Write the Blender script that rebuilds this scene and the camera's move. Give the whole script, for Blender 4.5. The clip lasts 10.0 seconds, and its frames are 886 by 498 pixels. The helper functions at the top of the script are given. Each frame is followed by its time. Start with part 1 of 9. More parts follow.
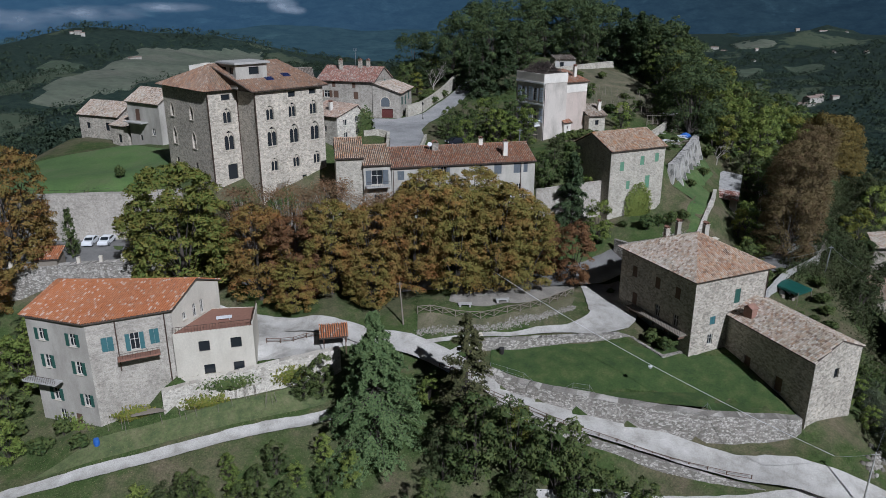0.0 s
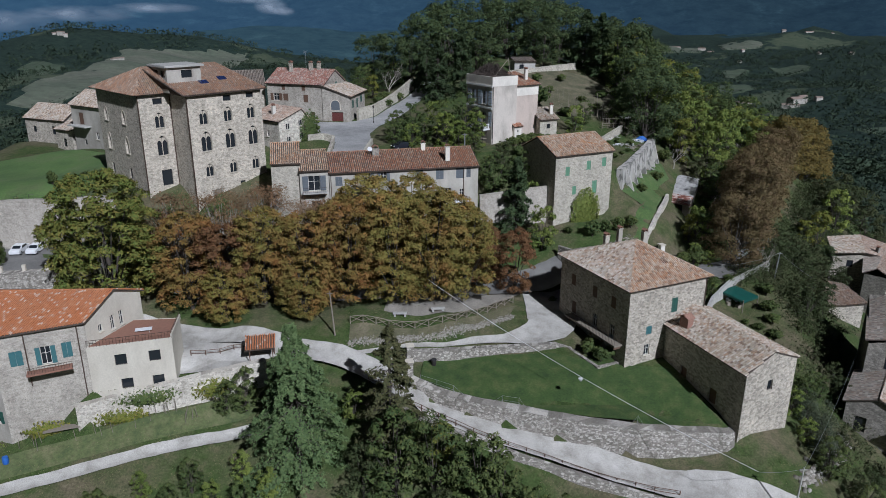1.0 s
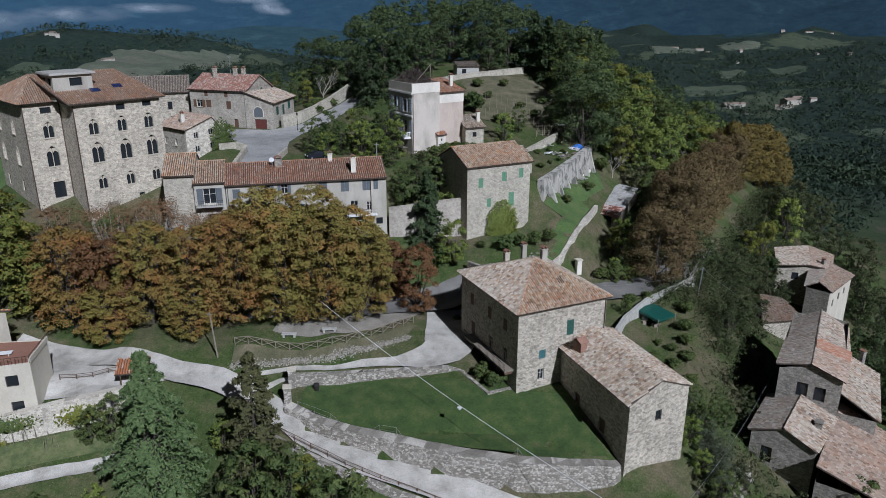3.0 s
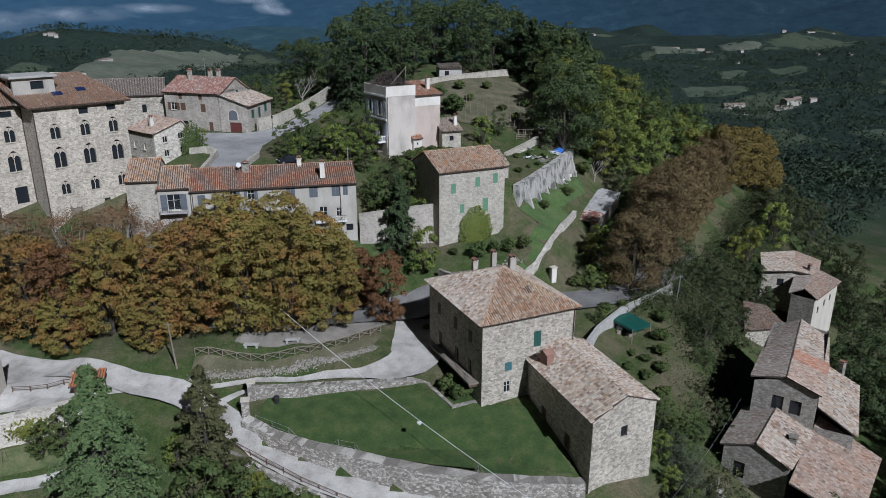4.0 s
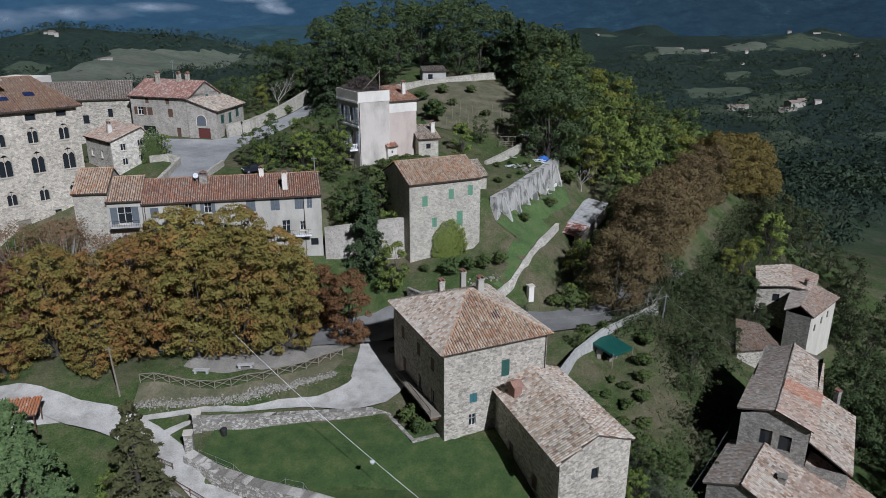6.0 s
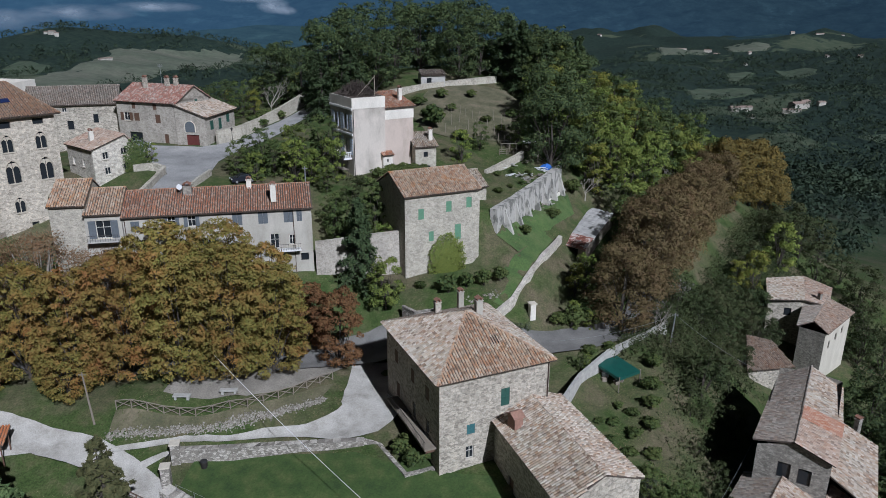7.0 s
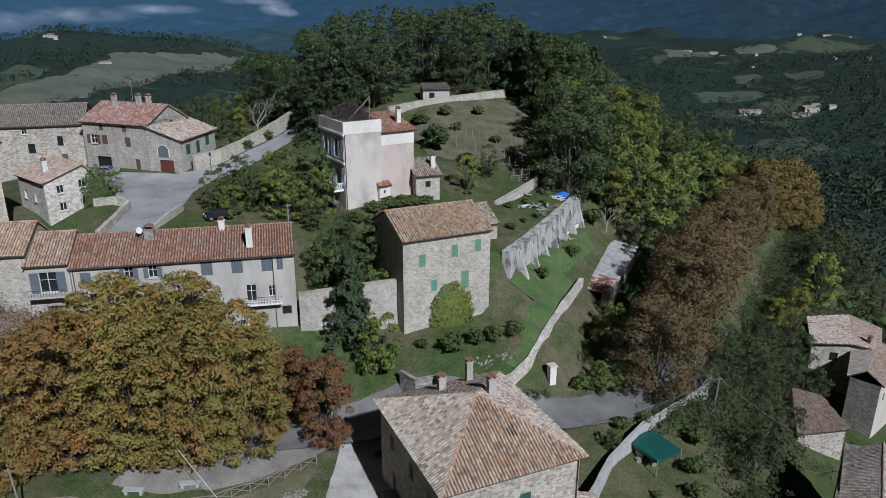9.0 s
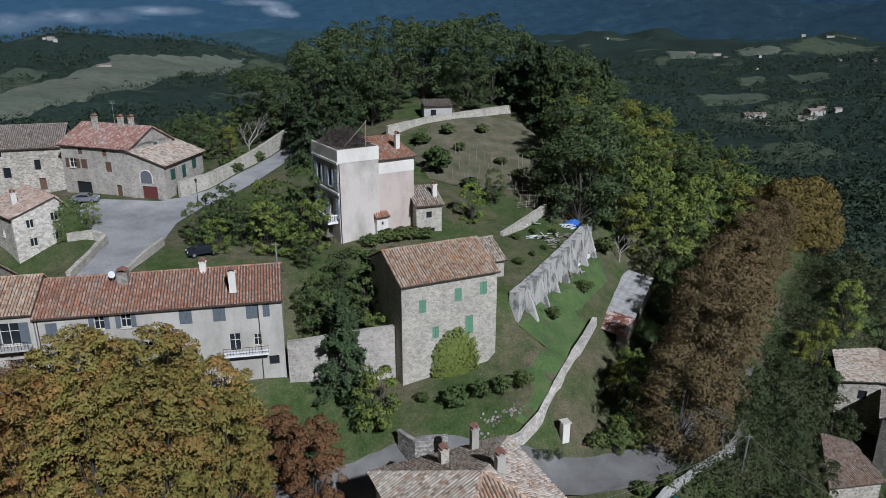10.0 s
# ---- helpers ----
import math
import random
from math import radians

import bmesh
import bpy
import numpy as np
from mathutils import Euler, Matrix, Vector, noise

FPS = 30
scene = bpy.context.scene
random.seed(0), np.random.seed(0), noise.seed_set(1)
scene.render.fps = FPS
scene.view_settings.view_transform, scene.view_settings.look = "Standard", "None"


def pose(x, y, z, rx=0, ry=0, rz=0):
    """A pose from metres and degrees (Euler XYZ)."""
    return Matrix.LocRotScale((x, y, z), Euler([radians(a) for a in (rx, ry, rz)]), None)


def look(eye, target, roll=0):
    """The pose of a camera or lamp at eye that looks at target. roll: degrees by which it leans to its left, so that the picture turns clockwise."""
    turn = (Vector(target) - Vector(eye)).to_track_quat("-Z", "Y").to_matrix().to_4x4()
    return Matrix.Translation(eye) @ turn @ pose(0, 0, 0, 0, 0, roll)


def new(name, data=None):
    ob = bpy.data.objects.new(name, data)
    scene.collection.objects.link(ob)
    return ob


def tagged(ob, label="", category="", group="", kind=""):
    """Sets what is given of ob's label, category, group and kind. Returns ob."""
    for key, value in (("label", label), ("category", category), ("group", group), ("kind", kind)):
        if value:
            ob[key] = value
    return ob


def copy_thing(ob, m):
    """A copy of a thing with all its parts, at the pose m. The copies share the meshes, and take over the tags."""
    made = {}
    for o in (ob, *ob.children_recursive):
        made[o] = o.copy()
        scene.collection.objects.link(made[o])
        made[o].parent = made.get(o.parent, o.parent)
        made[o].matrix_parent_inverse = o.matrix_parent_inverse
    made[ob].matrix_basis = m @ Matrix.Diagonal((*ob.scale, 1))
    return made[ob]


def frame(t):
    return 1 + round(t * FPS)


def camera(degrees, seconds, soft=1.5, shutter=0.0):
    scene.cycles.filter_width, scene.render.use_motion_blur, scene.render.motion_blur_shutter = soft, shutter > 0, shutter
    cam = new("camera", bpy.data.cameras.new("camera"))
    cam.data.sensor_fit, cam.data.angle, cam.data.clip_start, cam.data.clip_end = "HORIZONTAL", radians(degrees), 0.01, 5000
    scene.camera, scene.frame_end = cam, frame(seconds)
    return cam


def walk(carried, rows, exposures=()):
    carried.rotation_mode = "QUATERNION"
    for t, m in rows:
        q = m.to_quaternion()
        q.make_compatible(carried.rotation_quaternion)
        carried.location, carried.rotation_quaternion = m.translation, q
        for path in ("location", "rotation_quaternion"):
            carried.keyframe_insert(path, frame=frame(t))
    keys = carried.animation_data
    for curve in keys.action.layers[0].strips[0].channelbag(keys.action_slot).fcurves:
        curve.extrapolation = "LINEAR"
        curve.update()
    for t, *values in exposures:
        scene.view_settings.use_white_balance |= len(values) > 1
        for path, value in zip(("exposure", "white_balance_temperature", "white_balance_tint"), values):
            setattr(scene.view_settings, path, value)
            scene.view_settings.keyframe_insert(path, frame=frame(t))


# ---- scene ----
cam = camera(62.84, 10.0, 0.75)
# seconds, eye, yaw, pitch, roll
PATH = [
    (0.0, -0.000, -0.000, 60.000, -0.011, -19.205, 0.001),
    (0.5, 4.485, 1.587, 60.056, -0.656, -19.172, -0.037),
    (1.0, 9.078, 3.159, 60.099, -0.674, -19.141, -0.068),
    (1.5, 13.700, 4.621, 60.207, -0.606, -19.150, -0.117),
    (2.0, 18.121, 6.033, 60.312, -0.564, -19.111, -0.111),
    (2.5, 22.309, 7.550, 60.582, -0.492, -19.154, -0.088),
    (4.0, 31.089, 12.184, 61.007, -0.249, -19.147, -0.040),
    (4.5, 32.995, 13.660, 61.065, -0.128, -19.184, -0.098),
    (5.0, 34.514, 15.424, 61.045, -0.039, -19.192, -0.121),
    (5.5, 35.689, 17.476, 61.067, 0.044, -19.181, -0.147),
    (7.0, 37.180, 26.407, 61.471, 0.300, -19.185, -0.262),
    (7.5, 37.236, 30.235, 61.535, 0.365, -19.126, -0.229),
    (8.0, 37.145, 34.421, 61.829, 0.417, -19.133, -0.207),
    (8.5, 37.030, 38.898, 62.106, 0.473, -19.125, -0.191),
    (9.0, 36.878, 43.528, 62.585, 0.532, -19.081, -0.172),
    (9.5, 36.832, 48.194, 63.662, 0.613, -19.033, -0.109),
    (10.0, 36.727, 53.138, 64.837, 0.679, -19.053, -0.138),
]
walk(cam, [(t, pose(x, y, z, 90 + pitch, roll, yaw)) for t, x, y, z, yaw, pitch, roll in PATH], [(0.0, -0.2, 5310, 14), (10.0, -0.12, 5310, 14)])

# ---- sky, sun, exposure ----
SUN_TRAVEL = Vector((-0.48, 0.88, -0.80)).normalized()
world = bpy.data.worlds.new("sky")
scene.world = world
world.use_nodes = True
wn = world.node_tree.nodes
sky = wn.new("ShaderNodeTexSky")
sky.sky_type = "NISHITA"
sky.sun_disc = False
sky.sun_elevation = math.asin(-SUN_TRAVEL.z)
sky.sun_rotation = math.atan2(-SUN_TRAVEL.x, -SUN_TRAVEL.y)
wn["Background"].inputs["Strength"].default_value = 0.0052
world.node_tree.links.new(sky.outputs[0], wn["Background"].inputs["Color"])
sun_data = bpy.data.lights.new("sun", "SUN")
sun_data.energy, sun_data.angle, sun_data.color = 4.85, radians(0.55), (1.0, 0.95, 0.87)
sun = new("sun", sun_data)
sun.matrix_world = look((0, 0, 200), Vector((0, 0, 200)) + SUN_TRAVEL)
scene.view_settings.exposure = 0.0

# ---- materials ----
MATS = {}


def nodes_of(name):
    m = bpy.data.materials.new(name)
    m.use_nodes = True
    nt = m.node_tree
    return m, nt, nt.nodes["Principled BSDF"]


def ramp(nt, src, stops, interp="LINEAR"):
    r = nt.nodes.new("ShaderNodeValToRGB")
    r.color_ramp.interpolation = interp
    els = r.color_ramp.elements
    while len(els) < len(stops):
        els.new(0.5)
    for e, (p, c) in zip(els, stops):
        e.position, e.color = p, (*c, 1.0)
    nt.links.new(src, r.inputs[0])
    return r.outputs[0]


def noise_tex(nt, scale, detail=6.0, rough=0.6, vec=None):
    t = nt.nodes.new("ShaderNodeTexNoise")
    t.inputs["Scale"].default_value, t.inputs["Detail"].default_value, t.inputs["Roughness"].default_value = scale, detail, rough
    if vec is not None:
        nt.links.new(vec, t.inputs["Vector"])
    return t.outputs["Fac"]


def world_coords(nt):
    return nt.nodes.new("ShaderNodeNewGeometry").outputs["Position"]


def mix(nt, fac, a, b, blend="MIX"):
    m = nt.nodes.new("ShaderNodeMix")
    m.data_type, m.blend_type = "RGBA", blend
    for sock, v in ((m.inputs[0], fac), (m.inputs[6], a), (m.inputs[7], b)):
        if hasattr(v, "is_output"):
            nt.links.new(v, sock)
        elif isinstance(v, tuple):
            sock.default_value = (*v, 1.0)
        else:
            sock.default_value = v
    return m.outputs[2]


def bump(nt, bsdf, height, strength, distance):
    b = nt.nodes.new("ShaderNodeBump")
    b.inputs["Strength"].default_value, b.inputs["Distance"].default_value = strength, distance
    nt.links.new(height, b.inputs["Height"])
    nt.links.new(b.outputs[0], bsdf.inputs["Normal"])


def wall_vec(nt, sx, sz):
    """Coordinates that lay courses along any upright wall: distance along it and height."""
    g = nt.nodes.new("ShaderNodeNewGeometry")
    cr = nt.nodes.new("ShaderNodeVectorMath")
    cr.operation = "CROSS_PRODUCT"
    nt.links.new(g.outputs["True Normal"], cr.inputs[0])
    cr.inputs[1].default_value = (0, 0, 1)
    dt = nt.nodes.new("ShaderNodeVectorMath")
    dt.operation = "DOT_PRODUCT"
    nt.links.new(cr.outputs[0], dt.inputs[0])
    nt.links.new(g.outputs["Position"], dt.inputs[1])
    sp = nt.nodes.new("ShaderNodeSeparateXYZ")
    nt.links.new(g.outputs["Position"], sp.inputs[0])
    cb = nt.nodes.new("ShaderNodeCombineXYZ")
    for src, dst, s in ((dt.outputs["Value"], "X", sx), (sp.outputs["Z"], "Y", sz)):
        mu = nt.nodes.new("ShaderNodeMath")
        mu.operation = "MULTIPLY"
        mu.inputs[1].default_value = s
        nt.links.new(src, mu.inputs[0])
        nt.links.new(mu.outputs[0], cb.inputs[dst])
    return cb.outputs[0]


def stone(name, light, mid, dark, joint, rows=3.6, patch=0.35, crisp=0.25):
    """Coursed rubble masonry: uneven stones, mortar, broad stains."""
    m, nt, b = nodes_of(name)
    v = wall_vec(nt, rows * 0.55, rows)
    warp = nt.nodes.new("ShaderNodeTexNoise")
    warp.inputs["Scale"].default_value = 0.9
    nt.links.new(v, warp.inputs["Vector"])
    wv = nt.nodes.new("ShaderNodeMix")
    wv.data_type = "VECTOR"
    wv.inputs[0].default_value = 0.12
    nt.links.new(v, wv.inputs[4])
    nt.links.new(warp.outputs["Color"], wv.inputs[5])
    cell = nt.nodes.new("ShaderNodeTexVoronoi")
    edge = nt.nodes.new("ShaderNodeTexVoronoi")
    edge.feature = "DISTANCE_TO_EDGE"
    for t in (cell, edge):
        t.inputs["Scale"].default_value = 1.0
        t.inputs["Randomness"].default_value = 0.85
        nt.links.new(wv.outputs[1], t.inputs["Vector"])
    hue = ramp(nt, cell.outputs["Color"], [(0.0, tuple(0.7 * v for v in dark)), (0.3, dark), (0.5, mid), (0.72, light), (1.0, tuple(1.12 * v for v in light))])
    gap = ramp(nt, edge.outputs["Distance"], [(0.01, (crisp, crisp, crisp)), (0.13, (1, 1, 1))])
    c = mix(nt, gap, joint, hue)
    pos = world_coords(nt)
    big = noise_tex(nt, 0.22, 6, 0.65, pos)
    c = mix(nt, patch, c, ramp(nt, big, [(0.3, tuple(0.5 * (a + b) for a, b in zip(dark, mid))), (0.48, mid), (0.66, light)]), "MIX")
    # rain streaks and sooty patches, drawn out downwards
    st = nt.nodes.new("ShaderNodeMapping")
    st.inputs["Scale"].default_value = (1, 1, 0.3)
    nt.links.new(pos, st.inputs[0])
    streak = noise_tex(nt, 0.8, 7, 0.7, st.outputs[0])
    c = mix(nt, 0.5, c, ramp(nt, streak, [(0.34, (0.66, 0.65, 0.62)), (0.5, (1.0, 1.0, 1.0)), (0.68, (1.16, 1.15, 1.12))]), "MULTIPLY")
    # missing stones and putlog holes
    pock = noise_tex(nt, 2.6, 2, 0.5, wv.outputs[1])
    c = mix(nt, ramp(nt, pock, [(0.66, (0, 0, 0)), (0.72, (0.75, 0.75, 0.75))]), c, tuple(0.4 * v for v in dark))
    fine = noise_tex(nt, 6.0, 6, 0.75, pos)
    c = mix(nt, 0.65, c, ramp(nt, fine, [(0.3, (0.42, 0.42, 0.42)), (0.5, (1.0, 1.0, 1.0)), (0.7, (1.5, 1.48, 1.44))]), "MULTIPLY")
    nt.links.new(c, b.inputs["Base Color"])
    b.inputs["Roughness"].default_value = 0.92
    hgt = mix(nt, 0.3, gap, fine)
    bump(nt, b, hgt, 0.5, 0.04)
    MATS[name] = m
    return m


def plaster(name, base, stain, scale=0.35, amount=0.5, lo=0.38, hi=0.68):
    m, nt, b = nodes_of(name)
    pos = world_coords(nt)
    st = nt.nodes.new("ShaderNodeMapping")
    st.inputs["Scale"].default_value = (1, 1, 0.45)
    nt.links.new(pos, st.inputs[0])
    big = noise_tex(nt, scale, 7, 0.65, st.outputs[0])
    fine = noise_tex(nt, 6.0, 6, 0.7, pos)
    k = ramp(nt, big, [(lo, (0, 0, 0)), (hi, (1, 1, 1))])
    c = mix(nt, k, base, tuple(a * (1 - amount) + s * amount for a, s in zip(base, stain)))
    c = mix(nt, 0.35, c, ramp(nt, fine, [(0.3, (0.6, 0.6, 0.6)), (0.7, (1.2, 1.2, 1.2))]), "MULTIPLY")
    nt.links.new(c, b.inputs["Base Color"])
    b.inputs["Roughness"].default_value = 0.9
    bump(nt, b, fine, 0.35, 0.02)
    MATS[name] = m
    return m


def island_mat(name, stops, rough=0.85, spread=0.35, patch_scale=0.25, patch_stops=None, patch_amount=0.4, transl=0.0):
    """Colour that changes from piece to piece of one mesh, with broad patches over it."""
    m, nt, b = nodes_of(name)
    g = nt.nodes.new("ShaderNodeNewGeometry")
    c = ramp(nt, g.outputs["Random Per Island"], stops)
    if patch_stops:
        big = noise_tex(nt, patch_scale, 5, 0.6, g.outputs["Position"])
        c = mix(nt, patch_amount, c, ramp(nt, big, patch_stops))
    oi = nt.nodes.new("ShaderNodeObjectInfo")
    c = mix(nt, spread, c, ramp(nt, oi.outputs["Random"], [(0, (0.55, 0.55, 0.55)), (1, (1.25, 1.25, 1.25))]), "MULTIPLY")
    nt.links.new(c, b.inputs["Base Color"])
    b.inputs["Roughness"].default_value = rough
    b.inputs["Specular IOR Level"].default_value = 0.25
    if transl:
        tr = nt.nodes.new("ShaderNodeBsdfTranslucent")
        nt.links.new(c, tr.inputs[0])
        ms = nt.nodes.new("ShaderNodeMixShader")
        ms.inputs[0].default_value = transl
        nt.links.new(b.outputs[0], ms.inputs[1])
        nt.links.new(tr.outputs[0], ms.inputs[2])
        nt.links.new(ms.outputs[0], nt.nodes["Material Output"].inputs[0])
    MATS[name] = m
    return m


def plain(name, base, rough=0.6, metal=0.0, vary=0.25, scale=3.0):
    m, nt, b = nodes_of(name)
    n = noise_tex(nt, scale, 5, 0.65, world_coords(nt))
    c = mix(nt, vary, base, ramp(nt, n, [(0.3, tuple(v * 0.45 for v in base)), (0.7, tuple(min(1, v * 1.4) for v in base))]))
    nt.links.new(c, b.inputs["Base Color"])
    b.inputs["Roughness"].default_value, b.inputs["Metallic"].default_value = rough, metal
    bump(nt, b, n, 0.15, 0.02)
    MATS[name] = m
    return m


stone("castle stone", (0.60, 0.54, 0.44), (0.48, 0.43, 0.35), (0.29, 0.26, 0.21), (0.42, 0.39, 0.33), 4.4)
stone("light stone", (0.64, 0.60, 0.52), (0.52, 0.48, 0.41), (0.33, 0.30, 0.25), (0.46, 0.43, 0.37), 4.2)
stone("house stone", (0.54, 0.485, 0.40), (0.39, 0.35, 0.285), (0.20, 0.18, 0.145), (0.40, 0.38, 0.33), 4.6)
stone("pale stone", (0.50, 0.46, 0.38), (0.40, 0.37, 0.30), (0.26, 0.24, 0.20), (0.42, 0.40, 0.35), 4.4, 0.5)
stone("grey rubble", (0.36, 0.335, 0.29), (0.26, 0.24, 0.205), (0.15, 0.14, 0.12), (0.20, 0.185, 0.16), 4.8)
stone("dry wall", (0.50, 0.47, 0.42), (0.33, 0.305, 0.265), (0.16, 0.145, 0.12), (0.13, 0.12, 0.10), 4.6, 0.25, 0.1)
plaster("white plaster", (0.74, 0.70, 0.62), (0.45, 0.42, 0.36))
plaster("grey render", (0.44, 0.41, 0.35), (0.25, 0.23, 0.19), 0.3, 0.8)
plaster("worn render", (0.47, 0.44, 0.385), (0.26, 0.24, 0.205), 0.25, 0.85)
plaster("cream plaster", (0.60, 0.56, 0.47), (0.42, 0.38, 0.31), 0.3, 0.7)
stone("patched stone", (0.47, 0.43, 0.37), (0.37, 0.34, 0.29), (0.23, 0.21, 0.175), (0.44, 0.41, 0.36), 3.6, 0.62)
plaster("mossy render", (0.46, 0.44, 0.40), (0.13, 0.13, 0.115), 0.8, 0.85, 0.49, 0.58)
plaster("streaked render", (0.49, 0.465, 0.405), (0.29, 0.27, 0.225), 0.35, 0.75)
plaster("pink render", (0.54, 0.455, 0.39), (0.38, 0.32, 0.265), 0.35, 0.8, 0.42, 0.64)
plaster("tower render", (0.57, 0.52, 0.455), (0.32, 0.29, 0.245), 0.28, 0.8, 0.44, 0.64)
TILE_PATCH = [(0.32, (0.10, 0.085, 0.07)), (0.45, (0.33, 0.20, 0.12)), (0.58, (0.36, 0.31, 0.24)), (0.75, (0.17, 0.15, 0.12))]
island_mat("old tiles", [(0, (0.47, 0.41, 0.335)), (0.18, (0.33, 0.265, 0.20)), (0.36, (0.58, 0.53, 0.45)), (0.5, (0.42, 0.29, 0.20)), (0.62, (0.15, 0.12, 0.095)), (0.8, (0.50, 0.45, 0.385)), (1, (0.66, 0.61, 0.53))], 0.9, 0.1, 0.22, TILE_PATCH, 0.3)
island_mat("red tiles", [(0, (0.40, 0.18, 0.105)), (0.3, (0.29, 0.135, 0.085)), (0.5, (0.44, 0.23, 0.14)), (0.7, (0.48, 0.36, 0.28)), (0.82, (0.17, 0.11, 0.085)), (1, (0.56, 0.45, 0.36))], 0.9, 0.1, 0.3, [(0.34, (0.17, 0.12, 0.09)), (0.46, (0.42, 0.17, 0.08)), (0.58, (0.38, 0.28, 0.20)), (0.75, (0.26, 0.15, 0.10))], 0.3)
island_mat("orange tiles", [(0, (0.48, 0.18, 0.07)), (0.4, (0.42, 0.15, 0.06)), (0.75, (0.50, 0.22, 0.10)), (0.84, (0.34, 0.13, 0.06)), (0.93, (0.58, 0.46, 0.36)), (1, (0.62, 0.54, 0.46))], 0.88, 0.1, 0.4, [(0.35, (0.42, 0.15, 0.06)), (0.7, (0.44, 0.25, 0.15))], 0.3)
island_mat("lichen tiles", [(0, (0.48, 0.34, 0.24)), (0.2, (0.46, 0.22, 0.105)), (0.4, (0.58, 0.48, 0.37)), (0.6, (0.38, 0.20, 0.115)), (0.74, (0.17, 0.12, 0.085)), (0.85, (0.50, 0.40, 0.31)), (1, (0.64, 0.56, 0.46))], 0.9, 0.1, 0.35, [(0.36, (0.50, 0.24, 0.08)), (0.46, (0.50, 0.40, 0.29)), (0.62, (0.36, 0.24, 0.16))], 0.4)
island_mat("grey tiles", [(0, (0.30, 0.28, 0.25)), (0.3, (0.16, 0.145, 0.125)), (0.6, (0.36, 0.33, 0.29)), (0.8, (0.22, 0.175, 0.14)), (1, (0.44, 0.40, 0.355))], 0.92, 0.1, 0.35, TILE_PATCH, 0.2)
# darker than the clay, painting in the shade of the channels between tiles
plain("roof bed", (0.085, 0.066, 0.052), 0.95, 0, 0.6, 2.0)
island_mat("brown tiles", [(0, (0.30, 0.17, 0.105)), (0.25, (0.23, 0.13, 0.085)), (0.5, (0.36, 0.21, 0.13)), (0.7, (0.27, 0.18, 0.13)), (0.85, (0.18, 0.125, 0.095)), (1, (0.44, 0.34, 0.27))], 0.9, 0.1, 0.3, TILE_PATCH, 0.3)
island_mat("tan tiles", [(0, (0.40, 0.30, 0.235)), (0.22, (0.31, 0.215, 0.16)), (0.45, (0.50, 0.405, 0.325)), (0.62, (0.40, 0.26, 0.18)), (0.75, (0.15, 0.11, 0.085)), (0.88, (0.44, 0.36, 0.29)), (1, (0.56, 0.49, 0.42))], 0.9, 0.1, 0.35, [(0.36, (0.44, 0.25, 0.155)), (0.5, (0.44, 0.36, 0.29)), (0.64, (0.28, 0.21, 0.165))], 0.3)
island_mat("dark red tiles", [(0, (0.33, 0.14, 0.11)), (0.3, (0.24, 0.11, 0.09)), (0.5, (0.36, 0.18, 0.14)), (0.7, (0.44, 0.33, 0.28)), (0.82, (0.16, 0.10, 0.085)), (1, (0.50, 0.41, 0.36))], 0.9, 0.1, 0.3, TILE_PATCH, 0.2)
island_mat("new red tiles", [(0, (0.42, 0.19, 0.11)), (0.4, (0.36, 0.17, 0.11)), (0.7, (0.46, 0.26, 0.17)), (1, (0.50, 0.38, 0.30))], 0.9, 0.1, 0.4, [(0.4, (0.42, 0.19, 0.11)), (0.6, (0.46, 0.34, 0.27))], 0.35)
plain("roof felt", (0.08, 0.06, 0.045), 0.95)
plain("eave timber", (0.10, 0.075, 0.055), 0.8)
plain("green shutter", (0.12, 0.25, 0.155), 0.65)
plain("dark green shutter", (0.03, 0.09, 0.07), 0.55)
plain("teal shutter", (0.05, 0.14, 0.15), 0.6)
plain("grey shutter", (0.11, 0.125, 0.14), 0.7)
plain("brown wood", (0.12, 0.07, 0.045), 0.7)
plain("dead vine", (0.055, 0.042, 0.034), 0.9)
plain("weathered wood", (0.22, 0.19, 0.15), 0.85)
plain("red door", (0.12, 0.035, 0.03), 0.6)
plain("window frame", (0.55, 0.53, 0.48), 0.6)
plain("dark frame", (0.07, 0.06, 0.05), 0.6)
plain("white paint", (0.75, 0.75, 0.73), 0.55)
plain("blue white paint", (0.55, 0.60, 0.68), 0.6)
plain("travertine", (0.58, 0.53, 0.44), 0.8)
plain("concrete", (0.40, 0.39, 0.36), 0.9, 0, 0.4, 1.5)
plain("brick", (0.30, 0.17, 0.125), 0.9, 0, 0.5, 5.0)
plain("terracotta", (0.25, 0.13, 0.09), 0.85)
plain("castle trim", (0.47, 0.42, 0.34), 0.85)
plain("iron", (0.05, 0.045, 0.042), 0.6, 0.5)
plain("copper pipe", (0.13, 0.09, 0.07), 0.5, 0.6)
plain("galvanised", (0.35, 0.36, 0.37), 0.5, 0.6)
plain("green cover", (0.010, 0.075, 0.058), 0.55, 0, 0.35, 1.0)
plain("blue cloth", (0.03, 0.12, 0.42), 0.7)
plain("bark", (0.06, 0.05, 0.04), 0.95, 0, 0.6, 6.0)
plain("pale bark", (0.33, 0.30, 0.26), 0.95, 0, 0.5, 6.0)
plain("solar blue", (0.02, 0.03, 0.09), 0.15)
plain("white metal", (0.72, 0.73, 0.74), 0.4)
plain("silver paint", (0.32, 0.34, 0.38), 0.3, 0.6, 0.1)
plain("white car paint", (0.70, 0.71, 0.72), 0.3, 0, 0.08)
plain("dark car paint", (0.02, 0.022, 0.03), 0.25, 0, 0.1)
plain("rubber", (0.02, 0.02, 0.02), 0.85)


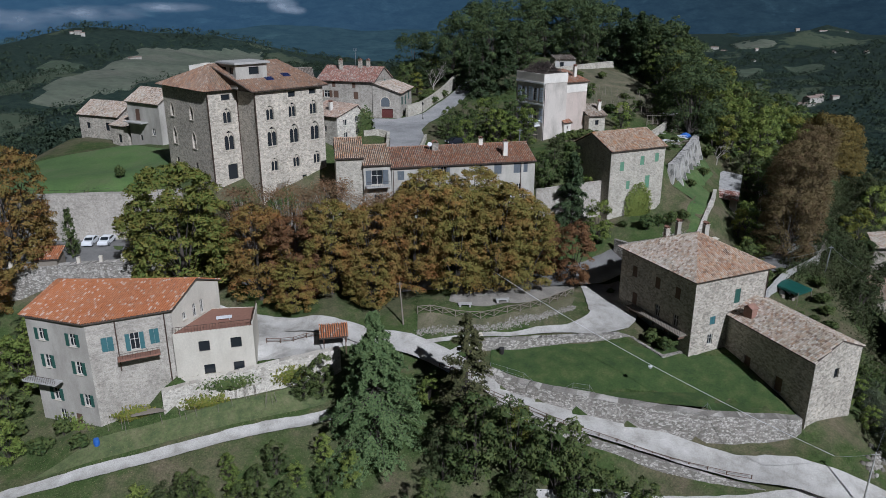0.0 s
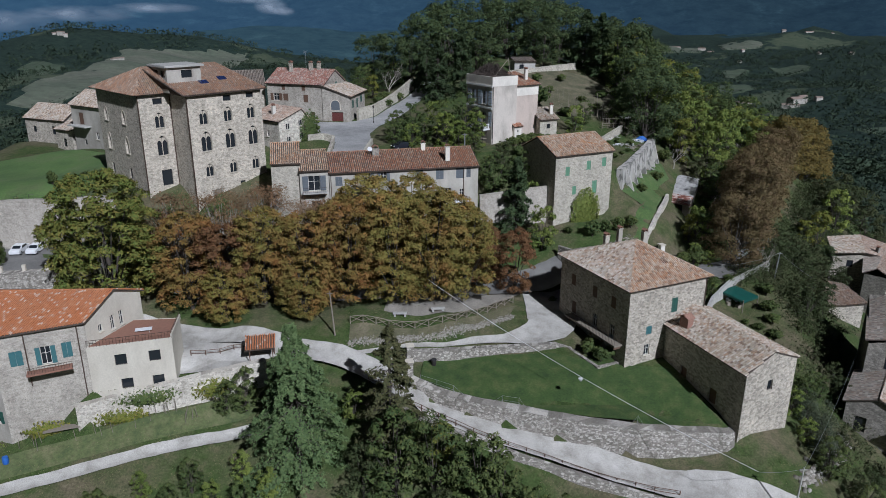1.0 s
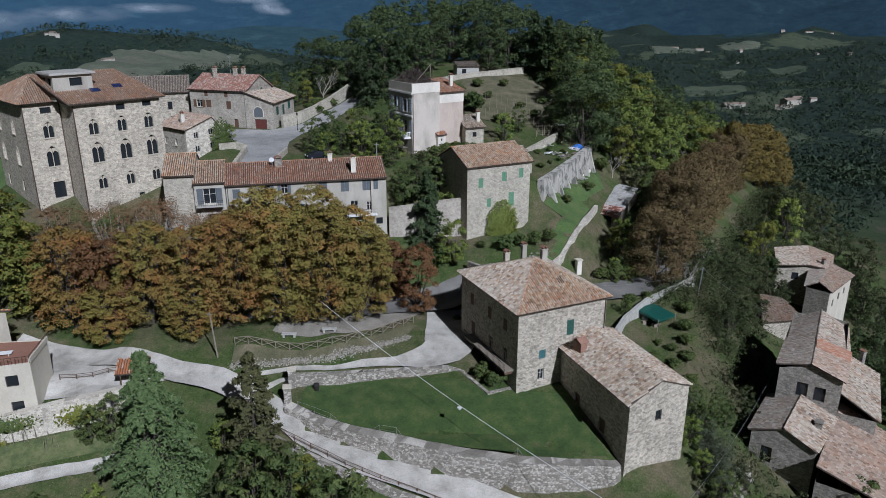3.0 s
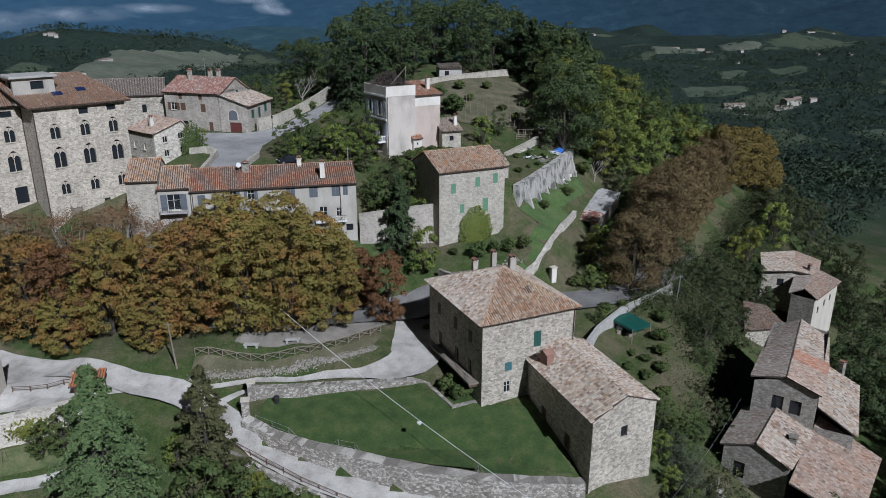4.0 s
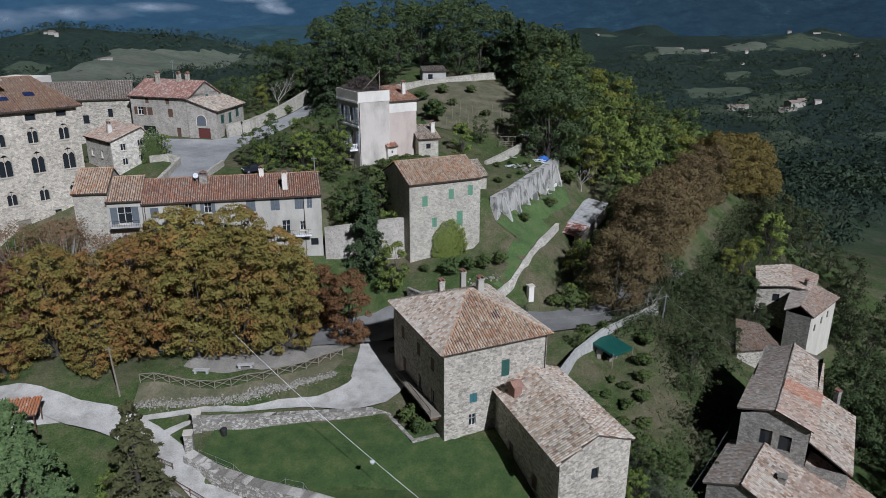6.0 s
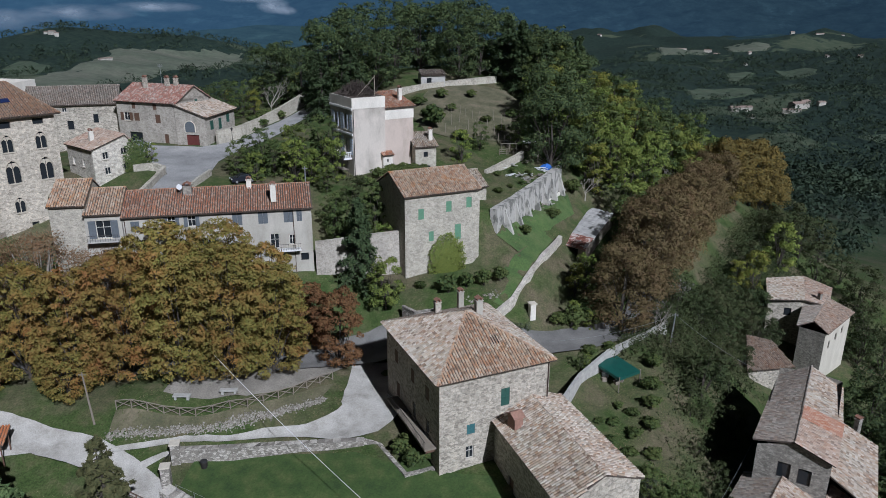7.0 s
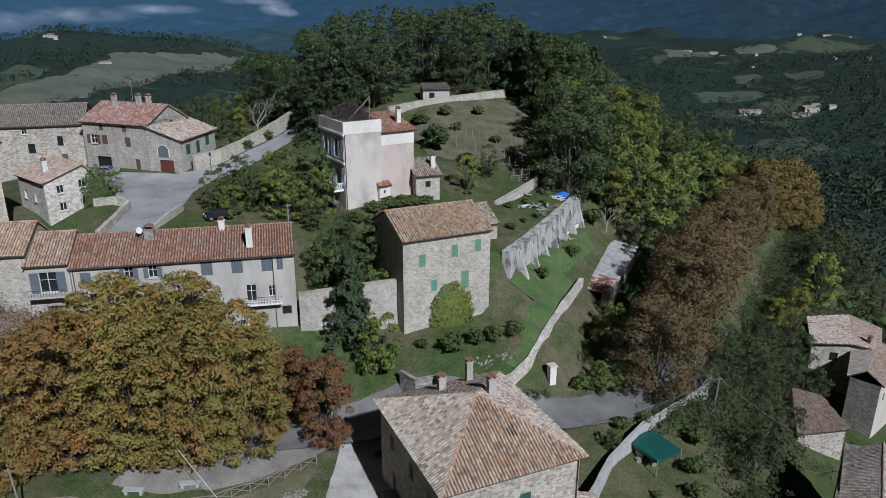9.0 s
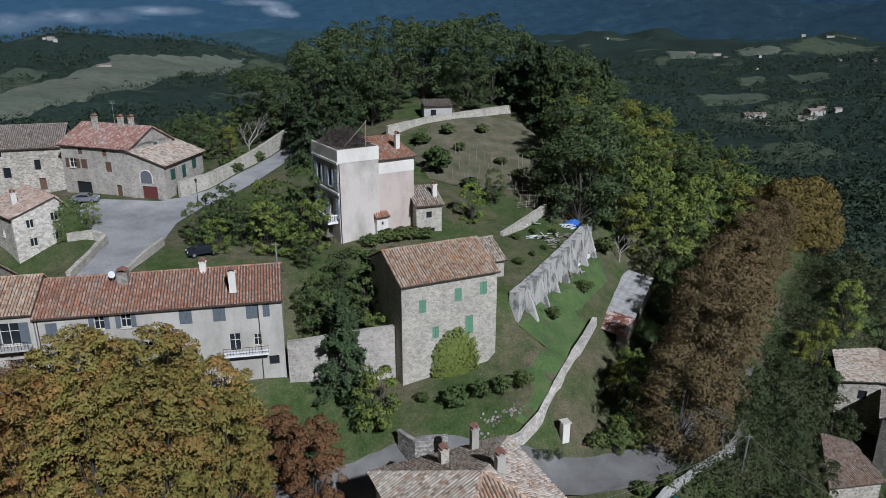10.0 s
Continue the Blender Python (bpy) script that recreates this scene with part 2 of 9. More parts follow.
def glass_mat():
    m, nt, b = nodes_of("window glass")
    b.inputs["Base Color"].default_value = (0.02, 0.024, 0.028, 1)
    b.inputs["Roughness"].default_value = 0.08
    MATS["window glass"] = m


glass_mat()


def ground_mat():
    """Turf, dry grass and bare earth by broad noise; woods and fields far off."""
    m, nt, b = nodes_of("ground")
    pos = world_coords(nt)
    n1 = noise_tex(nt, 0.09, 6, 0.6, pos)
    n2 = noise_tex(nt, 0.6, 7, 0.65, pos)
    n3 = noise_tex(nt, 4.0, 6, 0.7, pos)
    turf = ramp(nt, n2, [(0.3, (0.036, 0.062, 0.017)), (0.5, (0.060, 0.088, 0.027)), (0.68, (0.098, 0.106, 0.045)), (0.8, (0.135, 0.112, 0.072))])
    dry = ramp(nt, n2, [(0.3, (0.082, 0.084, 0.042)), (0.6, (0.14, 0.12, 0.075)), (0.8, (0.185, 0.152, 0.108))])
    near = mix(nt, ramp(nt, n1, [(0.45, (0, 0, 0)), (0.62, (1, 1, 1))]), turf, dry)
    near = mix(nt, 0.8, near, ramp(nt, n3, [(0.3, (0.4, 0.4, 0.4)), (0.7, (1.35, 1.35, 1.35))]), "MULTIPLY")
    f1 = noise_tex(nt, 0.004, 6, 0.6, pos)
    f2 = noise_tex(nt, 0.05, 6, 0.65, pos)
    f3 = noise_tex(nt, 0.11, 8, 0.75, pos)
    # far woods tinted blue-green: a mild distance haze put into their colour
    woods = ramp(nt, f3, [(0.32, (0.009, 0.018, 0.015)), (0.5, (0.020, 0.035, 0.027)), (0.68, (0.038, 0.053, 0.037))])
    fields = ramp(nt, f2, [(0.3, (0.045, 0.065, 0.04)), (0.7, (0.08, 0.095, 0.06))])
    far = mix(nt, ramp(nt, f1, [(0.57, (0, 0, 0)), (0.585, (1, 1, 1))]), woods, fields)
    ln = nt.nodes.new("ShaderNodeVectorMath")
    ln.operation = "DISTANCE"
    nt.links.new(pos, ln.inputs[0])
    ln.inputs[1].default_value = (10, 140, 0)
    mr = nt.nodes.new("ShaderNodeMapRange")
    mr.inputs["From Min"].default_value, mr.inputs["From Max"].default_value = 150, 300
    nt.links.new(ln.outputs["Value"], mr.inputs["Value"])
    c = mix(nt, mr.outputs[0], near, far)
    nt.links.new(c, b.inputs["Base Color"])
    b.inputs["Roughness"].default_value = 0.95
    b.inputs["Specular IOR Level"].default_value = 0.15
    bump(nt, b, n3, 0.6, 0.08)
    MATS["ground"] = m


ground_mat()


def surface(name, lo, mid, hi, s1, s2, rough=0.95):
    m, nt, b = nodes_of(name)
    pos = world_coords(nt)
    a, f = noise_tex(nt, s1, 6, 0.6, pos), noise_tex(nt, s2, 8, 0.7, pos)
    c = ramp(nt, a, [(0.3, lo), (0.5, mid), (0.7, hi)])
    c = mix(nt, 0.75, c, ramp(nt, f, [(0.3, (0.55, 0.55, 0.55)), (0.7, (1.3, 1.3, 1.3))]), "MULTIPLY")
    nt.links.new(c, b.inputs["Base Color"])
    b.inputs["Roughness"].default_value = rough
    bump(nt, b, f, 0.5, 0.03)
    MATS[name] = m


surface("gravel", (0.29, 0.275, 0.24), (0.43, 0.41, 0.37), (0.53, 0.51, 0.47), 0.45, 8)
surface("trodden dust", (0.17, 0.155, 0.13), (0.24, 0.22, 0.185), (0.31, 0.285, 0.245), 0.3, 5)
surface("asphalt", (0.115, 0.112, 0.105), (0.155, 0.15, 0.14), (0.21, 0.205, 0.19), 0.25, 9)
surface("plaza paving", (0.20, 0.20, 0.195), (0.31, 0.308, 0.30), (0.40, 0.39, 0.375), 0.16, 5)
surface("lawn", (0.028, 0.055, 0.012), (0.044, 0.078, 0.016), (0.078, 0.10, 0.028), 0.55, 4)
surface("field grass", (0.06, 0.11, 0.03), (0.085, 0.145, 0.038), (0.11, 0.14, 0.055), 0.12, 4)
surface("dry slope", (0.07, 0.075, 0.038), (0.115, 0.108, 0.06), (0.17, 0.145, 0.095), 0.35, 3.5)
surface("bright turf", (0.05, 0.09, 0.025), (0.075, 0.125, 0.034), (0.11, 0.145, 0.05), 0.3, 3.5)
surface("bare earth", (0.16, 0.12, 0.085), (0.22, 0.17, 0.12), (0.28, 0.22, 0.16), 0.4, 6)

# ---- helpers for building ----
ORIGIN = {}


def thing(name, loc, label, category, group="", kind=""):
    ob = new(name)
    ob.empty_display_size = 0.5
    ob.location = loc
    ORIGIN[ob.name] = Vector(loc)
    return tagged(ob, label, category, group, kind)


def part(name, bm, material, parent=None, label="", smooth=False, kind=""):
    """Links a bmesh in world places as one mesh under a thing or a part."""
    me = bpy.data.meshes.new(name)
    if parent is not None:
        o = ORIGIN[parent.name]
        bmesh.ops.translate(bm, verts=bm.verts, vec=-o)
    bm.to_mesh(me)
    bm.free()
    for mt in (material if isinstance(material, (list, tuple)) else [material]):
        me.materials.append(MATS[mt])
    if smooth:
        me.polygons.foreach_set("use_smooth", [True] * len(me.polygons))
    ob = new(name, me)
    if parent is not None:
        ob.parent = parent
        ORIGIN[ob.name] = o
    return tagged(ob, label, kind=kind)


def mesh_np(name, verts, faces, material, parent=None, label="", kind="", loc=None, soft=None):
    """A mesh from arrays of vertices and of equal-sized faces."""
    me = bpy.data.meshes.new(name)
    v = np.asarray(verts, dtype=np.float32)
    if parent is not None:
        v = v - np.array(ORIGIN[parent.name], dtype=np.float32)
    fc = np.asarray(faces, dtype=np.int32)
    k = fc.shape[1]
    me.vertices.add(len(v))
    me.vertices.foreach_set("co", v.ravel())
    me.loops.add(fc.size)
    me.loops.foreach_set("vertex_index", fc.ravel())
    me.polygons.add(len(fc))
    me.polygons.foreach_set("loop_start", np.arange(0, fc.size, k, dtype=np.int32))
    me.update(calc_edges=True)
    me.materials.append(MATS[material])
    if soft is not None:
        me.polygons.foreach_set("use_smooth", [True] * len(fc))
        me.normals_split_custom_set_from_vertices(soft.tolist())
    ob = new(name, me)
    if parent is not None:
        ob.parent = parent
        ORIGIN[ob.name] = ORIGIN[parent.name]
    elif loc is not None:
        ob.location = loc
    return tagged(ob, label, kind=kind)


def quad(bm, *pts):
    return bm.faces.new([bm.verts.new(p) for p in pts])


def box(bm, c, s, rot=0.0, tilt=None):
    """A box of size s about c, turned by rot degrees about the upright."""
    m = Matrix.Translation(c) @ Matrix.Rotation(radians(rot), 4, "Z")
    if tilt is not None:
        m = m @ tilt
    bmesh.ops.create_cube(bm, size=1.0, matrix=m @ Matrix.Diagonal((*s, 1.0)))


def tube(bm, pts, radii, sides=8, cap=True):
    """A tapered tube along points."""
    pts = [Vector(p) for p in pts]
    rings = []
    for i, p in enumerate(pts):
        d = (pts[min(i + 1, len(pts) - 1)] - pts[max(i - 1, 0)]).normalized()
        a = d.orthogonal().normalized()
        b = d.cross(a)
        r = radii[i] if isinstance(radii, (list, tuple)) else radii
        rings.append([bm.verts.new(p + (a * math.cos(k * math.tau / sides) + b * math.sin(k * math.tau / sides)) * r) for k in range(sides)])
    for r0, r1 in zip(rings, rings[1:]):
        for k in range(sides):
            bm.faces.new((r0[k], r0[(k + 1) % sides], r1[(k + 1) % sides], r1[k]))
    if cap:
        bm.faces.new(rings[-1])
        bm.faces.new(rings[0][::-1])


def wall_faces(bm, p, q, z0, z1, holes=(), depth=0.35):
    """An upright wall from p to q with openings (middle along it, sill, width, height) that have reveals."""
    p, q = Vector((p[0], p[1], 0)), Vector((q[0], q[1], 0))
    ln = (q - p).length
    d = (q - p) / ln
    n = Vector((d.y, -d.x, 0))
    ss = sorted({0.0, ln, *[h[0] + k * h[2] / 2 for h in holes for k in (-1, 1)]})
    zz = sorted({z0, z1, *[h[1] for h in holes], *[h[1] + h[3] for h in holes]})
    at = lambda s, z, back=0.0: p + d * s - n * back + Vector((0, 0, z))
    for s0, s1 in zip(ss, ss[1:]):
        for a, b in zip(zz, zz[1:]):
            sm, zm = (s0 + s1) / 2, (a + b) / 2
            if not any(abs(sm - h[0]) < h[2] / 2 and h[1] < zm < h[1] + h[3] for h in holes):
                quad(bm, at(s0, a), at(s1, a), at(s1, b), at(s0, b))
    for s, z, w, h in [x[:4] for x in holes]:
        l, r, t = s - w / 2, s + w / 2, z + h
        quad(bm, at(l, z), at(r, z), at(r, z, depth), at(l, z, depth))
        quad(bm, at(l, t, depth), at(r, t, depth), at(r, t), at(l, t))
        quad(bm, at(l, z, depth), at(l, t, depth), at(l, t), at(l, z))
        quad(bm, at(r, z), at(r, t), at(r, t, depth), at(r, z, depth))
    return p, d, n


def tiled_slope(slab, tiles, pts, rng, pitch=0.34, length=0.46, lift=0.05, thick=0.14):
    """One roof slope: a slab, and on it rows of half-round tiles. pts: eave start, eave end, then up and round."""
    pts = [Vector(p) for p in pts]
    o = pts[0]
    x = (pts[1] - o).normalized()
    nrm = x.cross(pts[2] - o).normalized()
    if nrm.z < 0:
        nrm = -nrm
    y = nrm.cross(x).normalized()
    if len(pts) == 4 and abs((pts[3] - o).dot(nrm)) > 0.06:
        return warped_slope(slab, tiles, pts, rng, pitch, length, lift, thick)
    low = [v - nrm * thick for v in pts]
    top = [slab.verts.new(v) for v in pts]
    bot = [slab.verts.new(v) for v in low]
    slab.faces.new(top)
    slab.faces.new(bot[::-1])
    for i in range(len(pts)):
        j = (i + 1) % len(pts)
        slab.faces.new((top[i], bot[i], bot[j], top[j]))
    poly = [((v - o).dot(x), (v - o).dot(y)) for v in pts]
    lo, hi = min(a for a, _ in poly), max(a for a, _ in poly)
    V, F = tiles
    prof = [(-0.36, 0.0), (-0.23, 0.95), (0.23, 0.95), (0.36, 0.0)]
    s = lo + pitch / 2
    while s < hi:
        ts = []
        for (a, ta), (b, tb) in zip(poly, poly[1:] + poly[:1]):
            if (a - s) * (b - s) < 0:
                ts.append(ta + (tb - ta) * (s - a) / (b - a))
        if len(ts) >= 2:
            t0, t1 = min(ts) - 0.06, max(ts)
            t = t0
            wob = rng.uniform(-0.02, 0.02)
            while t < t1 - 0.08:
                e = min(t + length, t1 + 0.02)
                jx, jz, js = rng.uniform(-0.02, 0.02) + wob, rng.uniform(0, 0.03), rng.uniform(-0.015, 0.015)
                k = len(V)
                for tt, up, wd in ((t, lift + 0.035, 0.96), (e, lift - 0.01, 0.80)):
                    for a, h in prof:
                        V.append(o + x * (s + jx + (js if tt == t else 0) + a * pitch * wd) + y * tt + nrm * (up - 0.04 + h * pitch * 0.55 + jz))
                for a in range(3):
                    F.append((k + a, k + a + 1, k + a + 5, k + a + 4))
                t += length * 0.84
        s += pitch


def warped_slope(slab, tiles, pts, rng, pitch, length, lift, thick):
    """A slope whose four corners do not lie in one plane."""
    a, b, c, d = pts
    n = 8
    g = [[slab.verts.new(a.lerp(b, i / n).lerp(d.lerp(c, i / n), j / n)) for i in range(n + 1)] for j in range(n + 1)]
    for j in range(n):
        for i in range(n):
            slab.faces.new((g[j][i], g[j][i + 1], g[j + 1][i + 1], g[j + 1][i]))
    dn = Vector((0, 0, -thick * 1.2))
    for j in range(n):
        for i in range(n):
            quad(slab, *[g[y_][x_].co + dn for x_, y_ in ((i, j), (i, j + 1), (i + 1, j + 1), (i + 1, j))])
    for i, (p, q) in enumerate(((a, b), (b, c), (c, d), (d, a))):
        quad(slab, p, p + dn, q + dn, q)
    V, F = tiles
    cols = max(2, int((b - a).length / pitch))
    for i in range(cols):
        f = (i + 0.5) / cols
        p, q = a.lerp(b, f), d.lerp(c, f)
        y = (q - p)
        ln = y.length
        y.normalize()
        x = ((b - a).lerp(c - d, 0.5)).normalized()
        nr = x.cross(y).normalized()
        if nr.z < 0:
            nr = -nr
        w = (b - a).length / cols
        t = -0.06
        while t < ln - 0.08:
            e = min(t + length, ln)
            jx, jz = rng.uniform(-0.025, 0.025), rng.uniform(0, 0.03)
            wl = w * (1 - t / ln) + (c - d).length / cols * t / ln
            k = len(V)
            for tt, upz, wd in ((t, lift + 0.035, 0.96), (e, lift - 0.01, 0.8)):
                for s_, h in ((-0.40, 0.0), (-0.26, 0.8), (0.26, 0.8), (0.40, 0.0)):
                    V.append(p + x * (jx + s_ * wl * wd) + y * tt + nr * (upz - 0.04 + h * wl * 0.55 + jz))
            for s_ in range(3):
                F.append((k + s_, k + s_ + 1, k + s_ + 5, k + s_ + 4))
            t += length * 0.84


def ridge_tiles(tiles, a, b, rng, r=0.16, step=0.42):
    V, F = tiles
    a, b = Vector(a), Vector(b)
    d = b - a
    n = max(1, int(d.length / step))
    side = Vector((d.y, -d.x, 0)).normalized()
    up = side.cross(d).normalized()
    if up.z < 0:
        up = -up
    for i in range(n):
        p0, p1 = a + d * (i / n), a + d * ((i + 1.12) / n)
        k = len(V)
        j = rng.uniform(-0.02, 0.02)
        for p, w in ((p0, 1.0), (p1, 0.85)):
            for ang in (-80, -30, 30, 80):
                V.append(p + side * (math.sin(radians(ang)) * r * w + j) + up * (math.cos(radians(ang)) * r * w + 0.03))
        for q in range(3):
            F.append((k + q, k + q + 1, k + q + 5, k + q + 4))


def roof(parent, slopes, ridges, tile_mat, seed, label=""):
    """A roof part: slab, with its tiles as a sub-part."""
    rng = random.Random(seed)
    slab, tiles = bmesh.new(), ([], [])
    for s in slopes:
        tiled_slope(slab, tiles, s, rng)
    for a, b in ridges:
        ridge_tiles(tiles, a, b, rng)
    base = part("roof", slab, "roof bed", parent, label)
    mesh_np("roof_tiles", [tuple(v) for v in tiles[0]], tiles[1], tile_mat, base, kind="stuff")
    return base


def rect(p0, ang, L, W):
    u = Vector((math.cos(radians(ang)), math.sin(radians(ang)), 0))
    v = Vector((-u.y, u.x, 0))
    p = Vector((p0[0], p0[1], 0))
    return [p, p + u * L, p + u * L + v * W, p + v * W], u, v


def up(p, z):
    return Vector((p[0], p[1], z))


def gable_roof(parent, c, z, rise, axis, tile_mat, seed, over=0.45, gable_over=0.3, at=0.5):
    """Two slopes over the corners c (anticlockwise); axis 0: the ridge runs along c0-c1, 1: along c1-c2."""
    c = c if axis == 0 else [c[1], c[2], c[3], c[0]]
    u, v = (c[1] - c[0]).normalized(), (c[3] - c[0]).normalized()
    W = (c[3] - c[0]).length
    f, b = W * at, W * (1 - at)
    e0, e1 = c[0] - u * gable_over - v * over, c[1] + u * gable_over - v * over
    e2, e3 = c[2] + u * gable_over + v * over, c[3] - u * gable_over + v * over
    r0, r1 = c[0] + v * f - u * gable_over, c[1] + v * f + u * gable_over
    zf, zb, zr = z - over * rise / f, z - over * rise / b, z + rise
    return roof(parent, [[up(e0, zf), up(e1, zf), up(r1, zr), up(r0, zr)], [up(e2, zb), up(e3, zb), up(r0, zr), up(r1, zr)]], [(up(r0, zr), up(r1, zr))], tile_mat, seed)


def gable_ends(bm, c, z, rise, axis, at=0.5):
    c = c if axis == 0 else [c[1], c[2], c[3], c[0]]
    for a, b, k in ((c[1], c[2], at), (c[3], c[0], 1 - at)):
        m = a + (b - a) * k
        bm.faces.new([bm.verts.new(up(a, z)), bm.verts.new(up(b, z)), bm.verts.new(up(m, z + rise - 0.1))])


def window(parent, p, d, n, hole, style, depth=0.3):
    """Fills one opening: frame with bars, glass, and shutters where there are any."""
    s, z, w, h = hole[:4]
    at = lambda a, b, back: p + d * (s + a) - n * back + Vector((0, 0, z + b))
    rot = math.degrees(math.atan2(d.y, d.x))
    fr = bmesh.new()
    t = 0.07
    frame_mat = {"door": "brown wood", "garage": "red door", "hole": "dark frame", "plank": "weathered wood"}.get(style, "window frame")
    if style in ("door", "garage", "plank"):
        n_b = max(3, int(w / 0.28))
        box(fr, at(0, h / 2, 0.24), (w, 0.04, h), rot)
        leaf = part("door", fr, frame_mat, parent)
        for i in range(n_b):
            bd = bmesh.new()
            box(bd, at(-w / 2 + (i + 0.5) * w / n_b, h / 2, 0.2), (w / n_b - 0.02, 0.03, h - 0.02), rot)
            part("board", bd, frame_mat, leaf)
        return leaf
    for a, b, sx, sz in ((0, t / 2, w, t), (0, h - t / 2, w, t), (-w / 2 + t / 2, h / 2, t, h - 2 * t), (w / 2 - t / 2, h / 2, t, h - 2 * t)):
        box(fr, at(a, b, 0.2), (sx, 0.08, sz), rot)
    if style != "hole":
        box(fr, at(0, h / 2, 0.19), (0.08, 0.07, h - 2 * t), rot)
        if h > 1.3:
            box(fr, at(0, h * 0.62, 0.2), (w - 2 * t, 0.05, 0.05), rot)
    win = part("window", fr, "dark frame" if style == "hole" else frame_mat, parent)
    pane = bmesh.new()
    box(pane, at(0, h / 2, 0.24), (w - 0.06, 0.02, h - 0.06), rot)
    part("pane", pane, "window glass", win)
    if style.startswith("shut:") or style.startswith("open:"):
        mat = style.split(":")[1]
        for k in (-1, 1):
            sh = bmesh.new()
            if style.startswith("shut:"):
                cx, back = k * w / 4, 0.06
            else:
                cx, back = k * (w / 2 + w / 4), -0.05
            box(sh, at(cx, h / 2, back), (w / 2 - 0.02, 0.05, h), rot)
            for j in range(3):
                box(sh, at(cx, h * (0.08 + 0.42 * j), back - 0.035), (w / 2 - 0.06, 0.03, 0.09), rot)
            part("shutter", sh, mat, win)
    if style == "sill" or style.startswith("open:"):
        sl = bmesh.new()
        box(sl, at(0, -0.06, -0.04), (w + 0.2, 0.24, 0.1), rot)
        part("sill", sl, "travertine", win)
    return win


def walls(parent, poly, z0, z1, mat, holes=None, gable=None, name="wall"):
    """One wall part per side of the footprint (anticlockwise), with its windows. holes: {side: [(s, z, w, h, style)]}."""
    holes = holes or {}
    n = len(poly)
    for i in range(n):
        bm = bmesh.new()
        hs = holes.get(i, [])
        p, d, nr = wall_faces(bm, poly[i], poly[(i + 1) % n], z0, z1, hs)
        if gable and i in gable:
            zt, k = gable[i]
            a, b = Vector(poly[i]), Vector(poly[(i + 1) % n])
            m = a + (b - a) * k
            bm.faces.new([bm.verts.new(up(a, z1)), bm.verts.new(up(b, z1)), bm.verts.new(up(m, zt - 0.12))])
        bmesh.ops.remove_doubles(bm, verts=bm.verts, dist=0.001)
        part(name, bm, mat[i] if isinstance(mat, list) else mat, parent)
        for h in hs:
            window(parent, p, d, nr, h, h[4])


def chimney(parent, x, y, z0, z1, w=0.7, rot=20, mat="white plaster"):
    bm = bmesh.new()
    box(bm, (x, y, (z0 + z1) / 2), (w, w * 0.8, z1 - z0), rot)
    box(bm, (x, y, z1 + 0.04), (w + 0.16, w * 0.8 + 0.16, 0.1), rot)
    ch = part("chimney", bm, mat, parent)
    cap = bmesh.new()
    for k in (-1, 1):
        box(cap, (x + k * w * 0.32 * math.cos(radians(rot)), y + k * w * 0.32 * math.sin(radians(rot)), z1 + 0.24), (0.1, w * 0.7, 0.3), rot)
    for k in (-1, 1):
        box(cap, (x + k * w * 0.22 * math.cos(radians(rot)), y + k * w * 0.22 * math.sin(radians(rot)), z1 + 0.46), (w * 0.62, w + 0.1, 0.05), rot, Matrix.Rotation(radians(k * 24), 4, "Y"))
    part("chimney_cap", cap, "terracotta", ch)
    return ch


def pipe(parent, pts, r=0.06, mat="copper pipe", name="downpipe"):
    bm = bmesh.new()
    tube(bm, pts, r, 6)
    return part(name, bm, mat, parent)

# ---- ground: one sheet from the village to the horizon ----
SPOTS = []


def spot(x, y, z, reach=1.0):
    SPOTS.append((x, y, z, reach))


# lawn and the road round it
spot(9, 98, 8.7), spot(20, 95, 8.4), spot(32, 95, 8.5), spot(41, 91, 7.6), spot(46, 86, 6.4), spot(28, 92, 7.8)
spot(37, 80, 1.7), spot(46, 77, 1.0), spot(23.5, 83.4, 3.3), spot(36.5, 78.9, 1.5), spot(14.3, 86.6, 5.2), spot(33.6, 84.2, 3.3), spot(40, 83.2, 2.6), spot(58, 77, -1), spot(24, 85, 3.6), spot(16, 87.5, 5.4), spot(6, 92, 7.2)
spot(-2, 99, 9.0), spot(-12, 102, 9.8), spot(-24, 105, 10.2), spot(-36, 108, 10.6)
spot(12, 103, 9.8), spot(24, 104, 10.2), spot(30, 110, 11.0), spot(28, 121, 12.2), spot(42, 121, 12.6), spot(56, 123, 12.8), spot(74, 138, 13.0)
# bank and the terrace of the chestnut trees
spot(0, 103.8, 10.9), spot(-1, 105.8, 13.0), spot(11, 106.0, 13.0), spot(10, 104.3, 10.8), spot(21, 109, 11.8), spot(27, 107, 11.6), spot(0, 108, 13.4), spot(12, 109, 13.4), spot(20, 114, 12.8), spot(-20, 108, 12.5), spot(-36, 112, 13)
spot(-40, 118, 14), spot(-20, 117, 13.8), spot(0, 117, 13.8), spot(14, 120, 13.8), spot(-30, 121, 15), spot(-12, 120.5, 15), spot(4, 123, 16)
# below the castle and the long house
spot(-30, 127, 25), spot(-40, 125, 26), spot(-14, 123.5, 21.5), spot(0, 126.5, 19.5), spot(13, 128, 19.8), spot(-22, 130, 25), spot(22, 130, 19.5)
spot(-40, 135, 29), spot(-50, 137, 28.5), spot(-25, 140, 31.5)
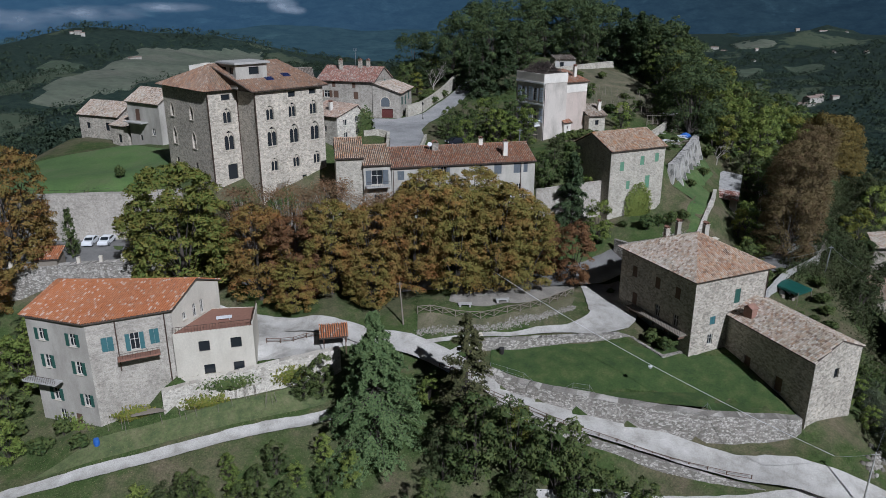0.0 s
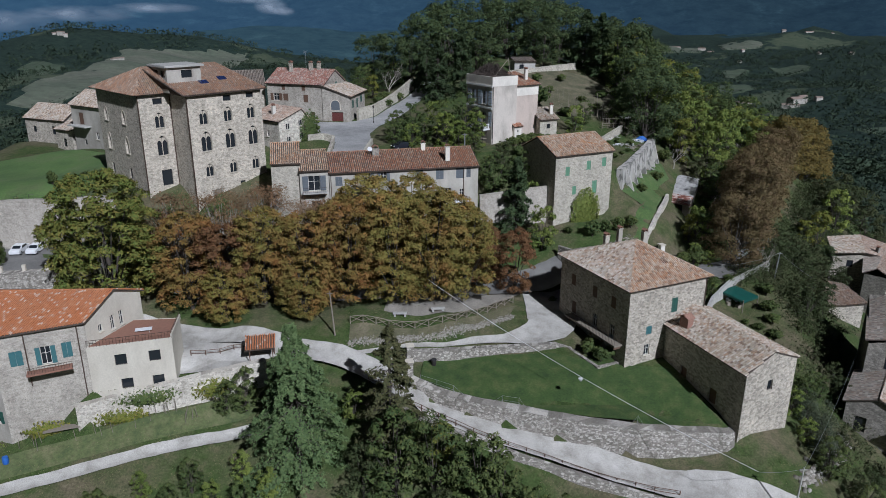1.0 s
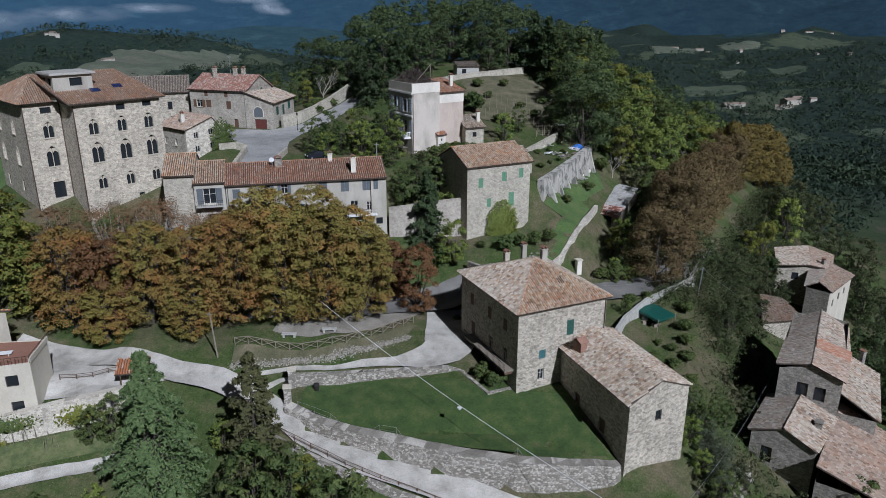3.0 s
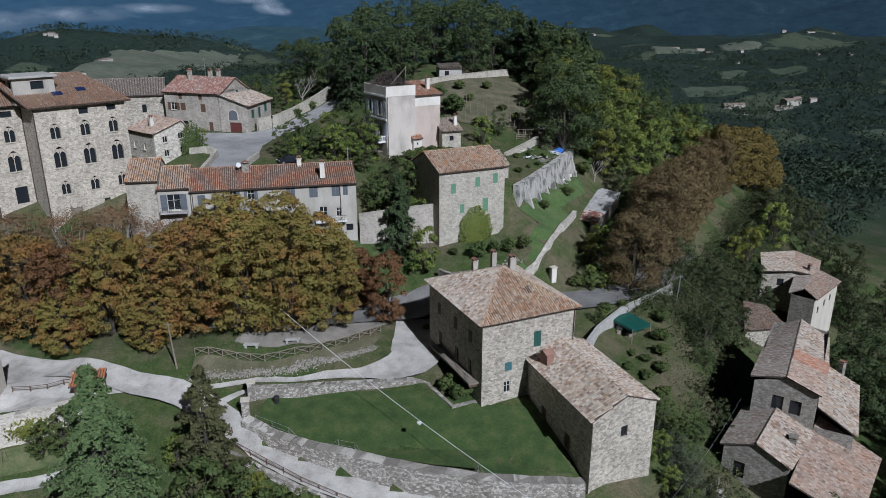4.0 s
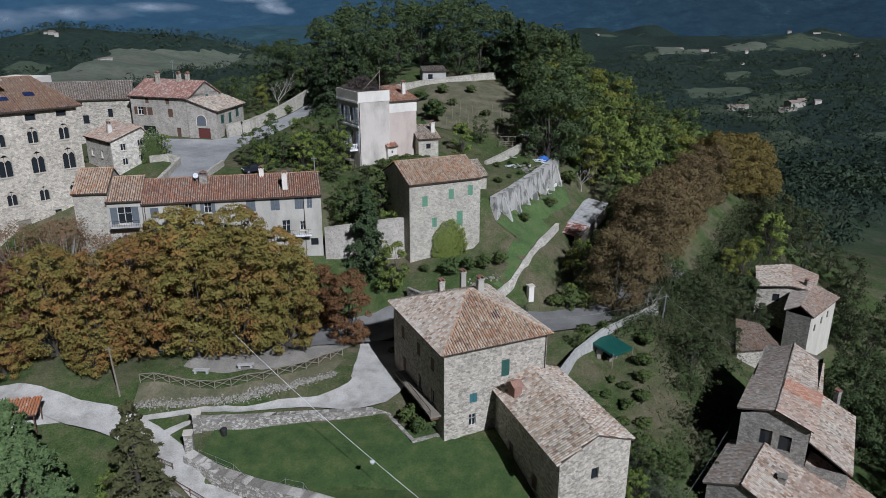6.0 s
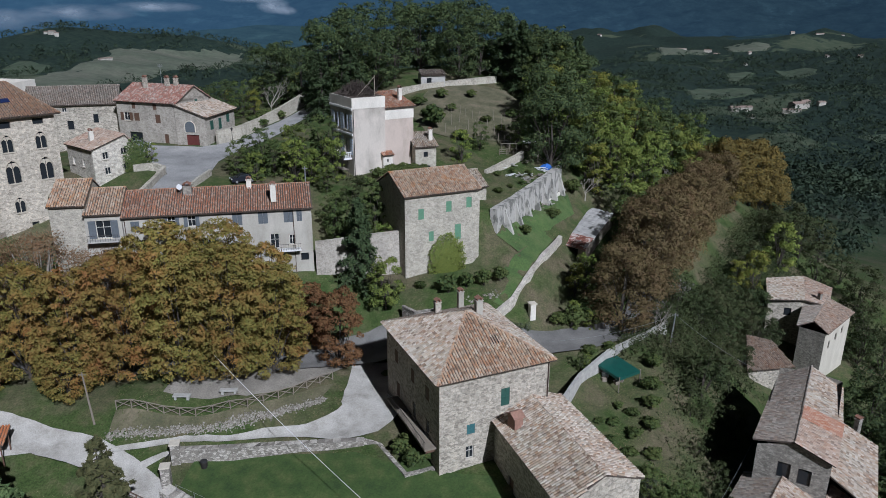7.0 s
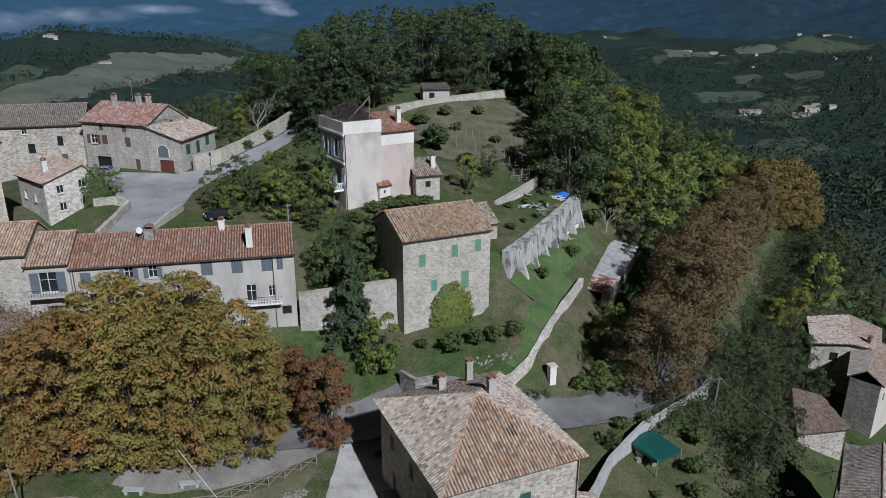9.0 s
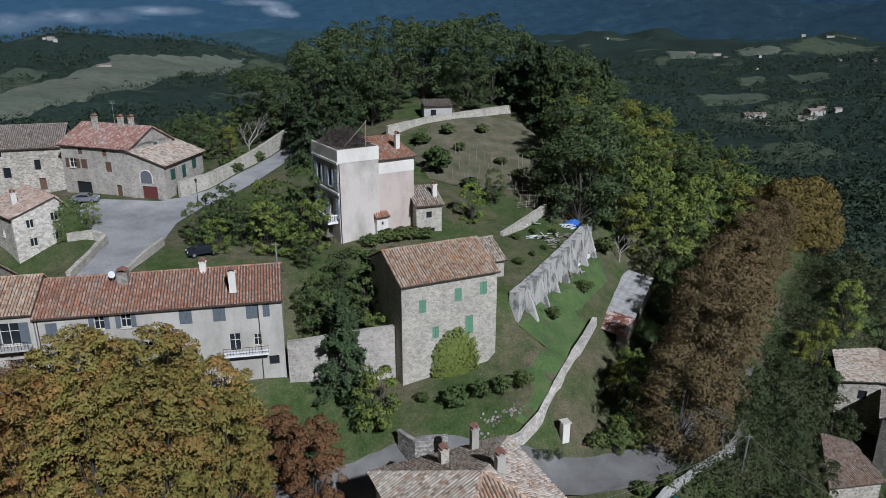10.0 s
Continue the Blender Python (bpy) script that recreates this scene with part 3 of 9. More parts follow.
# plaza and the road up the hill
spot(-10, 155, 32.6), spot(-18, 163, 33), spot(-5, 165, 33), spot(-9, 140, 31.8), spot(2, 142, 30.5), spot(-30, 178, 33), spot(0, 178, 34.2), spot(3, 190, 35.6), spot(8, 206, 37.5)
spot(8, 150, 31), spot(12, 160, 32), spot(20, 149, 30.6), spot(30, 156, 31.5), spot(24, 142, 28.5), spot(38, 165, 32.5), spot(38, 150, 29)
# green-shuttered house and the retaining wall
spot(30, 129, 19.4), spot(43, 135.5, 19.6), spot(28, 138, 21.5), spot(43, 144, 28.2), spot(49.5, 156, 28.4), spot(56, 169.5, 28.6), spot(48.5, 138.5, 22.6), spot(46.6, 140.6, 24.4), spot(50.6, 147.5, 24.0), spot(56, 151, 22.0), spot(66, 160, 17.0), spot(70, 168, 16.5), spot(68, 152, 14.6)
spot(50, 130, 18.6), spot(56, 140, 18.4), spot(44, 127, 18.2), spot(36, 124.5, 17.8), spot(62, 152, 17.0), spot(30, 125.5, 17.6), spot(62, 146, 16), spot(55, 133, 15), spot(50, 124.5, 13.2)
# the hill top
spot(44, 213, 40.5), spot(28, 200, 40), spot(52, 190, 35), spot(40, 180, 34), spot(64, 186, 29), spot(20, 225, 43), spot(40, 240, 43), spot(65, 215, 36), spot(6, 225, 41), spot(-10, 215, 36), spot(-40, 212, 27), spot(-70, 214, 17), spot(-32, 250, 19), spot(-104, 192, 10), spot(0, 262, 27), spot(-48, 236, 18)
spot(85, 215, 24), spot(80, 180, 19), spot(95, 250, 22), spot(70, 250, 35)
# the wooded slope and the houses below it
spot(72, 150, 13), spot(66, 132, 12.4), spot(78, 140, 10), spot(72, 122, 9.5), spot(66, 114, 9), spot(58, 112, 9), spot(54, 105, 8.6), spot(64, 98, 4.5), spot(63, 88, 1.0), spot(72, 104, 2.2)
spot(80, 120, 0), spot(92, 135, -3), spot(92, 160, 0), spot(105, 165, -5), spot(85, 95, -5), spot(100, 105, -8), spot(120, 140, -12), spot(135, 190, -8), spot(107, 200, 12.3), spot(118, 213, 12.3), spot(128, 228, 12), spot(150, 240, -4), spot(81, 163, 12.5), spot(92, 180, 12.4)
spot(72, 80, -6), spot(100, 75, -14)
# white house, terrace and gardens
spot(-48, 84, 3), spot(-38, 87, 4.4), spot(-28, 90, 5.6), spot(-18, 94.5, 6.2), spot(-28, 98, 10.8), spot(-40, 104, 11), spot(-16, 98, 9.0), spot(-56, 84, 1.5), spot(-62, 90, 4)
spot(-54, 76, -0.5), spot(-38, 81, 1.4), spot(-20, 89, 3.6), spot(-10, 88, 3), spot(0, 84, 2.4), spot(-45, 70, -4), spot(-25, 75, -2.5), spot(-8, 76, -2.5), spot(10, 78, -1), spot(24, 76, -1.6), spot(34, 74.6, -0.8), spot(44, 74.2, 0.0), spot(8, 86.5, 4.4)
spot(-30, 55, -12), spot(0, 55, -12), spot(30, 60, -10), spot(60, 60, -12)
# parking terrace, field and the houses beyond
spot(-53, 112, 17.4), spot(-66, 112, 17.2), spot(-58, 119, 17.8), spot(-72, 120, 18), spot(-48, 117, 17), spot(-50, 107.5, 13), spot(-66, 106, 12)
spot(-62, 126, 25.8), spot(-75, 126, 25.4), spot(-54, 130, 26.4), spot(-65, 145, 26.6), spot(-80, 150, 26), spot(-56, 160, 28.5), spot(-75, 172, 26), spot(-64, 168, 27.8), spot(-84, 174, 27.2), spot(-92, 180, 26.6), spot(-72, 163, 28.0), spot(-95, 140, 22), spot(-90, 110, 12), spot(-80, 90, 4)
# garden path, kitchen garden and the shelter by the road
spot(57.5, 148.5, 17.4), spot(53.6, 139.5, 17.2), spot(47.5, 128.5, 16.8), spot(44.8, 125.4, 16.4), spot(61, 146, 15.4), spot(57, 136.5, 15.0), spot(51.5, 127, 14.2)
spot(44, 167, 30.8), spot(50, 175, 32.0), spot(38, 160, 31.2), spot(61.5, 119, 9.2), spot(56, 116.5, 11.6), spot(61.5, 123, 12.2), spot(68, 128, 12.6), spot(-65, 116, 17.6), spot(-70, 122, 18.0), spot(-58, 122.5, 18.1), spot(-54, 118, 17.6)
spot(-24, 99, 9.8), spot(-30, 102, 10.4), spot(-10.8, 138, 31.6), spot(-5, 137.5, 31.6), spot(-11, 148, 32.3), spot(-14, 146, 33.2), spot(-4, 150, 32.2), spot(-2.7, 181.8, 34.8)
spot(-19, 140, 30.0), spot(-15, 141.5, 30.8), spot(-22, 141, 30.2)
SP = np.array(SPOTS)


def smooth01(a, b, v):
    t = np.clip((v - a) / (b - a), 0, 1)
    return t * t * (3 - 2 * t)


def waves(x, y, seed, step):
    """Soft rolling relief from a few crossed waves."""
    r = np.random.RandomState(seed)
    h = np.zeros_like(x)
    for k in range(9):
        a, f, ph = r.uniform(0, math.tau), (1.0 + 0.55 * k) / step, r.uniform(0, math.tau)
        h += np.sin((x * math.cos(a) + y * math.sin(a)) * f * math.tau + ph + 1.3 * np.sin((x * math.sin(a) - y * math.cos(a)) * f * 2.1 + ph)) / (1 + 0.6 * k)
    return h / 2.2


def _kernel(x, y):
    """Soft cones about the heights known in the plan."""
    return -np.sqrt((x[:, None] - SP[None, :, 0]) ** 2 + (y[:, None] - SP[None, :, 1]) ** 2 + 6.0)


def _solve():
    n = len(SP)
    m = np.zeros((n + 3, n + 3))
    m[:n, :n] = _kernel(SP[:, 0], SP[:, 1]) + np.eye(n) * 0.2
    m[:n, n:] = np.column_stack([np.ones(n), SP[:, 0] / 100, SP[:, 1] / 100])
    m[n:, :n] = m[:n, n:].T
    return np.linalg.solve(m, np.concatenate([SP[:, 2], np.zeros(3)]))


WEIGHTS = _solve()
# sharp steps held by walls: from, to, foot at both ends, ground behind, how far back
STEPS = [((44.4, 138.8), (60.3, 170.9), 25.0, 23.5, 28.3, 8.0), ((-84, 124.2), (-50, 126.0), 18.0, 18.2, 25.9, 7.0), ((-78, 107.2), (-46, 112.0), 13.6, 14.0, 17.5, 5.0), ((-38.4, 88.6), (-15.5, 97.4), 5.4, 6.6, 9.4, 5.0),
         ((9, 92.9), (20.5, 88.9), 6.3, 4.6, 7.2, 3.0), ((20.5, 88.9), (35.7, 84.9), 4.6, 3.5, 6.9, 3.0), ((35.7, 84.9), (47.5, 85.2), 3.5, 2.9, 6.3, 3.0)]


def ground_z(x, y):
    x, y = np.atleast_1d(np.asarray(x, float)), np.atleast_1d(np.asarray(y, float))
    near = np.empty_like(x)
    n = len(SP)
    for i in range(0, len(x), 20000):
        sl = slice(i, i + 20000)
        near[sl] = _kernel(x[sl], y[sl]) @ WEIGHTS[:n] + WEIGHTS[n] + WEIGHTS[n + 1] * x[sl] / 100 + WEIGHTS[n + 2] * y[sl] / 100
    near = np.clip(near, -22, 46)
    for (ax, ay), (bx, by), f0, f1, top, back in STEPS:
        ln = math.hypot(bx - ax, by - ay)
        dx, dy = (bx - ax) / ln, (by - ay) / ln
        al, sd = (x - ax) * dx + (y - ay) * dy, (x - ax) * dy - (y - ay) * dx
        inside = smooth01(-2, 0.5, al) * (1 - smooth01(ln - 0.3, ln + 3, al))
        foot = f0 + (f1 - f0) * np.clip(al / ln, 0, 1)
        low = np.maximum(np.minimum(near, foot), foot - 0.55 * np.maximum(sd, 0))
        high = np.maximum(near, top)
        near = np.where((sd > -0.5) & (sd < 14), near + (low - near) * inside * (1 - smooth01(8, 14, sd)), np.where((sd > -back - 5) & (sd <= -0.5), near + (high - near) * inside * (1 - smooth01(back, back + 5, -sd)), near))
    d = np.hypot((x - 5) * 0.9, y - 140)
    # the hill falls away into woods and the valley
    fall = -18 - 70 * smooth01(150, 700, d) + 6 * waves(x, y, 3, 260)
    left = np.exp(-(((x + 620) / 420) ** 2 + ((y - 1250) / 380) ** 2)) * 82
    left = left + np.exp(-(((x + 400) / 250) ** 2 + ((y - 820) / 260) ** 2)) * 42
    roll = 26 * waves(x, y, 7, 1300) * smooth01(300, 1500, d)
    mount = smooth01(1300, 2600, d) * (-25 + 22 * waves(x, y, 12, 620))
    right = 46 * smooth01(500, 1500, x + 0.35 * (y - 300)) * smooth01(300, 900, d)
    far = fall + left + roll + mount + right
    k = smooth01(95, 210, np.hypot((x - 8) * 0.95, (y - 150) * 0.9))
    return near * (1 - k) + far * k + 0.04 * waves(x, y, 5, 9.0) * (1 - k)


def gz(x, y):
    return float(ground_z(x, y)[0])


def build_ground():
    n = 325
    t = np.linspace(-1, 1, n)
    warp = 62 * t + 38 * np.sinh(t * 5.55) / np.sinh(1.0)
    s = np.sinh(5.55) / np.sinh(1.0)
    gx, gy = np.meshgrid(8 + warp * 4700 / (62 + 38 * s), 125 + warp * 4700 / (62 + 38 * s))
    z = ground_z(gx.ravel(), gy.ravel())
    v = np.stack([gx.ravel(), gy.ravel(), z], 1)
    i = np.arange(n * n).reshape(n, n)
    f = np.stack([i[:-1, :-1].ravel(), i[:-1, 1:].ravel(), i[1:, 1:].ravel(), i[1:, :-1].ravel()], 1)
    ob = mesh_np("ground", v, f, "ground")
    ob.data.polygons.foreach_set("use_smooth", [True] * len(ob.data.polygons))
    return tagged(ob, "grassy hillside falling to woods, fields and far blue mountains", "ground", kind="structure")


build_ground()


def strip(name, mat, pts, width, label, lift=0.06, crown=0.0, cat="road", step=1.2, cross=4):
    """A road or path draped along the ground through points (x, y)."""
    P = [Vector((p[0], p[1], 0)) for p in pts]
    wd = width if isinstance(width, (list, tuple)) else [width] * len(P)
    line, ws = [], []
    for i in range(len(P) - 1):
        a, b, c, d = P[max(i - 1, 0)], P[i], P[i + 1], P[min(i + 2, len(P) - 1)]
        m = max(2, int((c - b).length / step))
        for k in range(m + (i == len(P) - 2)):
            t = k / m
            line.append(0.5 * ((2 * b) + (c - a) * t + (2 * a - 5 * b + 4 * c - d) * t * t + (3 * b - a - 3 * c + d) * t ** 3))
            ws.append(wd[i] * (1 - t) + wd[i + 1] * t)
    rng = random.Random(len(pts))
    V = []
    for i, p in enumerate(line):
        d = (line[min(i + 1, len(line) - 1)] - line[max(i - 1, 0)]).normalized()
        s = Vector((-d.y, d.x, 0))
        for k in range(cross + 1):
            off = (k / cross - 0.5) * ws[i] + (rng.uniform(-0.08, 0.08) if k in (0, cross) else 0)
            V.append(p + s * off)
    xy = np.array([(v.x, v.y) for v in V])
    z = ground_z(xy[:, 0], xy[:, 1]).reshape(-1, cross + 1)
    z = np.maximum(z, z.mean(1, keepdims=True) - 0.1) + lift
    verts = np.column_stack([xy, z.ravel()])
    q = cross + 1
    F = [(i * q + k, i * q + k + 1, (i + 1) * q + k + 1, (i + 1) * q + k) for i in range(len(line) - 1) for k in range(cross)]
    ob = mesh_np(name, verts, [f[::-1] for f in F], mat)
    return tagged(ob, label, cat, kind="structure")


def patch(name, mat, poly, label, lift=0.05, step=1.0, cat="ground", sink=0.0):
    """A draped area inside a polygon."""
    P = np.array(poly, float)
    x0, y0 = P.min(0)
    x1, y1 = P.max(0)
    bm = bmesh.new()
    bm.faces.new([bm.verts.new((p[0], p[1], 0)) for p in poly])
    for k in range(int((x1 - x0) / step) + 1):
        bmesh.ops.bisect_plane(bm, geom=bm.verts[:] + bm.edges[:] + bm.faces[:], plane_co=(x0 + k * step, 0, 0), plane_no=(1, 0, 0))
    for k in range(int((y1 - y0) / step) + 1):
        bmesh.ops.bisect_plane(bm, geom=bm.verts[:] + bm.edges[:] + bm.faces[:], plane_co=(0, y0 + k * step, 0), plane_no=(0, 1, 0))
    vs = list(bm.verts)
    z = ground_z([v.co.x for v in vs], [v.co.y for v in vs])
    for v, h in zip(vs, z):
        v.co.z = h + lift - (sink if v.is_boundary else 0.0)
    for f in bm.faces:
        f.normal_update()
        if f.normal.z < 0:
            f.normal_flip()
    return tagged(part(name, bm, mat), label, cat, kind="structure")


strip("road", "gravel", [(75, 66), (60, 73.5), (47, 77.8), (37, 80.4), (24, 84.9), (15, 87.9), (6, 93.0), (-2, 98.6), (-12, 102), (-24, 105), (-38, 108.5)], [6.0, 6.5, 5.2, 4.5, 4.2, 4.0, 4.0, 4.2, 4.2, 3.8, 3.4], "pale gravel lane winding below the lawn wall", 0.14)
strip("road", "gravel", [(-3, 100.6), (4, 102.2), (12, 103.0), (20, 103.9), (26.4, 105.8), (28, 111), (27.6, 119)], [0.9, 0.8, 0.9, 2.2, 7.6, 8.2, 7.0], "gravel track climbing past the stone house", 0.15)
strip("path", "gravel", [(0, 97.6), (3.5, 100.2), (8, 101.3), (12, 101.8)], [1.6, 0.8, 0.6, 0.5], "second wheel track worn into the grass", 0.13, cat="path")
patch("bank", "dry slope", [(-4, 102.8), (3, 103.5), (10, 104.3), (15, 105.6), (21, 109.2), (22.4, 112.6), (17.2, 109.2), (12.2, 105.9), (6, 105.3), (-1, 105.4), (-4, 105.4)], "dry grass bank below the rustic fence", 0.05, 0.8, "bank")
patch("terrace", "trodden dust", [(1, 108.2), (7, 107.4), (12, 107.4), (16.4, 110.2), (21.2, 114.2), (25, 119.4), (10, 117.5), (2, 115.5)], "trodden pale gravel terrace under the chestnut trees", 0.1, 1.0, "terrace")
strip("road", "asphalt", [(-34, 117), (-15, 115.5), (4, 115), (18, 117.5), (28, 121), (42, 122), (57, 124.5), (67, 131.5), (74, 143), (84, 160)], [5, 5, 5.5, 5.5, 6, 5.5, 5.5, 5.5, 5.5, 5], "grey asphalt road under the chestnut trees", 0.18)
strip("road", "gravel", [(58, 74.5), (51, 75.2), (45, 74.6), (37, 74.2), (28, 75.2), (20, 76.4), (12, 76.8)], [5.0, 5.0, 4.4, 4.0, 3.8, 3.6, 3.4], "pale gravel lane doubling back under the bank wall", 0.16)
strip("path", "gravel", [(-66, 74), (-54, 77.5), (-38, 82.3), (-26, 86.4), (-16, 89.6)], 1.9, "pale gravel garden path below the white house", 0.14, cat="path")
patch("lawn", "lawn", [(7.5, 100), (6.9, 95.5), (12, 92.5), (20, 89.9), (30, 87.3), (40, 85.7), (47.5, 85.4), (43, 97), (37, 97.5), (30, 99), (26.5, 100.5)], "mown green lawn inside a dry-stone wall", 0.16, cat="lawn")
patch("plaza", "plaza paving", [(-23.5, 168.5), (-21.5, 158), (-15.6, 151.5), (-13.4, 149.4), (-10.8, 148.4), (-10.5, 143), (-10.4, 135.5), (-5.4, 135.5), (-4.3, 143), (-3.8, 150), (-4.6, 157), (-3.2, 164), (0.6, 172), (2.8, 178), (5.4, 186), (7.4, 195), (10.2, 209), (6, 210), (3.2, 196), (0.4, 186), (-2.2, 179.5), (-4.8, 172.5), (-8, 169), (-11, 167)], "grey paved village square and the lane climbing from it", 0.2, cat="square")
patch("courtyard", "gravel", [(-27.2, 94.8), (-21.8, 96.4), (-15.2, 99.4), (-9, 101.4), (-22, 103.6), (-34, 106.4), (-39.5, 105.5), (-38.5, 101), (-29.6, 99.6)], "pale gravel yard beside the terrace", 0.2, cat="yard")
surface("rough turf", (0.06, 0.085, 0.03), (0.10, 0.122, 0.045), (0.155, 0.15, 0.075), 0.5, 2.5)
patch("garden_turf", "rough turf", [(-54, 79), (-38, 84.0), (-26, 88.0), (-17, 91.4), (-15.6, 95.6), (-28, 90.6), (-38, 87.2), (-47, 84.6)], "weedy kitchen garden grass below the terrace wall", 0.06, 1.0, "grass")
patch("hill_meadow", "dry slope", [(29, 188), (33, 178), (40, 176), (48, 177.5), (58, 176), (61, 186), (58, 198), (52, 212), (44, 212.5), (33, 203)], "dry brown grass on the hill slope", 0.12, 1.5, "meadow")
patch("garden_turf", "bright turf", [(45.5, 139.5), (49, 137.6), (55.8, 150.6), (62.5, 164), (61.8, 170.2), (60.8, 170.2)], "bright grass under the garden wall", 0.07, 1.0, "grass")
patch("garden_turf", "bright turf", [(44.4, 127.2), (46.4, 127.4), (52.8, 139.2), (56.4, 147.8), (54.6, 149.2), (49, 137), (46, 134.6), (47.2, 132.2)], "bright grass above the path wall", 0.07, 1.0, "grass")
patch("field", "field grass", [(-86, 127), (-55, 127), (-52, 134), (-53, 145), (-58, 157), (-70, 163), (-90, 158)], "mown green field above a stone wall", 0.16, 1.5, "field")
patch("parking", "asphalt", [(-78, 108.2), (-62, 110.4), (-47.5, 112.6), (-45.5, 119), (-49.5, 125.2), (-64, 124.8), (-82, 123.9)], "paved parking terrace with a stone parapet", 0.18, 1.2, "parking")


surface("far pasture", (0.07, 0.09, 0.06), (0.10, 0.115, 0.08), (0.13, 0.135, 0.10), 0.012, 0.09)
surface("far meadow", (0.04, 0.06, 0.035), (0.055, 0.078, 0.045), (0.075, 0.09, 0.055), 0.015, 0.09)
surface("stubble", (0.30, 0.27, 0.17), (0.38, 0.34, 0.22), (0.42, 0.38, 0.26), 0.02, 0.09)
FIELDS = [("far pasture", [(-425, 745), (-440, 830), (-465, 1105), (-490, 1236), (-425, 1330), (-330, 1400), (-310, 1285), (-345, 1030), (-350, 828), (-382, 745)]),
          ("far meadow", [(-520, 880), (-470, 860), (-480, 1010), (-560, 1060)]),
          ("far pasture", [(552, 1900), (640, 1965), (724, 2020), (686, 1860), (600, 1822), (545, 1810)]),
          ("far meadow", [(437, 1276), (500, 1292), (561, 1290), (540, 1180), (480, 1098), (394, 1112)]),
          ("far meadow", [(605, 1556), (662, 1525), (600, 1420), (573, 1352), (541, 1350)]),
          ("far pasture", [(751, 1971), (853, 1904), (812, 1838), (723, 1856)]),
          ("far meadow", [(690, 1520), (760, 1500), (740, 1420), (680, 1430)]),
          ("far meadow", [(470, 800), (520, 840), (545, 790), (500, 740)]),
          ("stubble", [(-560, 2560), (-470, 2590), (-450, 2530), (-540, 2500)])]
for mat_, poly_ in FIELDS:
    patch("field", mat_, poly_, {"far pasture": "pale grazed pasture among the far woods", "far meadow": "dull green meadow among the far woods", "stubble": "dry yellow stubble field in the valley"}[mat_], 1.6, 14.0, "field", 5.0)


def in_fields(x, y):
    """Which of the places lie in one of the far fields."""
    hit = np.zeros(len(x), bool)
    for _, poly in FIELDS:
        c = np.zeros(len(x), bool)
        for (ax, ay), (bx, by) in zip(poly, poly[1:] + poly[:1]):
            c ^= ((ay > y) != (by > y)) & (x < (bx - ax) * (y - ay) / (by - ay + 1e-9) + ax)
        hit |= c
    return hit


# ---- houses ----
def hip_house():
    base = thing("stone_house", (36.6, 97, 8.5), "tall square stone house with a pyramid tile roof", "house")
    c, u, v = rect((36.6, 97.0), 24.5, 14.3, 17.0)
    L, W = 14.3, 17.0
    walls(base, c, 7.0, 21.3, "house stone", {
        0: [(8.4, 16.4, 1.15, 2.3, "shut:dark green shutter"), (4.0, 13.7, 1.05, 1.3, "shut:teal shutter"), (3.9, 10.4, 1.0, 1.7, "sill")],
        3: [(3.5, 17.2, 1.1, 1.8, "shut:brown wood"), (9, 17.2, 1.1, 1.8, "shut:brown wood"), (13.5, 17.2, 1.1, 1.8, "shut:brown wood"), (4, 12.6, 1.1, 2.0, "shut:brown wood"), (9.5, 12.6, 1.1, 2.0, "sill"), (13.6, 12.6, 1.1, 2.0, "sill")],
    })
    o = 0.55
    e = [c[0] - u * o - v * o, c[1] + u * o - v * o, c[2] + u * o + v * o, c[3] - u * o + v * o]
    ap = up(c[0] + u * (L / 2) + v * (W / 2 - 0.4), 25.3)
    ez = 21.2
    E = [up(p, ez) for p in e]
    r = roof(base, [[E[1], E[2], ap], [E[2], E[3], ap], [E[3], E[0], ap]], [(E[2], ap), (E[3], ap)], "old tiles", 1)
    roof(base, [[E[0], E[1], ap]], [(E[0], ap), (E[1], ap)], "lichen tiles", 11)
    return base, c, u, v, r


hip_house()


def low_house():
    base = thing("stone_barn", (48.8, 84.6, 2.0), "long low stone house stepping down the slope", "house")
    c = [Vector(p) for p in ((48.8, 84.6, 0), (57.4, 89.2, 0), (51.3, 105.4, 0), (42.6, 101.2, 0))]
    walls(base, c, -1.0, 14.9, "house stone", {
        0: [(4.9, 11.2, 1.0, 1.5, "hole")],
        3: [(6.2, 8.0, 1.3, 2.1, "door"), (12.3, 7.6, 1.4, 2.2, "door")],
    }, {0: (16.9, 0.5), 2: (16.9, 0.5)})
    gable_roof(base, c, 14.9, 2.0, 1, "old tiles", 2, 0.4, 0.12)
    return base


low_house()


def green_house():
    base = thing("stone_house", (31, 131.4, 19.5), "tall stone house with green shutters", "house")
    c, u, v = rect((31, 131.6), 25.6, 12.8, 11.0)
    walls(base, c, 16, 33.2, "pale stone", {
        0: [(2.7, 29.2, 0.95, 1.7, "shut:green shutter"), (7.4, 29.9, 0.95, 1.7, "shut:green shutter"), (10.9, 30.2, 0.95, 1.7, "shut:green shutter"), (4.4, 25.5, 0.85, 1.6, "shut:green shutter"), (9.0, 25.2, 1.1, 2.5, "shut:green shutter")],
    }, {1: (35.6, 0.55), 3: (35.6, 0.45)})
    gable_roof(base, c, 33.2, 2.4, 0, "lichen tiles", 3, 0.45, 0.25, 0.55)
    return base


green_house()


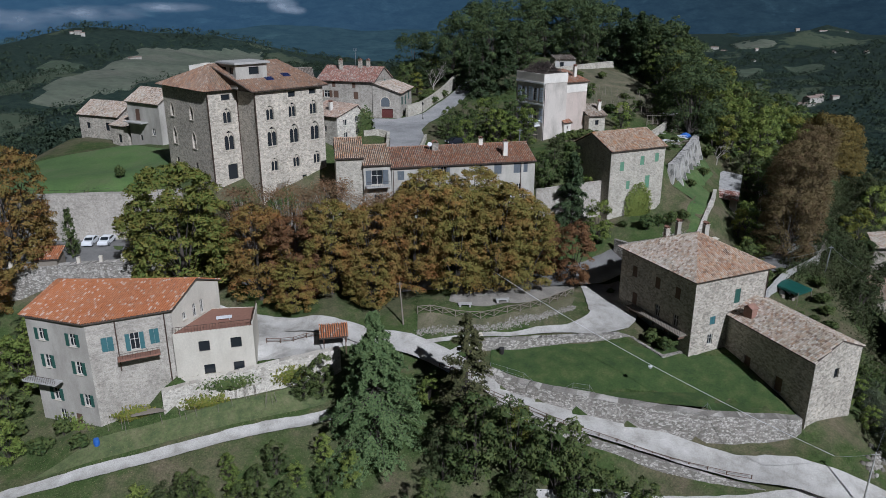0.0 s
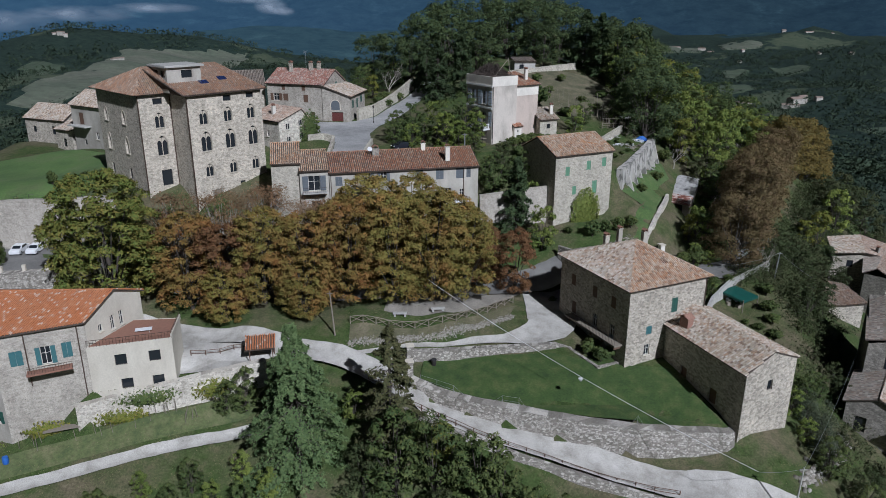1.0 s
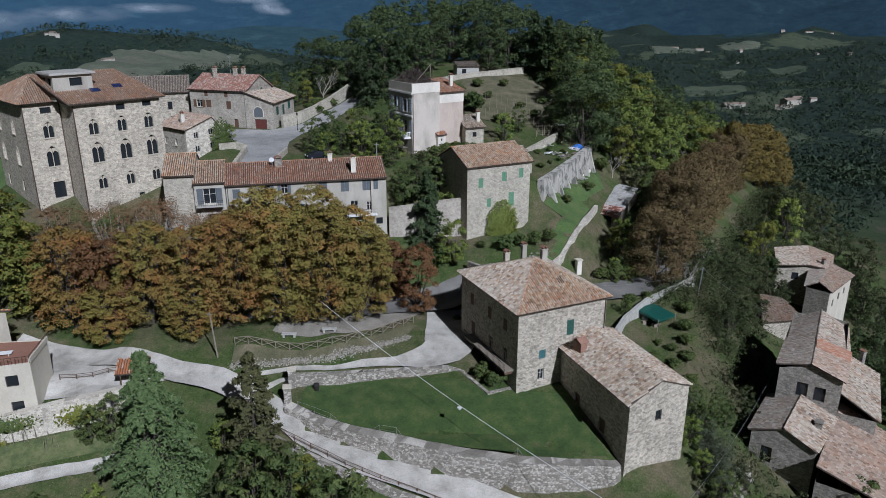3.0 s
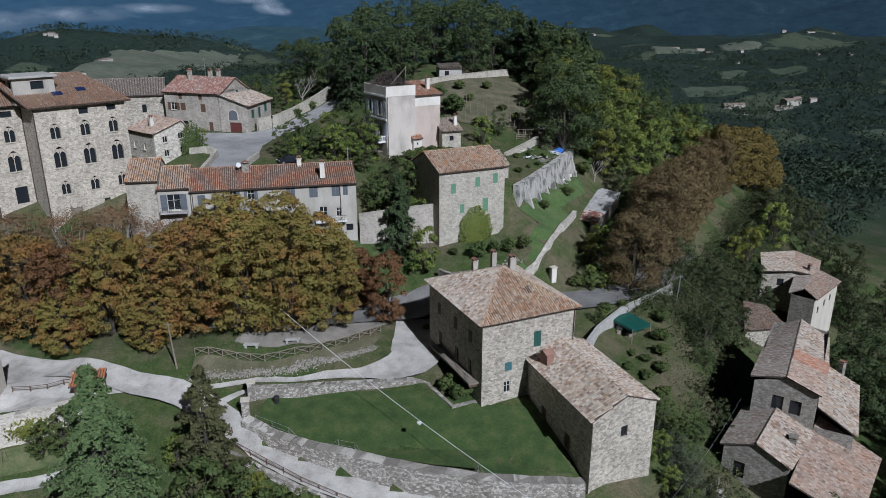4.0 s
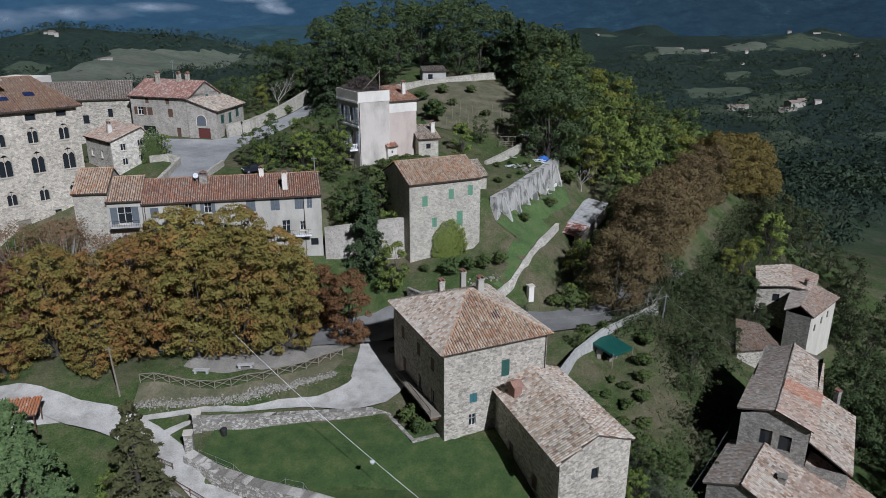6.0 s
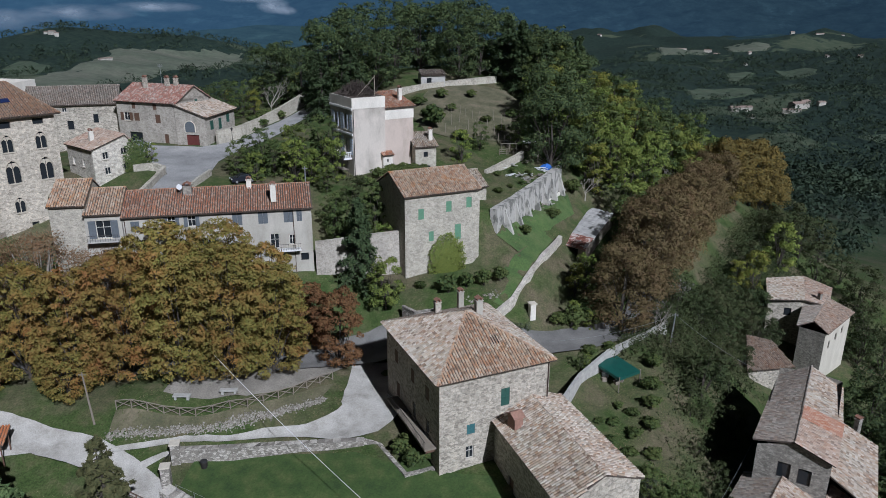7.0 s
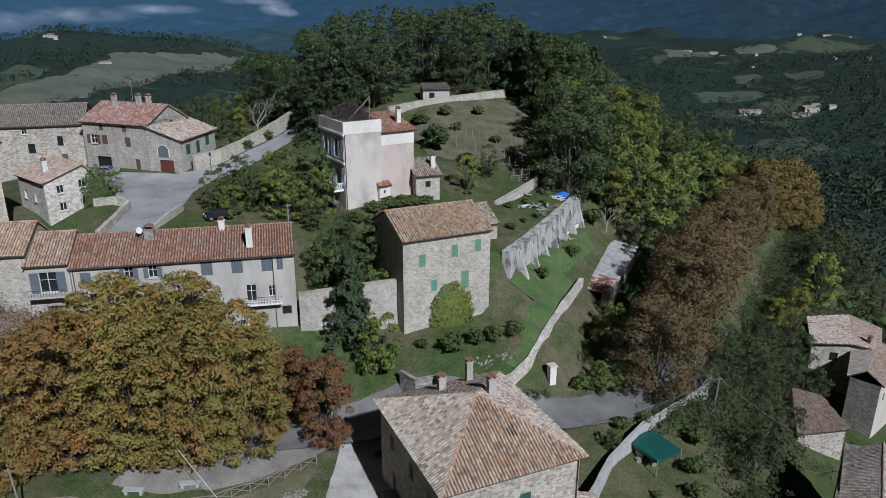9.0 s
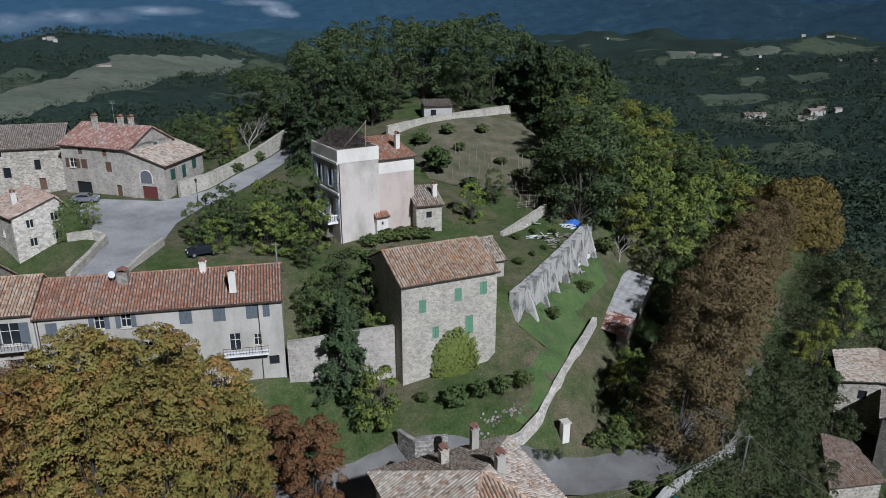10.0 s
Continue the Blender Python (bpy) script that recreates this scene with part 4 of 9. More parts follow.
def long_house():
    base = thing("long_house", (-9, 125, 20), "long row of rendered stone houses with a red tile roof", "house")
    c, u, v = rect((-9, 125.3), 12.6, 26.6, 9.5)
    hs = [(1.6, 29.2, 1.2, 1.6, "shut:grey shutter"), (6.6, 29.6, 1.1, 1.6, "open:grey shutter"), (9.4, 29.6, 1.1, 1.6, "open:grey shutter"), (15.8, 29.4, 1.4, 2.0, "shut:grey shutter"), (19.5, 29.4, 1.4, 2.0, "shut:grey shutter"), (23.2, 29.4, 1.4, 2.0, "shut:grey shutter"), (24.8, 29.5, 0.8, 1.8, "shut:grey shutter"),
          (2.2, 26.2, 1.1, 1.8, "sill"), (8.4, 26.0, 1.1, 1.6, "open:grey shutter"), (11.4, 26.0, 1.1, 1.6, "open:teal shutter"), (21.0, 25.4, 1.3, 2.3, "sill"), (23.6, 25.9, 0.9, 1.5, "sill"), (25.3, 23.2, 1.2, 1.2, "hole")]
    walls(base, c, 14, 31.7, "streaked render", {0: hs}, {1: (33.7, 0.62), 3: (33.7, 0.38)})
    gable_roof(base, c, 31.7, 2.2, 0, "red tiles", 4, 0.5, 0.2, 0.62)
    # balcony of the last house
    b = bmesh.new()
    p = c[0] + u * 22.2 - v * 0.6
    box(b, up(p, 25.25), (5.2, 1.2, 0.2), 12.6)
    bal = part("balcony", b, "white paint", base)
    rb = bmesh.new()
    for k in range(15):
        q = c[0] + u * (19.7 + k * 0.36) - v * 1.15
        tube(rb, [up(q, 25.3), up(q, 26.3)], 0.02, 4)
    for zz in (25.6, 26.3):
        tube(rb, [up(c[0] + u * 19.65 - v * 1.15, zz), up(c[0] + u * 24.8 - v * 1.15, zz)], 0.03, 4)
    part("balcony_rail", rb, "iron", bal)
    q = c[0] + u * 23.9 - v * 0.08
    pipe(base, [up(q, 31.2), up(q, 19.8)])
    q = c[0] + u * 0.25 - v * 0.08
    pipe(base, [up(q, 31.2), up(q, 22)])
    chimney(base, 11.4, 131.2, 32.4, 34.9, 0.8, 12)
    chimney(base, 7.0, 134.4, 33, 34.9, 0.75, 12)
    chimney(base, -1.5, 131.6, 32.5, 34.6, 1.2, 12, "grey rubble")
    return base


long_house()


def castle():
    base = thing("castle", (-36, 130, 25), "great square stone palace with pointed twin windows", "castle")
    a = 45.5
    u = Vector((math.cos(radians(a)), math.sin(radians(a)), 0))
    v = Vector((-u.y, u.x, 0))
    E = Vector((-32.3, 126.2, 0))
    A = Vector((-40.5, 126.3, 0))
    Fc = E + u * 14.3
    B = A + u * ((E - A).dot(u))
    D = 17.0
    poly = [A, B, E, Fc, Fc + v * (D + 4), A + v * D]
    front = []
    for k, s in enumerate((2.75, 7.4, 12.0)):
        front += [(s, 39.6 - 0.15 + 0.05 * k, 1.5, 2.5, "gothic"), (s + 0.1, 34.8, 1.9, 3.4, "gothic"), (s + 0.2, 30.3, 1.4, 2.3, "gothic")]
    front += [(7.5, 43.0, 1.5, 1.0, "hole"), (12.0, 43.2, 1.5, 0.9, "hole"), (9.2, 27.2, 1.0, 1.3, "hole"), (4.0, 25.0, 1.9, 2.8, "plank")]
    lft = [(3.4, 42.8, 1.7, 1.0, "hole"), (3.4, 38.8, 1.6, 2.6, "gothic"), (3.4, 34.0, 1.9, 3.4, "gothic"), (3.6, 28.6, 1.9, 2.8, "hole")]
    side = [(3.2, 39.0, 1.3, 2.4, "gothic"), (10.5, 39.0, 1.3, 2.4, "gothic"), (3.2, 33.8, 1.4, 3.0, "gothic"), (10.5, 33.8, 1.4, 3.0, "gothic"), (3.2, 29.2, 1.1, 2.0, "hole"), (10.5, 29.2, 1.1, 2.0, "hole")]
    n = len(poly)
    hs = {0: lft, 2: front, 5: side}
    for i in range(n):
        bm = bmesh.new()
        hh = hs.get(i, [])
        p, d, nr = wall_faces(bm, poly[i], poly[(i + 1) % n], 18, 44.6, hh, 0.4)
        part("wall", bm, "castle stone", base)
        for h in hh:
            if h[4] == "gothic":
                gothic(base, p, d, nr, h)
            else:
                window(base, p, d, nr, h, h[4])
    return base, poly, u, v


def gothic(parent, p, d, n, h):
    """A twin-light window: pointed stone head, middle shaft, dark glass behind."""
    s, z, w, hh = h[:4]
    at = lambda a, b, back: p + d * (s + a) - n * back + Vector((0, 0, z + b))
    rot = math.degrees(math.atan2(d.y, d.x))
    fr = bmesh.new()
    spring = hh * 0.62
    m = 12

    def head(half, x0, zs, ztop, z_end, back0, back1):
        """Fills the space above a pointed arch up to z_end."""
        for k in (-1, 1):
            prev = None
            for i in range(m + 1):
                t = i / m
                x = half * (1 - t)
                zz = zs + (ztop - zs) * math.sin(math.acos(max(-1, min(1, (x + half * 0.6) / (half * 1.6)))))/ math.sin(math.acos(0.375))
                cur = (x0 + k * x, zz)
                if prev:
                    quad(fr, at(prev[0], prev[1], back0), at(cur[0], cur[1], back0), at(cur[0], z_end, back0), at(prev[0], z_end, back0))
                    quad(fr, at(prev[0], prev[1], back0), at(prev[0], prev[1], back1), at(cur[0], cur[1], back1), at(cur[0], cur[1], back0))
                prev = cur
    head(w / 2, 0, spring, hh, hh, -0.0 + 0.004, 0.35)
    for k in (-1, 1):
        head(w / 4 - 0.03, k * w / 4, spring * 0.92, spring * 1.22, hh * 0.9, 0.16, 0.26)
    tube(fr, [at(0, 0, 0.2), at(0, spring * 1.0, 0.2)], 0.07, 6)
    box(fr, at(0, -0.06, -0.03), (w + 0.3, 0.2, 0.14), rot)
    # outer moulding
    for k in (-1, 1):
        pts = [at(k * (w / 2 + 0.1), 0, -0.03), at(k * (w / 2 + 0.1), spring, -0.03)]
        for i in range(1, 7):
            t = i / 6
            x = (w / 2 + 0.1) * (1 - t)
            pts.append(at(k * x, spring + (hh + 0.14 - spring) * math.sin(t * math.pi / 2) ** 0.8, -0.03))
        tube(fr, pts, 0.055, 5)
    win = part("window", fr, "castle trim", parent)
    pane = bmesh.new()
    box(pane, at(0, hh / 2, 0.34), (w - 0.02, 0.02, hh - 0.02), rot)
    part("pane", pane, "window glass", win)


CASTLE, CP, CU, CV = castle()


def castle_roof():
    A, B, E, F, G, H = CP
    o, z, zr = 0.75, 44.6, 48.7
    A2, B2 = A - CU * o - CV * o, B - CU * o - CV * o
    E2, F2, G2, H2 = E - CU * o - CV * o, F + CU * o - CV * o, G + CU * o + CV * o, H - CU * o + CV * o
    r1 = up(F - CU * 3.2 + CV * 9.5, zr)
    r0 = r1 - CU * 14.0
    lo = [up(p, z) for p in (A2, B2, E2, F2, G2, H2)]
    roof(CASTLE, [[lo[0], lo[1], r0], [lo[1], lo[2], r0], [lo[2], lo[3], r1, r0], [lo[3], lo[4], r1], [lo[4], lo[5], r0, r1], [lo[5], lo[0], r0]],
         [(lo[3], r1), (r0, r1), (lo[0], r0)], "brown tiles", 5)
    # belvedere on the roof
    c, u, v = rect((-35.6, 127.6), 45.5, 6.2, 5.4)
    walls(CASTLE, c, 44.8, 48.9, "worn render", {0: [(3.6, 47.1, 2.0, 1.3, "hole")], 3: [(1.5, 47.2, 1.5, 1.2, "hole"), (3.9, 47.2, 1.5, 1.2, "hole")]}, name="belvedere_wall")
    b = bmesh.new()
    m = (c[0] + c[2]) / 2
    box(b, up(m, 49.05), (7.2, 6.4, 0.25), 45.5)
    box(b, up(m, 49.22), (6.9, 6.1, 0.12), 45.5)
    part("belvedere_roof", b, "concrete", CASTLE)
    # skylights
    for s, t in ((5.6, 0.34), (9.6, 0.42)):
        p = E2 + CU * s + CV * 10.2 * t
        sk = bmesh.new()
        box(sk, up(p, z + 4.1 * t + 0.28), (1.5, 1.1, 0.12), 45.5, Matrix.Rotation(radians(21), 4, "X"))
        part("skylight", sk, "solar blue", CASTLE)
    for s in (1.6, 4.2):
        p = A2 + (H2 - A2) * (s / 17.0) * 2.2 + CU * 2.4
        sk = bmesh.new()
        box(sk, up(p, z + 1.75), (1.6, 1.2, 0.12), 135.5, Matrix.Rotation(radians(-24), 4, "X"))
        part("skylight", sk, "solar blue", CASTLE)
    for p in (A, B, E):
        q = p - CV * 0.1 - CU * 0.1
        pipe(CASTLE, [up(q, 44.4), up(q, 24)], 0.09)


castle_roof()


def annex_house():
    base = thing("small_house", (-20.5, 143.8, 33.2), "small pale stone house with a tile roof", "house")
    c, u, v = rect((-20.9, 143.6), 51, 7.2, 9.0)
    walls(base, c, 28, 37.5, "light stone", {0: [(2.2, 35.6, 1.0, 1.2, "sill"), (5.4, 35.9, 1.0, 1.2, "sill"), (2.3, 33.0, 1.0, 1.2, "sill"), (5.6, 33.2, 1.0, 1.2, "sill")], 3: [(2, 34.2, 0.8, 1.3, "sill"), (5.5, 34.2, 0.8, 1.3, "sill")]}, {0: (39.3, 0.8), 2: (39.3, 0.2)})
    gable_roof(base, c, 37.5, 1.8, 1, "tan tiles", 6, 0.35, 0.2, 0.2)
    chimney(base, -22.6, 147.6, 38, 39.8, 0.7, 50)


annex_house()


def inn():
    base = thing("inn", (-16, 169.4, 33), "two-storey stone inn with a red tile roof", "house")
    c, u, v = rect((-29.5, 174.0), -18.5, 14.5, 10.5)
    walls(base, c, 30, 41.6, "patched stone", {0: [(2.3, 37.6, 1.5, 1.6, "open:brown wood"), (4.7, 37.6, 1.3, 1.6, "shut:brown wood"), (9.8, 37.4, 1.2, 1.7, "shut:brown wood"), (4.2, 40.0, 0.9, 1.1, "shut:brown wood"), (9.3, 40.0, 0.9, 1.1, "shut:brown wood"), (4.0, 33.0, 3.2, 2.3, "hole"), (11.4, 33.0, 1.1, 2.3, "door")],
                                             1: [(3.2, 40.0, 0.9, 1.3, "shut:dark green shutter"), (6.3, 40.6, 0.9, 1.4, "shut:dark green shutter")]}, {1: (44.4, 0.55), 3: (44.4, 0.45)})
    gable_roof(base, c, 41.6, 2.7, 0, "dark red tiles", 7, 0.5, 0.25, 0.55)
    wing = thing("inn_wing", (-10, 168, 33), "stone wing with an arched window and a tile roof", "house")
    c2, u2, v2 = rect((-16.2, 169.3), -10, 6.4, 12.5)
    walls(wing, c2, 30, 39.2, "patched stone", {0: [(3.4, 33.0, 2.7, 2.5, "garage")], 1: [(2.5, 36.2, 1.4, 1.8, "shut:dark green shutter"), (6.0, 35.8, 1.3, 2.2, "shut:dark green shutter"), (9.5, 36.6, 1.4, 1.8, "shut:dark green shutter")]}, {0: (41.2, 0.0), 2: (41.2, 1.0)})
    arch = bmesh.new()
    ring = bmesh.new()
    ctr = c2[0] + u2 * 3.0
    arc = [(math.cos(radians(a)) * 1.0, 37.1 + math.sin(radians(a)) * 1.0) for a in range(0, 181, 15)]
    shape = [(1.0, 36.0), *arc, (-1.0, 36.0)]
    arch.faces.new([arch.verts.new(up(ctr + u2 * a - v2 * 0.05, z)) for a, z in shape])
    win = part("window", arch, "grey shutter", wing, "arched grey-green shuttered window")
    tube(ring, [up(ctr + u2 * a * 1.1 - v2 * 0.05, z + (0.1 if z > 36.5 else 0)) for a, z in shape], 0.1, 5)
    part("surround", ring, "travertine", win)
    e = [c2[0] - v2 * 0.4, c2[1] - v2 * 0.4 + u2 * 0.5, c2[2] + v2 * 0.4 + u2 * 0.5, c2[3] + v2 * 0.4]
    roof(wing, [[up(e[1], 39.0), up(e[2], 39.0), up(e[3], 41.4), up(e[0], 41.4)]], [], "old tiles", 8)


inn()


def tower_house():
    base = thing("tower_house", (20.9, 152.4, 31), "tall pale rendered house with a balconied front", "house")
    c, u, v = rect((20.9, 152.4), 33, 6.4, 9.0)
    walls(base, c, 27, 44.8, "tower render", {3: [(2.3, 39.3, 1.1, 2.6, "open:blue white paint"), (6.2, 39.3, 1.1, 2.6, "open:blue white paint"), (2.3, 35.0, 1.1, 2.6, "sill"), (6.2, 35.0, 1.1, 2.6, "sill")]})
    c2, u2, v2 = rect(c[1] + v * 0.3, 33, 6.0, 8.0)
    walls(base, c2, 27, 42.6, "pink render")
    roof(base, [[up(c2[0] - v * 0.4, 42.7), up(c2[1] - v * 0.4 + u * 0.4, 42.7), up(c2[2] + u * 0.4, 44.6), up(c2[3], 44.6)]], [], "red tiles", 9)


tower_house()


def white_house():
    base = thing("white_house", (-47, 86.4, 3.5), "tall pale rendered house with green shutters and a bright tile roof", "house")
    L, A, Ec = Vector((-56.2, 89.0, 0)), Vector((-47.0, 86.3, 0)), Vector((-37.2, 90.9, 0))
    R, Bk = Vector((-33.8, 101.2, 0)), Vector((-57.5, 101.0, 0))
    walls(base, [L, A, Ec, R, Bk], -2, 19.6, ["worn render", "patched stone", "cream plaster", "worn render", "worn render"], {
        0: [(2.3, 16.3, 1.1, 1.7, "open:dark green shutter"), (7.3, 16.0, 1.1, 1.8, "open:dark green shutter"), (2.6, 12.2, 1.1, 1.9, "open:dark green shutter"), (7.6, 11.8, 1.1, 1.9, "open:dark green shutter"), (3.0, 7.2, 1.1, 1.8, "open:dark green shutter"), (8.0, 7.0, 1.1, 1.8, "open:dark green shutter"), (3.4, 3.6, 1.0, 2.2, "sill"), (6.0, 3.2, 1.1, 2.3, "door")],
        1: [(2.4, 15.0, 1.5, 2.1, "shut:teal shutter"), (5.8, 14.6, 1.2, 2.5, "open:teal shutter"), (8.3, 15.0, 1.2, 2.2, "shut:teal shutter")],
        2: [(2.6, 17.0, 0.8, 1.1, "sill"), (4.9, 16.4, 0.8, 2.1, "sill"), (6.6, 16.4, 0.8, 2.1, "sill")]}, {2: (22.1, 0.5)})
    o = 0.5
    ez = 19.7
    pts = [L + Vector((-0.6, -0.2, 0)), A + Vector((0, -0.6, 0)), Ec + Vector((0.3, -0.5, 0)), R + Vector((0.4, 0.5, 0)), Bk + Vector((-0.5, 0.6, 0))]
    r0, r1 = Vector((-53.6, 95.3, 22.1)), Vector((-35.1, 96.1, 22.1))
    e = [up(p, ez) for p in pts]
    roof(base, [[e[0], e[1], (r0 * 0.55 + r1 * 0.45), r0], [e[1], e[2], r1, (r0 * 0.55 + r1 * 0.45)], [e[3], e[4], r0, r1], [e[4], e[0], r0]], [(r0, r1), (e[0], r0)], "orange tiles", 10)
    # terrace block beside it
    t = thing("terrace_house", (-36, 89, 6), "low white rendered block with a tiled roof terrace", "house")
    c = [Vector((-37.2, 90.2, 0)), Vector((-26.9, 93.2, 0)), Vector((-27.9, 99.6, 0)), Vector((-34.3, 99.0, 0))]
    walls(t, c, 2, 16.2, "cream plaster", {0: [(4.0, 13.0, 1.5, 1.6, "hole"), (8.3, 13.0, 1.5, 1.6, "hole"), (4.4, 9.4, 1.5, 1.5, "hole"), (8.4, 9.3, 1.5, 1.5, "hole")]})
    bm = bmesh.new()
    bm.faces.new([bm.verts.new(up(p, 16.1)) for p in c])
    part("terrace_floor", bm, "terracotta", t)


white_house()


# ---- more houses ----
def row_units():
    b = thing("row_house", (-13.5, 124, 22), "narrow rendered house with a balcony and a tile roof", "house")
    c, u, v = rect((-13.9, 124.2), 12.6, 4.9, 9.0)
    walls(b, c, 15, 32.3, "streaked render", {0: [(2.4, 28.6, 2.0, 2.6, "open:grey shutter"), (2.6, 24.6, 1.6, 2.2, "hole")]}, {1: (34.6, 0.62), 3: (34.6, 0.38)})
    gable_roof(b, c, 32.3, 2.3, 0, "lichen tiles", 21, 0.45, 0.1, 0.62)
    d = bmesh.new()
    box(d, up(c[0] + u * 2.4 - v * 0.7, 28.4), (4.2, 1.4, 0.18), 12.6)
    bal = part("balcony", d, "concrete", b)
    rr = bmesh.new()
    for k in range(13):
        q = c[0] + u * (0.4 + k * 0.335) - v * 1.35
        tube(rr, [up(q, 28.4), up(q, 29.4)], 0.02, 4)
    tube(rr, [up(c[0] + u * 0.35 - v * 1.35, 29.4), up(c[0] + u * 4.5 - v * 1.35, 29.4)], 0.035, 4)
    part("balcony_rail", rr, "iron", bal)
    a = thing("row_house", (-18.6, 124, 22), "small stone house leaning against the palace", "house")
    c, u, v = rect((-18.6, 123.9), 10, 4.8, 9.0)
    walls(a, c, 15, 33.6, "pale stone", {}, {1: (36.0, 0.6), 3: (36.0, 0.4)})
    gable_roof(a, c, 33.6, 2.4, 0, "lichen tiles", 22, 0.45, 0.15, 0.6)


row_units()


def left_houses():
    b = thing("farm_house", (-90, 182, 26), "long stone farmhouse with a low tile roof", "house")
    c, u, v = rect((-92, 184), -24, 13.5, 9.5)
    walls(b, c, 12, 32.2, "house stone", {0: [(3, 28.6, 1.2, 1.5, "hole"), (9.5, 28.4, 1.3, 2.0, "hole")], 1: [(4, 28.5, 1.0, 1.5, "hole")]}, {1: (35.0, 0.5), 3: (35.0, 0.5)})
    gable_roof(b, c, 32.2, 2.8, 0, "old tiles", 23)
    w = thing("white_cottage", (-72, 169, 27), "two-storey white cottage with an outside stair", "house")
    c, u, v = rect((-73.2, 169.6), -33, 11.5, 9.0)
    walls(w, c, 23, 37.4, "worn render", {0: [(3.6, 33.0, 1.6, 2.6, "shut:brown wood"), (4.0, 28.4, 0.9, 1.2, "hole"), (8.8, 30.0, 1.2, 1.6, "sill")], 3: [(4, 33, 1.1, 1.6, "sill")]}, {1: (40.0, 0.5), 3: (40.0, 0.5)})
    gable_roof(w, c, 37.4, 2.6, 0, "old tiles", 24)
    d = bmesh.new()
    box(d, up(c[0] + u * 3.6 - v * 0.8, 32.7), (6.5, 1.8, 0.25), -33)
    part("balcony", d, "concrete", w)
    st = thing("stone_shed", (-79, 172, 27), "low ruined stone outbuilding with a broken roof", "shed")
    c, u, v = rect((-79.5, 173.5), -30, 6.0, 5.0)
    walls(st, c, 23, 31.0, "house stone", {0: [(3, 27, 1.2, 2.0, "hole")]})
    roof(st, [[up(c[0] - v * 0.5, 31.0), up(c[1] - v * 0.5, 31.0), up(c[2], 32.6), up(c[3], 32.6)]], [], "old tiles", 25)
    rd = thing("roof_terrace", (-58, 172, 30), "white rendered roof terrace behind the palace", "house")
    c, u, v = rect((-60, 176), -10, 9, 8)
    walls(rd, c, 26, 44.6, "white plaster", {0: [(5.8, 42.6, 1.6, 1.6, "hole")]})
    bt = thing("stone_house", (-44, 177, 33), "plain stone house with a grey tile roof", "house")
    c, u, v = rect((-47.5, 172.0), 16, 17.5, 11.0)
    walls(bt, c, 28, 40.6, "house stone", {0: [(7.5, 39.0, 0.9, 0.9, "sill"), (8.3, 35.4, 1.2, 1.8, "hole"), (13.2, 36.6, 1.0, 1.8, "hole"), (13.6, 33.0, 1.1, 2.1, "door")]}, {1: (43.4, 0.55), 3: (43.4, 0.45)})
    gable_roof(bt, c, 40.6, 2.9, 0, "grey tiles", 26, 0.5, 0.2, 0.55)


left_houses()


